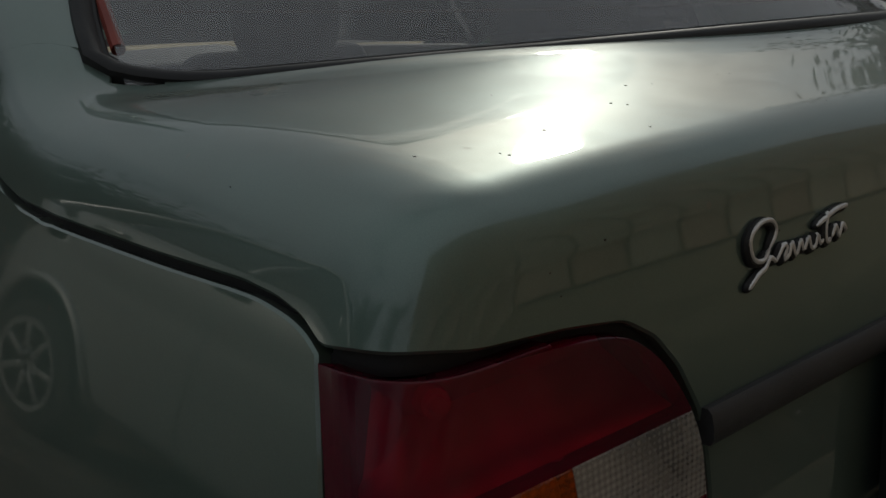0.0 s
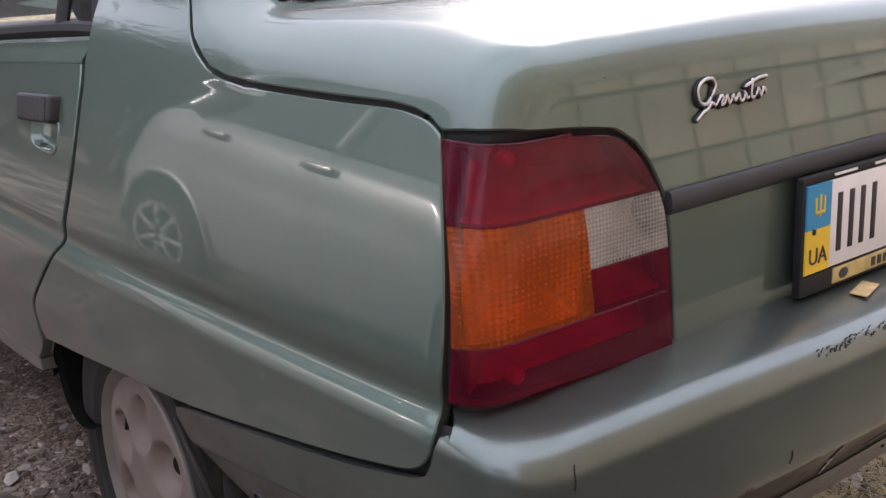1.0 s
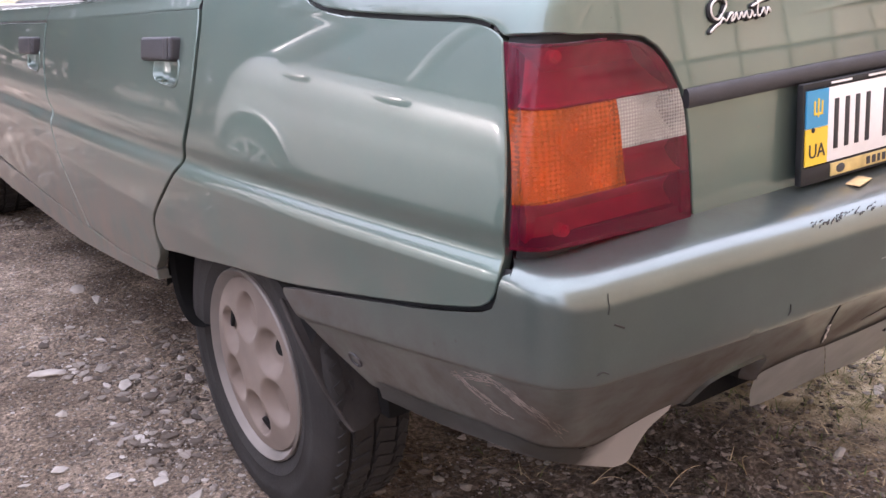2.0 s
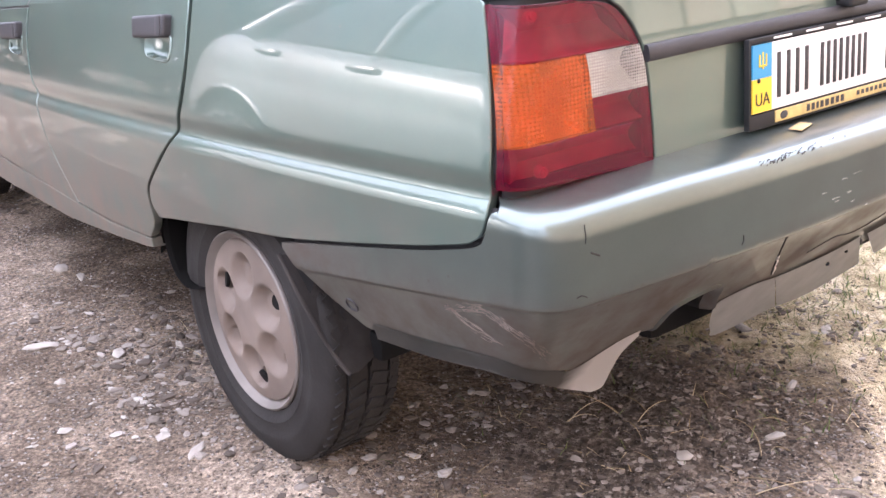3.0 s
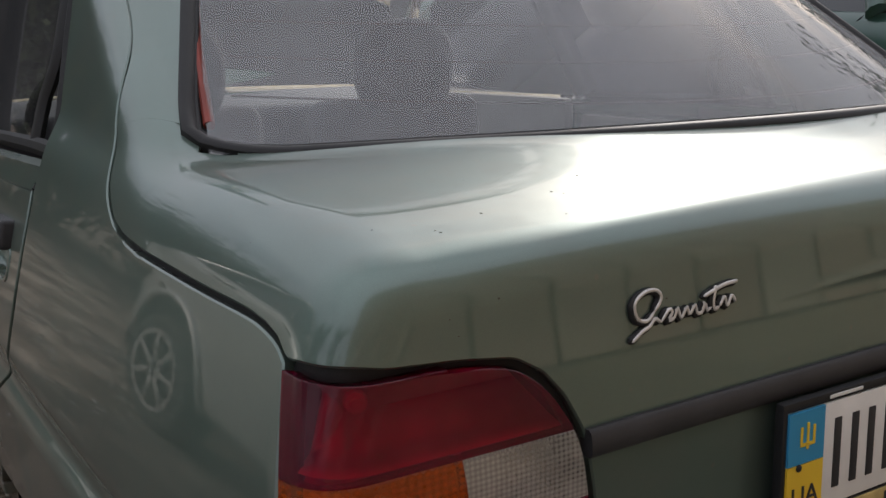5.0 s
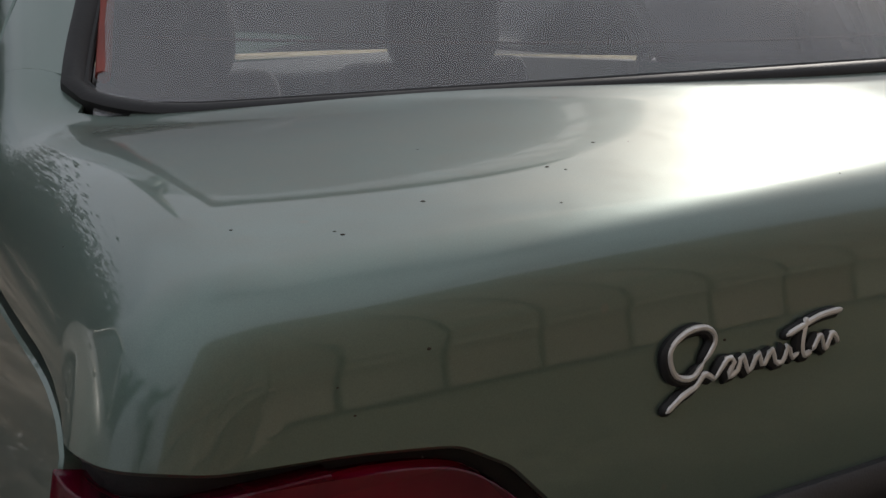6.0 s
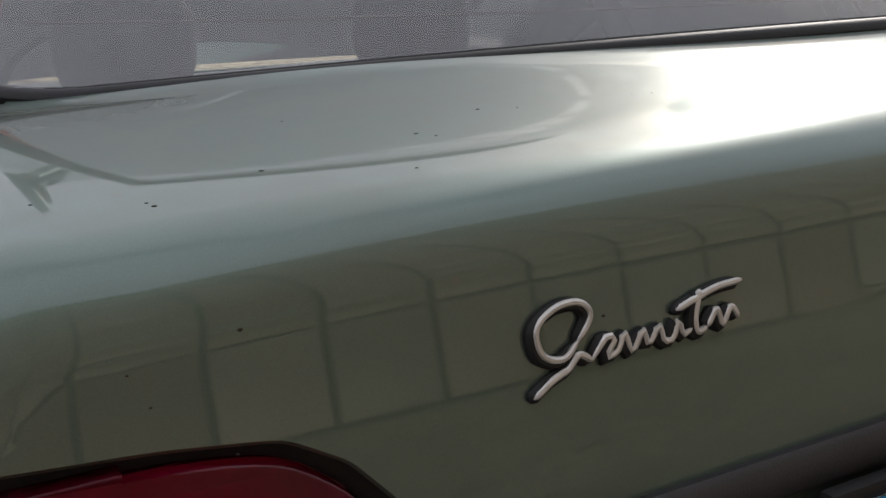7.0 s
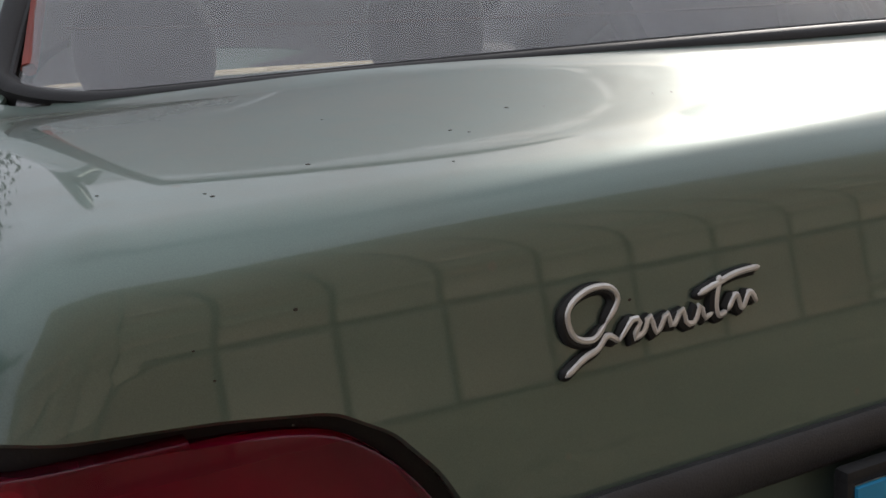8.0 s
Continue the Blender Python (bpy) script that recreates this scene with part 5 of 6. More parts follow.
def edge_piece(top, low, lift):
    """A moulded edge lying on the bumper between two border lines."""
    bm = bmesh.new()
    a, b = on_bumper(top, 80, lift), on_bumper(low, 80, lift + 0.002)
    net = np.array([a * (1 - k) + b * k for k in np.linspace(0, 1, 8)])
    net[1:-1] = settle(net[1:-1], bumper_form, lift + 0.001, True)
    add_net(bm, net)
    bmesh.ops.solidify(bm, geom=bm.faces[:], thickness=-0.006)
    bmesh.ops.recalc_face_normals(bm, faces=bm.faces)
    return bm


LIP_TOP = [(-0.722, 0.330, 0.398), (-0.702, 0.197, 0.408), (-0.690, 0.075, 0.424), (-0.655, 0.045, 0.408), (-0.619, 0.040, 0.396), (-0.575, 0.045, 0.381), (-0.522, 0.026, 0.405), (-0.500, 0.020, 0.413), (-0.472, 0.015, 0.418)]
LIP_LOW = [(-0.712, 0.335, 0.366), (-0.691, 0.213, 0.375), (-0.679, 0.088, 0.393), (-0.635, 0.056, 0.376), (-0.580, 0.068, 0.344), (-0.514, 0.087, 0.307), (-0.488, 0.092, 0.293), (-0.467, 0.092, 0.292), (-0.466, 0.085, 0.304), (-0.476, 0.064, 0.338), (-0.482, 0.040, 0.376), (-0.470, 0.018, 0.408)]
# scraped lip; sunlight from under the car is painted pale towards its torn end
LIP = mix_dust(material("scraped_sunlit_lip", (0.075, 0.080, 0.074), 0.6, 0, 0.4, mottle=0.3, mottle_scale=14), (0.11, 0.095, 0.085), 0.36, 0.50, 0.55)
_n, _l = LIP.node_tree.nodes, LIP.node_tree.links
_out = next(k for k in _n if k.type == "OUTPUT_MATERIAL")
_sunlit, _mixp = _n.new("ShaderNodeBsdfPrincipled"), _n.new("ShaderNodeMixShader")
_sunlit.inputs["Base Color"].default_value, _sunlit.inputs["Roughness"].default_value = (0.62, 0.60, 0.575, 1), 0.55
_geo, _sep, _tex, _add, _ran = _n.new("ShaderNodeNewGeometry"), _n.new("ShaderNodeSeparateXYZ"), _n.new("ShaderNodeTexNoise"), _n.new("ShaderNodeMath"), _n.new("ShaderNodeMapRange")
_tex.inputs["Scale"].default_value, _tex.inputs["Detail"].default_value = 24.0, 6.0
_l.new(_geo.outputs["Position"], _sep.inputs[0])
_l.new(_geo.outputs["Position"], _tex.inputs["Vector"])
_add.operation = "MULTIPLY_ADD"
_add.inputs[1].default_value = 0.05
_l.new(_tex.outputs["Fac"], _add.inputs[0])
_l.new(_sep.outputs["X"], _add.inputs[2])
_ran.inputs["From Min"].default_value, _ran.inputs["From Max"].default_value = -0.565, -0.515
_l.new(_add.outputs[0], _ran.inputs["Value"])
_l.new(_ran.outputs["Result"], _mixp.inputs["Fac"])
_l.new(_out.inputs["Surface"].links[0].from_socket, _mixp.inputs[1])
_l.new(_sunlit.outputs[0], _mixp.inputs[2])
_l.new(_mixp.outputs[0], _out.inputs["Surface"])
part("lower_lip", edge_piece(LIP_TOP, LIP_LOW, 0.002), LIP, bumper, "scraped lip along the bumper's foot, torn end coloured pale as if sunlit")
VALANCE = mix_dust(material("grey_valance_plastic", (0.42, 0.43, 0.42), 0.5, 0.1, 0.4, mottle=0.15, mottle_scale=16), (0.16, 0.145, 0.13), 0.30, 0.40, 0.20)
V_TOP = [(-0.304, 0.0, 0.410), (-0.296, 0.0, 0.415), (-0.270, 0.0, 0.419), (-0.218, 0.0, 0.422), (-0.168, 0.0, 0.417)]
V_LOW = [(-0.304, 0.0, 0.396), (-0.285, 0.03, 0.368), (-0.255, 0.05, 0.335), (-0.215, 0.07, 0.309), (-0.060, 0.07, 0.315)]
part("valance", edge_piece(V_TOP, V_LOW, 0.004), VALANCE, bumper, "split grey plastic strip under the bumper")
part("valance", edge_piece([(-0.1665, 0.0, 0.4165), (-0.076, 0.0, 0.417), (0.02, 0.0, 0.424), (0.060, 0.0, 0.432)], [(-0.056, 0.07, 0.314), (0.04, 0.07, 0.303), (0.12, 0.06, 0.312), (0.198, 0.05, 0.325)], 0.004), VALANCE, bumper)
part("valance", edge_piece([(0.072, 0.0, 0.436), (0.20, 0.0, 0.445), (0.40, 0.0, 0.44), (0.62, 0.0, 0.43)], [(0.228, 0.05, 0.340), (0.34, 0.05, 0.352), (0.46, 0.05, 0.36), (0.62, 0.05, 0.38)], 0.007), VALANCE, bumper)
for x, z in ((0.017, 0.387), (0.056, 0.403), (0.090, 0.414)):
    mark("bolt", [(x - 0.003, z + 0.002), (x, z), (x + 0.003, z - 0.002)], 0.0060, CHIP, 6, 0.006)


def recess_mesh(first, last):
    """The flared hollow round the exhaust."""
    bm = bmesh.new()
    line = on_bumper([(-0.440, 0.0, 0.405), (-0.430, 0.0, 0.436), (-0.412, 0.0, 0.447), (-0.380, 0.0, 0.454), (-0.350, 0.0, 0.458), (-0.332, 0.0, 0.448), (-0.318, 0.0, 0.415), (-0.305, 0.0, 0.398)], 60)
    rows = []
    for inward, up, out in ((0.0, 0.010, 0.0015), (-0.004, 0.005, 0.006), (0.004, -0.001, 0.006), (0.020, -0.006, 0.0), (0.060, -0.008, 0.0), (0.16, -0.008, 0.0)):
        q = line.copy()
        q[:, 1] += inward - out
        q[:, 2] += up
        rows.append(q)
    add_net(bm, np.array(rows[first:last]))
    bmesh.ops.recalc_face_normals(bm, faces=bm.faces)
    return bm


part("exhaust_recess", recess_mesh(0, 4), BUMPER_PAINT, bumper)
# the hollow's inner part is coloured black for the shade inside it
part("exhaust_recess", recess_mesh(3, 6), UNDER, bumper)
bm = bmesh.new()
box(bm, (0.80, 0.05, 0.17), (0.06, 0.125, 0.405), 0.02)
part("rear_crossmember", bm, UNDER, car)
# flake of old tape on the shelf
bm = bmesh.new()
box(bm, (0.048, 0.019, 0.0016), (-0.165, -0.020, 0.6655), 0.0006, Matrix.Rotation(radians(14), 4, "Z"))
part("tape_scrap", bm, TAPE, bumper)
# ---- ground ----
def ground_height(x, y):
    r = math.hypot(x, y)
    if r > 30:
        return -0.008
    k = 1 if r < 12 else (30 - r) / 18
    heap = max(0.0, 1 - ((x - 0.10) / 0.55) ** 2 - ((y - 0.32) / 0.30) ** 2)  # churned earth under the tail
    return heap * (0.012 + 0.034 * noise.noise((x * 9, y * 9, 7.7)) + 0.020 * noise.noise((x * 24, y * 24, 2.2))) + (noise.noise((x * 1.3, y * 1.3, 3.1)) * 0.014 + noise.noise((x * 6, y * 6, 1.7)) * 0.006) * k - 0.008 + 0.022 * math.exp(-((x + 0.66) / 0.22) ** 2 - ((y - 0.70) / 0.26) ** 2)


def ground_mesh():
    bm = bmesh.new()
    axis = np.sinh(np.linspace(-6.9, 6.9, 261)) * 1.0
    X, Y = np.meshgrid(axis - 0.4, axis + 0.6)
    Z = np.array([[ground_height(x, y) + (noise.noise((x * 22, y * 22, 5.0)) * 0.004 if abs(x) < 4 and abs(y) < 4 else 0) for x, y in zip(rx, ry)] for rx, ry in zip(X, Y)])
    add_net(bm, np.stack([X, Y, Z], -1))
    return bm


def soil_material():
    m = bpy.data.materials.new("gravelly_soil")
    m.use_nodes = True
    n, l = m.node_tree.nodes, m.node_tree.links
    b = n["Principled BSDF"]
    b.inputs["Roughness"].default_value, b.inputs["Specular IOR Level"].default_value = 0.95, 0.2
    geo = n.new("ShaderNodeNewGeometry")

    def noise_fac(scale, detail, rough=0.6):
        t = n.new("ShaderNodeTexNoise")
        t.inputs["Scale"].default_value, t.inputs["Detail"].default_value, t.inputs["Roughness"].default_value = scale, detail, rough
        l.new(geo.outputs["Position"], t.inputs["Vector"])
        return t.outputs["Fac"]

    def ramp(fac, stops):
        r = n.new("ShaderNodeValToRGB")
        e = r.color_ramp.elements
        while len(e) < len(stops):
            e.new(0.5)
        for k, (p, c) in enumerate(stops):
            e[k].position, e[k].color = p, (*c, 1)
        l.new(fac, r.inputs["Fac"])
        return r.outputs["Color"]

    def mixed(fac, a, c, kind="MIX"):
        q = n.new("ShaderNodeMix")
        q.data_type, q.blend_type = "RGBA", kind
        if isinstance(fac, float):
            q.inputs["Factor"].default_value = fac
        else:
            l.new(fac, q.inputs["Factor"])
        l.new(a, q.inputs["A"])
        l.new(c, q.inputs["B"])
        return q.outputs["Result"]

    earth = ramp(noise_fac(3.0, 8), [(0.34, (0.090, 0.068, 0.050)), (0.50, (0.205, 0.162, 0.125)), (0.66, (0.42, 0.350, 0.280))])
    grit = ramp(noise_fac(95, 6, 0.75), [(0.36, (0.22, 0.20, 0.19)), (0.52, (0.95, 0.95, 0.95)), (0.68, (2.2, 2.15, 2.1))])
    c = mixed(0.85, earth, grit, "MULTIPLY")
    # pebbly speckle
    v = n.new("ShaderNodeTexVoronoi")
    v.inputs["Scale"].default_value = 75
    l.new(geo.outputs["Position"], v.inputs["Vector"])
    peb = ramp(v.outputs["Distance"], [(0.10, (1, 1, 1)), (0.32, (0, 0, 0))])
    tone = ramp(v.outputs["Color"], [(0.2, (0.10, 0.09, 0.085)), (0.6, (0.26, 0.245, 0.235)), (0.95, (0.60, 0.58, 0.56))])
    c = mixed(peb, c, tone)
    # straw-coloured and green tufted soil behind the car and to its right
    sep = n.new("ShaderNodeSeparateXYZ")
    l.new(geo.outputs["Position"], sep.inputs[0])
    k = n.new("ShaderNodeMapRange")
    k.inputs["From Min"].default_value, k.inputs["From Max"].default_value = 0.86, 1.18
    edge = n.new("ShaderNodeMath")
    edge.operation = "MULTIPLY_ADD"
    edge.inputs[1].default_value = 1.5
    l.new(noise_fac(2.2, 7, 0.65), edge.inputs[0])
    l.new(sep.outputs["X"], edge.inputs[2])
    l.new(edge.outputs[0], k.inputs["Value"])
    straw = ramp(noise_fac(14, 7, 0.7), [(0.35, (0.20, 0.170, 0.090)), (0.50, (0.48, 0.41, 0.26)), (0.66, (0.72, 0.63, 0.47))])
    w = n.new("ShaderNodeMath")
    w.operation = "MULTIPLY"
    l.new(k.outputs["Result"], w.inputs[0])
    l.new(ramp(noise_fac(5, 6), [(0.35, (0.45, 0.45, 0.45)), (0.58, (1, 1, 1))]), w.inputs[1])
    c = mixed(w.outputs[0], c, straw)
    # darker churned earth with a ragged edge under the car's tail
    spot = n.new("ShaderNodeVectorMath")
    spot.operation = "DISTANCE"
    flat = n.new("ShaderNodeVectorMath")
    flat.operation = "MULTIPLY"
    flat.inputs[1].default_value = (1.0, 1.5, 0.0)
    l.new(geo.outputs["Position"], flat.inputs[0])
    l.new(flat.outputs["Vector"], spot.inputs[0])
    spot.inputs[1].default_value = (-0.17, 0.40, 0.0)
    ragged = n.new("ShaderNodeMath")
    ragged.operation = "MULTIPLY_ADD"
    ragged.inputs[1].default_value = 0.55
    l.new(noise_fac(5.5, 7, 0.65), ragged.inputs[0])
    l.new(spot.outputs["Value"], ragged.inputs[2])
    dark_earth = n.new("ShaderNodeMapRange")
    dark_earth.inputs["From Min"].default_value, dark_earth.inputs["From Max"].default_value = 0.67, 0.53
    l.new(ragged.outputs[0], dark_earth.inputs["Value"])
    c = mixed(dark_earth.outputs["Result"], c, ramp(noise_fac(48, 8, 0.8), [(0.36, (0.034, 0.027, 0.022)), (0.50, (0.105, 0.085, 0.069)), (0.66, (0.31, 0.265, 0.225))]))
    # unseen ground out behind the car, darkened to dim the bumper's and gate's reflections
    back = n.new("ShaderNodeMath")
    back.operation = "MULTIPLY_ADD"
    back.inputs[1].default_value = 0.5
    l.new(noise_fac(2.6, 7, 0.65), back.inputs[0])
    l.new(sep.outputs["Y"], back.inputs[2])
    dark_start = n.new("ShaderNodeMapRange")
    dark_start.inputs["From Min"].default_value, dark_start.inputs["From Max"].default_value = -0.15, -0.55
    l.new(back.outputs[0], dark_start.inputs["Value"])
    # the added dark strip fades out again farther back
    dry = n.new("ShaderNodeMapRange")
    dry.inputs["From Min"].default_value, dry.inputs["From Max"].default_value = -2.6, -1.7
    l.new(back.outputs[0], dry.inputs["Value"])
    strip = n.new("ShaderNodeMath")
    strip.operation = "MULTIPLY"
    l.new(dark_start.outputs["Result"], strip.inputs[0])
    l.new(dry.outputs["Result"], strip.inputs[1])
    c = mixed(strip.outputs[0], c, ramp(noise_fac(7, 8, 0.7), [(0.36, (0.028, 0.024, 0.020)), (0.52, (0.062, 0.053, 0.044)), (0.70, (0.13, 0.112, 0.095))]))
    l.new(c, b.inputs["Base Color"])
    bump = n.new("ShaderNodeBump")
    bump.inputs["Strength"].default_value, bump.inputs["Distance"].default_value = 1.0, 0.012
    add = n.new("ShaderNodeMath")
    add.operation = "ADD"
    l.new(noise_fac(60, 8, 0.7), add.inputs[0])
    l.new(peb, add.inputs[1])
    l.new(add.outputs[0], bump.inputs["Height"])
    l.new(bump.outputs["Normal"], b.inputs["Normal"])
    return m


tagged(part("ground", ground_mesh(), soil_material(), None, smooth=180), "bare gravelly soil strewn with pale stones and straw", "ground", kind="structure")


def stone_shape(seed, rough=0.28):
    r = random.Random(seed)
    bm = bmesh.new()
    bmesh.ops.create_icosphere(bm, subdivisions=1, radius=1)
    for v in bm.verts:
        v.co *= 1 + r.uniform(-rough, rough)
    vs = np.array([list(v.co) for v in bm.verts])
    fs = [[v.index for v in f.verts] for f in bm.faces]
    bm.free()
    return vs, fs


def pebble_mesh(count, spread, seed):
    r = random.Random(seed)
    shapes = [stone_shape(k) for k in range(9)]
    verts, faces = [], []
    n = 0
    for _ in range(count):
        x, y, s = spread(r)
        vs, fs = shapes[r.randrange(9)]
        a = r.uniform(0, 6.28)
        ca, sa = math.cos(a), math.sin(a)
        q = vs * np.array((s * r.uniform(0.8, 1.5), s * r.uniform(0.5, 1.0), s * r.uniform(0.25, 0.60)))
        q = np.stack([q[:, 0] * ca - q[:, 1] * sa + x, q[:, 0] * sa + q[:, 1] * ca + y, q[:, 2] + ground_height(x, y) + s * 0.1], -1)
        verts.append(q)
        faces += [[i + n for i in f] for f in fs]
        n += len(q)
    me = bpy.data.meshes.new("gravel")
    me.from_pydata(np.vstack(verts).tolist(), [], faces)
    return me


def varied_stone(name, ramp_stops):
    m = material(name, (0.3, 0.3, 0.3), 0.85, 0, 0.3, bump=0.5, bump_scale=120)
    n, l = m.node_tree.nodes, m.node_tree.links
    g = n.new("ShaderNodeNewGeometry")
    r = n.new("ShaderNodeValToRGB")
    e = r.color_ramp.elements
    while len(e) < len(ramp_stops):
        e.new(0.5)
    for k, (p, c) in enumerate(ramp_stops):
        e[k].position, e[k].color = p, (*c, 1)
    l.new(g.outputs["Random Per Island"], r.inputs["Fac"])
    t = n.new("ShaderNodeTexNoise")
    t.inputs["Scale"].default_value, t.inputs["Detail"].default_value = 90, 6
    mix = n.new("ShaderNodeMix")
    mix.data_type, mix.blend_type = "RGBA", "MULTIPLY"
    mix.inputs["Factor"].default_value = 0.6
    l.new(r.outputs["Color"], mix.inputs["A"])
    k = n.new("ShaderNodeMapRange")
    k.inputs["From Min"].default_value, k.inputs["From Max"].default_value, k.inputs["To Min"].default_value, k.inputs["To Max"].default_value = 0.3, 0.7, 0.55, 1.3
    l.new(t.outputs["Fac"], k.inputs["Value"])
    l.new(k.outputs["Result"], mix.inputs["B"])
    l.new(mix.outputs["Result"], n["Principled BSDF"].inputs["Base Color"])
    return m


PEBBLE = varied_stone("mixed_pebbles", [(0.0, (0.055, 0.044, 0.036)), (0.45, (0.145, 0.122, 0.102)), (0.86, (0.29, 0.262, 0.235)), (1.0, (0.44, 0.415, 0.385))])


def near_gravel(r):
    while True:
        x, y = r.uniform(-2.6, 1.6), r.uniform(-1.2, 4.2)
        if noise.noise((x * 2.3, y * 2.3, 9.0)) + 0.35 * noise.noise((x * 7, y * 7, 4.0)) > r.uniform(-0.12, 0.58):
            if x < 0.0 or y > 1.1 or r.random() < 0.45:
                break
    if math.hypot(x + 0.05, (y - 0.25) * 1.4) < 0.42:  # little stone in the churned earth
        return x, y, 0.0016 + 0.0075 * r.random() ** 7
    return x, y, 0.0016 + 0.0150 * r.random() ** 11 + 0.0024 * r.random() ** 2


def fine_gravel(r):
    while True:
        x, y = r.uniform(-1.9, 1.1), r.uniform(-0.6, 2.6)
        if noise.noise((x * 3.1, y * 3.1, 5.0)) + 0.5 * noise.noise((x * 9, y * 9, 2.0)) > r.uniform(-0.5, 0.4):
            break
    return x, y, 0.0013 + 0.0034 * r.random() ** 2


gravel = new("gravel", pebble_mesh(60000, near_gravel, 3))
gravel.data.materials.append(PEBBLE)
tagged(gravel, "loose mixed gravel on the soil", "gravel", kind="stuff")
grit = new("grit", pebble_mesh(44000, fine_gravel, 8))
grit.data.materials.append(PEBBLE)
tagged(grit, "fine grit on the soil", "gravel", kind="stuff")

# crumbs of dark earth on the churned ground
CLOD = varied_stone("earth_crumbs", [(0.0, (0.028, 0.022, 0.018)), (0.6, (0.095, 0.077, 0.064)), (1.0, (0.30, 0.265, 0.235))])
clods = new("earth_clods", pebble_mesh(11000, lambda r: (r.gauss(-0.03, 0.19), r.gauss(0.28, 0.17), 0.0014 + 0.008 * r.random() ** 6), 17))
clods.data.materials.append(CLOD)
tagged(clods, "loose dark crumbs of earth", "soil", kind="stuff")

# larger pale stones, each a thing
PALE = material("pale_stone", (0.36, 0.335, 0.305), 0.85, 0, 0.3, bump=0.6, bump_scale=60, mottle=0.25, mottle_scale=14)
rng = random.Random(21)
STONES = [(-0.84, 0.79, 0.030), (0.53, 0.29, 0.030), (-0.69, 1.99, 0.045), (-0.78, 1.34, 0.028), (-0.91, 1.51, 0.05), (-0.67, 1.89, 0.030), (-0.93, 1.30, 0.025), (-1.00, 1.06, 0.028), (-0.86, 0.90, 0.022), (-0.30, 0.30, 0.018), (-0.16, 0.16, 0.028), (0.05, 0.10, 0.022), (0.22, 0.18, 0.026), (0.38, 0.42, 0.040), (0.60, 0.62, 0.035)]
STONES += [(rng.uniform(-2.2, -0.85), rng.uniform(0.9, 3.8), rng.uniform(0.008, 0.024)) for _ in range(38)]
STONES += [(rng.uniform(-0.2, 1.2), rng.uniform(-0.3, 0.9), rng.uniform(0.010, 0.020)) for _ in range(18)]
for k, (x, y, s) in enumerate(STONES):
    bm = bmesh.new()
    bmesh.ops.create_icosphere(bm, subdivisions=1, radius=1)
    for v in bm.verts:
        v.co *= rng.uniform(0.55, 1.30)
    s *= 0.80
    bmesh.ops.scale(bm, vec=(s * rng.uniform(0.8, 1.7), s * rng.uniform(0.45, 0.9), s * rng.uniform(0.16, 0.40)), verts=bm.verts)
    bmesh.ops.bevel(bm, geom=bm.edges[:], offset=s * 0.05, segments=1, affect="EDGES")
    ob = part("stone", bm, PALE, None, smooth=0)
    ob.matrix_world = Matrix.Translation((x, y, ground_height(x, y) + s * 0.10)) @ Matrix.Rotation(rng.uniform(0, 6.28), 4, "Z") @ Matrix.Rotation(rng.uniform(-0.12, 0.12), 4, "X")
    tagged(ob, "pale broken stone lying on the gravel", "stone", group="stones on the gravel")


# dry grass and straw
def straw_mesh(count, seed, area, length, lift):
    r = random.Random(seed)
    verts, faces = [], []
    for _ in range(count):
        x, y = area(r)
        a, h = r.uniform(0, 6.28), r.uniform(0.3, 1.0) * length
        rise = r.uniform(*lift)
        z = ground_height(x, y)
        d = np.array((math.cos(a), math.sin(a), 0.0))
        w = np.array((-d[1], d[0], 0.0)) * r.uniform(0.0007, 0.0016)
        base = np.array((x, y, z + 0.003))
        n = len(verts)
        for k in (0, 0.35, 0.7, 1.0):
            p = base + d * h * k + np.array((0, 0, h * rise * k * (1.25 - 0.6 * k)))
            verts += [p - w * (1 - 0.8 * k), p + w * (1 - 0.8 * k)]
        for k in range(3):
            faces.append((n + 2 * k, n + 2 * k + 1, n + 2 * k + 3, n + 2 * k + 2))
    me = bpy.data.meshes.new("straw")
    me.from_pydata([tuple(v) for v in verts], [], faces)
    return me


STRAW = varied_stone("dry_straw", [(0.0, (0.10, 0.075, 0.045)), (0.5, (0.34, 0.26, 0.15)), (1.0, (0.58, 0.49, 0.33))])
GREEN = varied_stone("young_grass", [(0.0, (0.05, 0.075, 0.02)), (0.6, (0.11, 0.15, 0.045)), (1.0, (0.22, 0.25, 0.09))])
straw = new("dry_grass", straw_mesh(9000, 4, lambda r: (r.triangular(0.05, 1.7, 0.8) if r.random() < 0.93 else r.uniform(-0.7, 0.3), r.uniform(-0.5, 1.6)), 0.055, (0.03, 0.40)))
straw.data.materials.append(STRAW)
tagged(straw, "flattened dry straw and dead grass", "grass", kind="stuff")
young = new("young_grass", straw_mesh(2600, 9, lambda r: (r.gauss(0.75, 0.4), r.gauss(0.45, 0.3)), 0.035, (0.5, 1.4)))
young.data.materials.append(GREEN)
tagged(young, "sparse young green grass", "grass", kind="stuff")


# bent dry stalks left standing in the churned earth behind the car
def stalk_mesh(r, length):
    bm = bmesh.new()
    a, lean = r.uniform(0, 6.28), r.uniform(0.3, 1.1)
    bend = r.uniform(-1.2, 1.2)
    q, line = np.zeros(3), [np.zeros(3)]
    for k in range(9):
        up = 0.75 - 0.16 * k * lean
        q = q + np.array((math.cos(a + bend * k / 8), math.sin(a + bend * k / 8), up)) * length / 9
        q[2] = max(q[2], 0.004)
        line.append(q.copy())
    tube(bm, line, np.linspace(0.0012, 0.0005, 10), 5)
    return bm


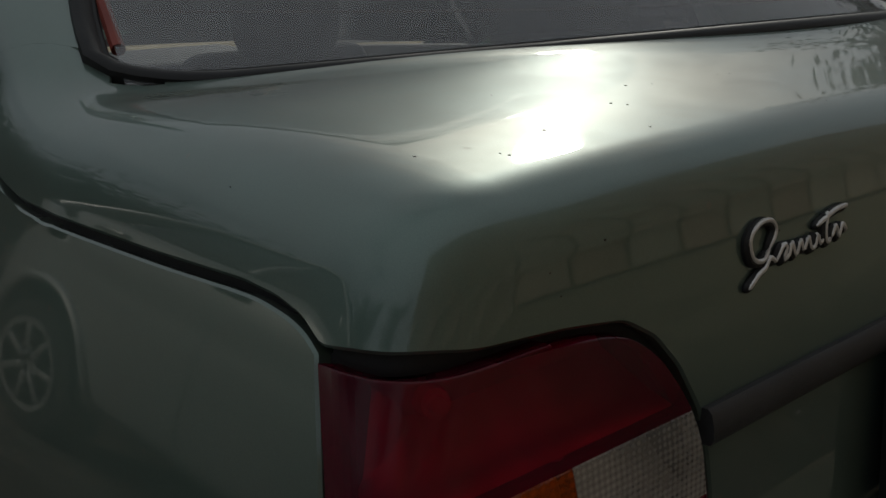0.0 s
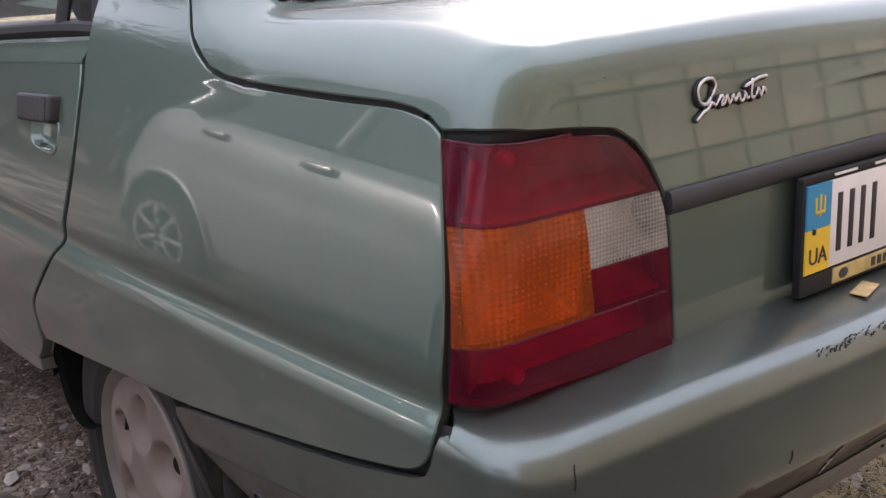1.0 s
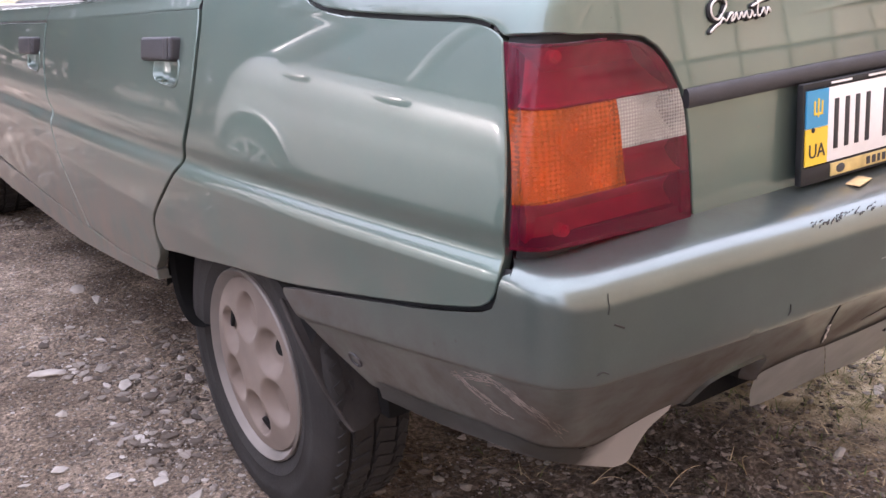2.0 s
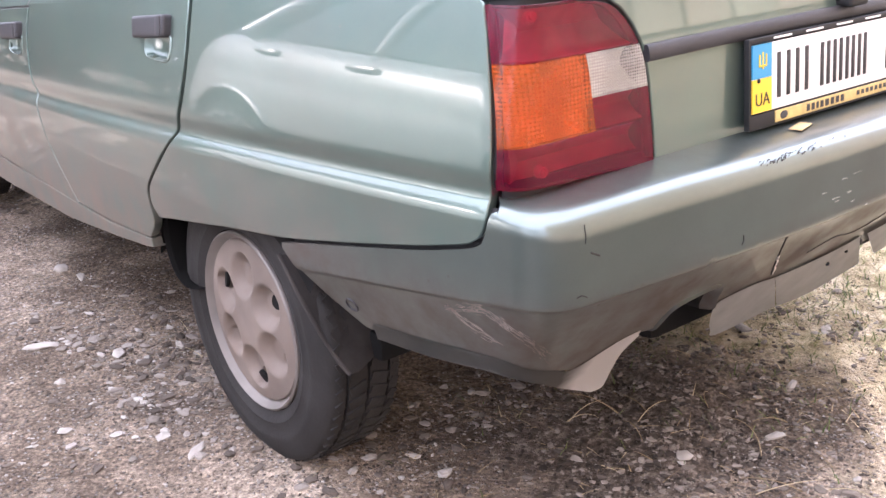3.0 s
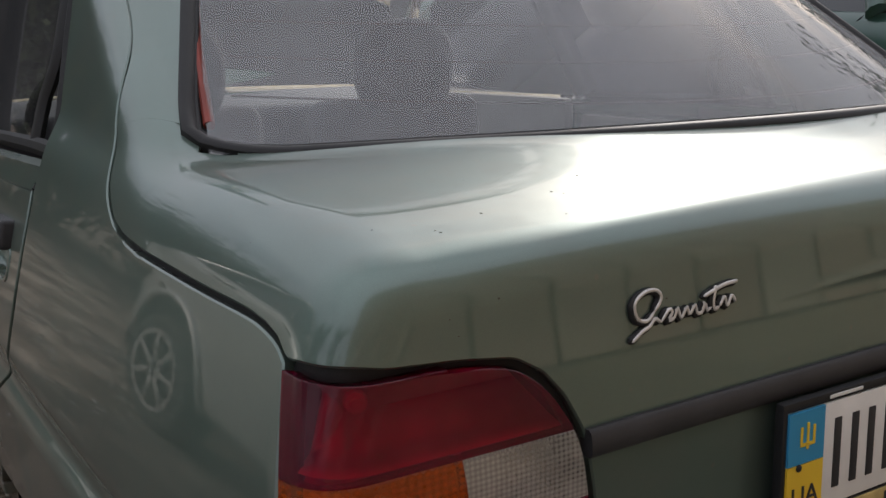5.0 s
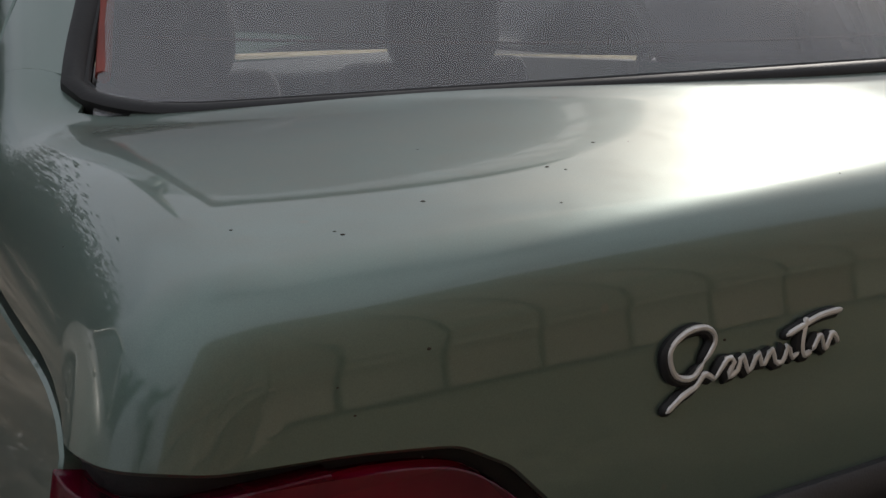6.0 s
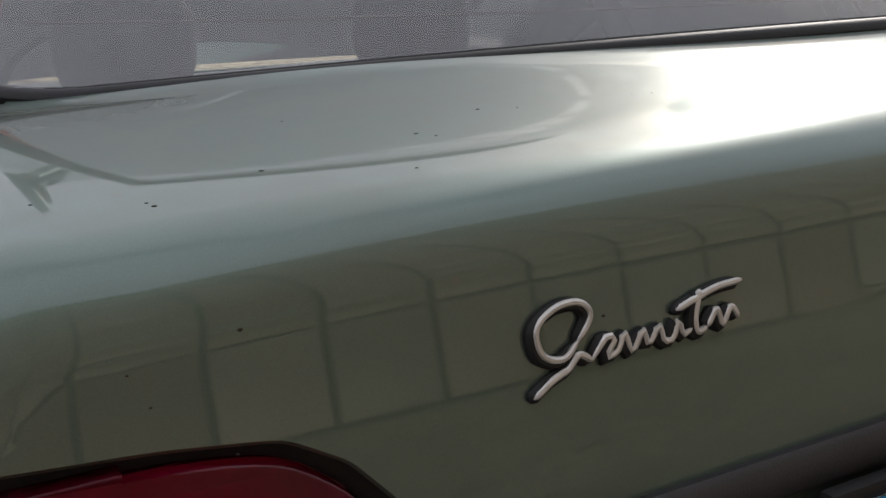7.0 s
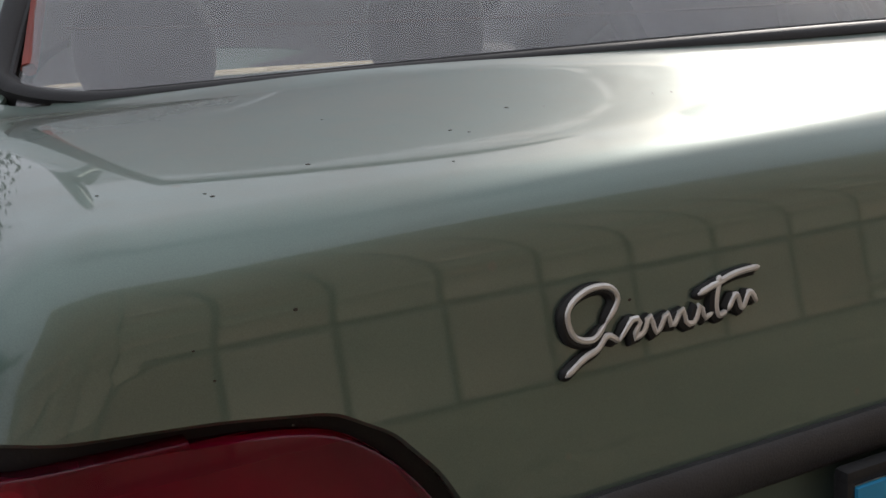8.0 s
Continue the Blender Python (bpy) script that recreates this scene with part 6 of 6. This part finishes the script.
rng = random.Random(63)
for k in range(22):
    x, y = (rng.uniform(-0.28, 0.42), rng.uniform(-0.10, 0.42)) if k < 18 else (rng.uniform(0.3, 1.1), rng.uniform(-0.1, 0.8))
    ob = part("dry_stalk", stalk_mesh(rng, rng.uniform(0.04, 0.12)), STRAW)
    ob.location = (x, y, ground_height(x, y) - 0.002)
    tagged(ob, "thin bent straw-coloured stalk on the earth", "stalk", group="dry stalks behind the car")


# ---- surroundings, seen past the car and mirrored in its paint ----
CONCRETE = material("beige_concrete_panel", (0.42, 0.355, 0.29), 0.85, 0, 0.3, bump=0.4, bump_scale=40, mottle=0.42, mottle_scale=1.0, grain=0.08, grain_scale=60)
# each panel weathered to its own tone
_n, _l = CONCRETE.node_tree.nodes, CONCRETE.node_tree.links
_tone, _ramp, _each = _n.new("ShaderNodeMix"), _n.new("ShaderNodeValToRGB"), _n.new("ShaderNodeObjectInfo")
_tone.data_type, _tone.blend_type = "RGBA", "MULTIPLY"
_tone.inputs["Factor"].default_value = 1.0
_e = _ramp.color_ramp.elements
_e.new(0.4)
_e.new(0.7)
for _k, (_p, _c) in enumerate([(0.0, (0.80, 0.66, 0.55)), (0.4, (1.05, 0.96, 0.88)), (0.7, (0.85, 0.92, 0.84)), (1.0, (1.15, 1.08, 1.0))]):
    _e[_k].position, _e[_k].color = _p, (*_c, 1)
_b = _n["Principled BSDF"]
_l.new(_each.outputs["Random"], _ramp.inputs["Fac"])
_l.new(_b.inputs["Base Color"].links[0].from_socket, _tone.inputs["A"])
_l.new(_ramp.outputs["Color"], _tone.inputs["B"])
_l.new(_tone.outputs["Result"], _b.inputs["Base Color"])
MORTAR = material("dark_joint", (0.225, 0.20, 0.17), 0.9, mottle=0.2)
wall = empty("panel_wall")
tagged(wall, "tall beige concrete wall of square panels with dark joints", "wall", kind="structure")
bm = bmesh.new()
box(bm, (20.6, 0.30, 9.2), (5.2, -5.17, 4.55))
part("backing", bm, MORTAR, wall, smooth=0)
bm = bmesh.new()
box(bm, (0.64, 0.06, 0.56), (0, 0, 0), 0.015)
tile = bpy.data.meshes.new("panel")
bm.to_mesh(tile)
bm.free()
tile.materials.append(CONCRETE)
for i in range(30):
    for j in range(15):
        ob = new("panel", tile)
        ob.parent = wall
        ob.location = (-4.75 + 0.685 * i, -4.99 + 0.01 * math.sin(i * 7.1 + j * 3.3), 0.31 + 0.605 * j)

LEAF = varied_stone("dark_leaves", [(0.0, (0.020, 0.030, 0.012)), (0.6, (0.045, 0.065, 0.025)), (1.0, (0.09, 0.11, 0.05))])
BARK = material("bark", (0.085, 0.065, 0.05), 0.95, bump=1.0, bump_scale=30, mottle=0.3, mottle_scale=5)


def tree(x, y, height, seed, leafy=1.0, label="leafless roadside tree with a few dark leaves"):
    r = random.Random(seed)
    ob = empty("tree", (x, y, 0))
    tagged(ob, label, "tree", group="trees round the yard")
    bm = bmesh.new()
    tips = []

    def limb(p, d, length, radius, depth):
        pts, q = [np.array(p)], np.array(p, float)
        for k in range(5):
            d = d + np.array((r.gauss(0, 0.12), r.gauss(0, 0.12), r.gauss(0.03, 0.06)))
            d /= np.linalg.norm(d)
            q = q + d * length / 5
            pts.append(q.copy())
        tube(bm, pts, np.linspace(radius, radius * 0.55, 6), 6 if depth else 9)
        tips.extend(pts[2:])
        if depth < 3:
            for k in range(4 if depth == 0 else 3):
                at_k = pts[r.randrange(2, 6)]
                a = r.uniform(0, 6.28)
                side = np.array((math.cos(a), math.sin(a), r.uniform(0.1, 0.7)))
                limb(at_k, side / np.linalg.norm(side), length * r.uniform(0.5, 0.72), radius * 0.5, depth + 1)

    limb((0, 0, -0.1), np.array((0, 0, 1.0)), height * 0.55, height * 0.022, 0)
    part("trunk", bm, BARK, ob)
    verts, faces = [], []
    n = int(2600 * leafy)
    for _ in range(n):
        c = tips[r.randrange(len(tips))] + np.array((r.gauss(0, 0.28), r.gauss(0, 0.28), r.gauss(0, 0.22))) * height / 6
        a = np.array((r.gauss(0, 1), r.gauss(0, 1), r.gauss(0, 1)))
        b = np.cross(a, (r.gauss(0, 1), r.gauss(0, 1), r.gauss(0, 1)))
        a = a / np.linalg.norm(a) * r.uniform(0.05, 0.12)
        b = b / np.linalg.norm(b) * r.uniform(0.03, 0.07)
        k = len(verts)
        verts += [tuple(c - a), tuple(c + b), tuple(c + a), tuple(c - b)]
        faces.append((k, k + 1, k + 2, k + 3))
    if n:
        me = bpy.data.meshes.new("crown")
        me.from_pydata(verts, [], faces)
        me.materials.append(LEAF)
        c = new("crown", me)
        c.parent = ob
    return ob


for k, (x, y, h, leafy) in enumerate([(-9.0, 1.0, 7.0, 1.4), (-11.0, 4.5, 6.0, 1.2), (-10.0, -4.0, 6.5, 1.2), (-8.0, 12.0, 5.0, 0.4), (-3.5, 17.0, 4.0, 0.25), (1.5, 18.5, 4.2, 0.2), (5.0, 17.0, 4.4, 0.2), (10.5, 14.5, 4.4, 0.3), (14.0, 10.0, 5.0, 0.3), (14.5, 4.0, 6.5, 0.3), (10.9, 5.0, 6.4, 0.55), (16.5, -3.0, 6.0, 0.6), (-6.5, -8.0, 7.0, 1.0)]):
    tree(x, y, h, 40 + k, leafy)

def shrub(x, y, height, seed):
    """A dense evergreen bush: a few stems and a ragged crown of small leaves."""
    r = random.Random(seed)
    ob = empty("shrub", (x, y, 0))
    tagged(ob, "dense dark evergreen shrub at the yard's edge", "shrub", group="evergreen shrubs")
    bm = bmesh.new()
    heads = []
    for k in range(9):
        a = r.uniform(0, 6.28)
        out = r.uniform(0.05, 0.5) * height
        top = (out * math.cos(a), out * math.sin(a), height * r.uniform(0.55, 0.95))
        tube(bm, curve_through([(0.1 * math.cos(a), 0.1 * math.sin(a), -0.05), (top[0] * 0.6, top[1] * 0.6, top[2] * 0.45), top], 8), np.linspace(0.035, 0.01, 8), 6)
        heads.append(top)
    part("stems", bm, BARK, ob)
    verts, faces = [], []
    for _ in range(5200):
        h = heads[r.randrange(9)]
        k = r.random()
        c = np.array(h) * (0.35 + 0.65 * k) + np.array((r.gauss(0, 0.16), r.gauss(0, 0.16), r.gauss(0, 0.12))) * height
        c[2] = max(c[2], 0.05)
        a = np.array((r.gauss(0, 1), r.gauss(0, 1), r.gauss(0.6, 1)))
        b = np.cross(a, (r.gauss(0, 1), r.gauss(0, 1), r.gauss(0, 1)))
        a = a / np.linalg.norm(a) * r.uniform(0.05, 0.11)
        b = b / np.linalg.norm(b) * r.uniform(0.025, 0.05)
        n = len(verts)
        verts += [tuple(c - a), tuple(c + b), tuple(c + a), tuple(c - b)]
        faces.append((n, n + 1, n + 2, n + 3))
    me = bpy.data.meshes.new("crown")
    me.from_pydata(verts, [], faces)
    me.materials.append(LEAF)
    new("crown", me).parent = ob


for k, (x, y, h) in enumerate([(-2.9, 8.6, 2.7), (-4.6, 8.0, 3.1), (-6.2, 7.6, 2.9), (-7.6, 6.4, 3.2), (-1.6, 9.6, 2.3), (-8.4, 3.6, 2.8), (-3.8, 9.8, 3.0), (-8.6, 5.0, 2.8)]):
    shrub(x, y, h * 1.2, 300 + k)

# low far scrub that closes the view
SCRUB = varied_stone("brown_scrub", [(0.0, (0.05, 0.04, 0.03)), (0.6, (0.12, 0.10, 0.08)), (1.0, (0.22, 0.19, 0.15))])
r = random.Random(77)
verts, faces = [], []
for _ in range(16000):
    a = r.uniform(0, 6.28)
    d = r.uniform(19, 30)
    x, y = d * math.sin(a), d * math.cos(a)
    h = r.uniform(0.3, 2.6) * (0.75 + 0.5 * math.sin(a * 5) * math.sin(a * 3 + 1))
    lean = (r.gauss(0, 0.18), r.gauss(0, 0.18))
    w = r.uniform(0.015, 0.05)
    ta = r.uniform(0, 6.28)
    tx, ty = math.cos(ta) * w, math.sin(ta) * w
    k = len(verts)
    verts += [(x - tx, y - ty, -0.05), (x + tx, y + ty, -0.05), (x + lean[0] * h + tx * 0.3, y + lean[1] * h + ty * 0.3, h), (x + lean[0] * h - tx * 0.3, y + lean[1] * h - ty * 0.3, h)]
    faces.append((k, k + 1, k + 2, k + 3))
me = bpy.data.meshes.new("far_scrub")
me.from_pydata(verts, [], faces)
me.materials.append(SCRUB)
tagged(new("far_scrub", me), "leafless brown scrub round the yard", "scrub", kind="stuff")


# ---- two more parked cars ----
CAR_STATIONS = [(-2.06, 0.60, 0.40, 0.74), (-2.00, 0.70, 0.31, 0.88), (-1.85, 0.77, 0.27, 0.98), (-1.5, 0.815, 0.25, 1.00), (-0.6, 0.835, 0.23, 0.98), (0.4, 0.835, 0.23, 0.95), (1.0, 0.825, 0.24, 0.91), (1.6, 0.79, 0.26, 0.82), (1.95, 0.70, 0.30, 0.68), (2.05, 0.57, 0.36, 0.58)]
# share of the half width against share of the height, from the sill to the belt line
CAR_PROFILE = [(0.0, 0.0), (0.90, 0.0), (0.955, 0.05), (0.985, 0.16), (0.996, 0.30), (1.0, 0.42), (0.997, 0.54), (0.988, 0.66), (0.992, 0.72), (0.975, 0.86), (0.945, 0.95), (0.89, 0.99), (0.80, 1.0), (0.0, 1.02)]
HUB_Y, HUB_Z, ARCH_R = 1.06, 0.30, 0.385
SHORT, TALL_BY = 0.80, 1.12  # a small car: the plan above is shortened and raised a little


def car_station(y):
    st = np.array(CAR_STATIONS)
    return [np.interp(y, st[:, 0], st[:, k]) for k in (1, 2, 3)]


def car_side_x(y, z):
    """Half width of a parked car's flank at a height."""
    w, lo, hi = car_station(y)
    return w * np.interp((z - lo) / (hi - lo), [q[1] for q in CAR_PROFILE[1:-1]], [q[0] for q in CAR_PROFILE[1:-1]])


def parked_car(name, label, m, paint, glass):
    ob = empty(name)
    tagged(ob, label, "car", group="other parked cars")
    bm = bmesh.new()
    prof = curve_through([(0, *q) for q in CAR_PROFILE], 44, rounded=False)[:, 1:]
    ring = []
    st = curve_through(CAR_STATIONS, 150)
    for y, w, lo, hi in st:
        half = [(w * f, lo + (hi - lo) * g) for f, g in prof]
        full = half + [(-x, z) for x, z in half[-2:0:-1]]
        ring.append([(x, y, z) for x, z in full])
    vs = add_net(bm, np.array(ring), flip=True, closed=True)
    bm.faces.new(vs[0])
    bm.faces.new(vs[-1][::-1])
    cut = [f for f in bm.faces if abs(f.calc_center_median().x) > 0.55 and min(math.hypot(f.calc_center_median().y * SHORT - s * HUB_Y, f.calc_center_median().z * TALL_BY - HUB_Z) for s in (-1, 1)) < ARCH_R]
    bmesh.ops.delete(bm, geom=cut, context="FACES")
    part("body", bm, paint, ob, smooth=50)
    bm = bmesh.new()
    rows = [[(-0.74, -1.72, 0.98), (0.74, -1.72, 0.98), (0.76, -0.3, 0.97), (0.74, 1.10, 0.90), (-0.74, 1.10, 0.90), (-0.76, -0.3, 0.97)],
            [(-0.64, -1.42, 1.26), (0.64, -1.42, 1.26), (0.66, -0.35, 1.28), (0.60, 0.55, 1.24), (-0.60, 0.55, 1.24), (-0.66, -0.35, 1.28)],
            [(-0.54, -1.15, 1.44), (0.54, -1.15, 1.44), (0.56, -0.35, 1.47), (0.52, 0.20, 1.44), (-0.52, 0.20, 1.44), (-0.56, -0.35, 1.47)]]
    add_net(bm, np.array(rows), closed=True)
    part("cabin_glass", bm, glass, ob, smooth=50)
    bm = bmesh.new()
    r2 = [[(x * (0.57 - 0.03 * abs(k - 2)), -1.20 + 0.36 * k, 1.49 - 0.02 * abs(x) ** 3 - (0.03 if k in (0, 4) else 0)) for x in np.linspace(-1, 1, 9)] for k in range(5)]
    add_net(bm, np.array(r2))
    part("roof", bm, paint, ob)
    for s in (-1, 1):
        for pts, thick in (([(0.75 * s, 1.12, 0.90), (0.605 * s, 0.55, 1.245), (0.53 * s, 0.20, 1.45)], 0.035), ([(0.765 * s, -0.28, 0.97), (0.668 * s, -0.35, 1.28), (0.565 * s, -0.35, 1.47)], 0.032), ([(0.755 * s, -1.42, 0.98), (0.655 * s, -1.25, 1.26), (0.555 * s, -1.08, 1.45)], 0.075), ([(0.56 * s, -1.2, 1.455), (0.58 * s, -0.4, 1.475), (0.54 * s, 0.25, 1.45)], 0.030)):
            bm = bmesh.new()
            tube(bm, curve_through(pts, 14), thick, 10)
            part("pillar", bm, paint, ob)
        # seams of the two doors, their handles, a trim strip along them
        for pts in ([(0.98, 0.90), (1.02, 0.70), (0.88, 0.40), (0.86, 0.28)], [(-0.28, 0.97), (-0.25, 0.60), (-0.26, 0.27)], [(-1.34, 0.98), (-1.20, 0.86), (-1.00, 0.66), (-0.90, 0.48), (-0.86, 0.27)], [(0.86, 0.285), (0.0, 0.275), (-0.84, 0.28)]):
            bm = bmesh.new()
            tube(bm, [(s * car_side_x(y, z), y, z) for _, y, z in curve_through([(0, *q) for q in pts], 20)], 0.003, 6)
            part("door_seam", bm, UNDER, ob)
        for y, z in ((-0.27, 0.860), (-1.07, 0.880)):
            bm = bmesh.new()
            box(bm, (0.030, 0.20, 0.034), (s * (car_side_x(y, z) + 0.016), y, z), 0.012, segments=3)
            part("door_handle", bm, CHROME, ob)
            bm = bmesh.new()
            box(bm, (0.008, 0.17, 0.055), (s * (car_side_x(y, z) + 0.001), y, z - 0.030), 0.003)
            part("handle_recess", bm, UNDER, ob)
        for y in (-HUB_Y, HUB_Y):
            # flared arch and the dark hollow behind it
            a = np.linspace(-0.05, math.pi + 0.05, 40)
            bm = bmesh.new()
            ring = [(s * (car_side_x((y + ARCH_R * math.cos(k)) / SHORT, max(HUB_Z + ARCH_R * math.sin(k), 0.28) / TALL_BY) + 0.004), y + ARCH_R * math.cos(k), HUB_Z + ARCH_R * math.sin(k)) for k in a]
            tube(bm, ring, 0.020, 8)
            part("wheel_arch", bm, paint, ob)
            bm = bmesh.new()
            add_net(bm, np.array([[(s * x, y + 0.40 * math.cos(k), HUB_Z + 0.40 * math.sin(k)) for k in a] for x in (0.78, 0.50)]))
            bm.faces.new([bm.verts.new((s * 0.50, y + 0.40 * math.cos(k), HUB_Z + 0.40 * math.sin(k))) for k in a])
            part("wheel_housing", bm, UNDER, ob)
            bm = bmesh.new()
            lathe(bm, [(-0.08, 0.19), (-0.095, 0.24), (-0.085, 0.285), (-0.06, 0.300), (0.06, 0.300), (0.085, 0.285), (0.095, 0.24), (0.09, 0.2)], 48)
            t = part("tyre", bm, TYRE, ob)
            t.location = (0.725 * s, y, 0.296)
            bm = bmesh.new()
            for k in range(7):
                box(bm, (0.022, 0.034, 0.15), (0, 0, 0), 0.008, Matrix.Rotation(k * 2 * math.pi / 7 + 0.2, 4, "X") @ Matrix.Translation((0, 0, 0.115)))
            lathe(bm, [(-0.015 * s, 0.005), (-0.012 * s, 0.05), (0.0, 0.058)], 24)
            lathe(bm, [(0.012 * s, 0.178), (0.015 * s, 0.205), (-0.01 * s, 0.21)], 48)
            q = part("rim", bm, ALLOY, t)
            q.location = (0.085 * s, 0, 0)
            bm = bmesh.new()
            bmesh.ops.create_circle(bm, cap_ends=True, radius=0.195, segments=40, matrix=Matrix.Rotation(radians(90), 4, "Y"))
            q = part("brake_disc", bm, UNDER, t)
            q.location = (0.055 * s, 0, 0)
        bm = bmesh.new()
        box(bm, (0.22, 0.10, 0.12), (0.55 * s, 1.95, 0.62), 0.03, segments=3)
        part("headlamp", bm, CHROME, ob)
        bm = bmesh.new()
        box(bm, (0.16, 0.09, 0.11), (0.90 * s, 0.82, 1.00), 0.035, segments=3)
        part("door_mirror", bm, paint, ob)
    for c in ob.children:
        if c.name.split(".")[0] not in ("wheel_arch", "wheel_housing", "tyre"):
            c.data.transform(Matrix.Diagonal((1, SHORT, TALL_BY, 1)))
    ob.matrix_world = m
    return ob


ALLOY = material("alloy_wheel", (0.55, 0.55, 0.55), 0.3, 0.8, 0.5, mottle=0.1, mottle_scale=20)
WHITE_PAINT = material("silver_car_paint", (0.40, 0.40, 0.385), 0.35, 0.2, 0.5, 0.8, 0.05, mottle=0.05)
GREEN_PAINT = material("dark_green_car_paint", (0.03, 0.075, 0.06), 0.3, 0.2, 0.5, 0.8, 0.05, mottle=0.08)
DARK_GLASS = material("dark_car_glass", (0.030, 0.034, 0.036), 0.05, 0, 1.0)
parked_car("silver_car", "silver-grey saloon parked on the gravel", Matrix.Translation((-2.765, 1.42, 0)) @ Matrix.Rotation(radians(181), 4, "Z"), WHITE_PAINT, DARK_GLASS)
parked_car("green_car", "dark green car parked on the gravel", Matrix.Translation((3.72, 3.3, 0)) @ Matrix.Rotation(radians(-3), 4, "Z") @ Matrix.Diagonal((0.9, 0.9, 0.9, 1)), GREEN_PAINT, DARK_GLASS)
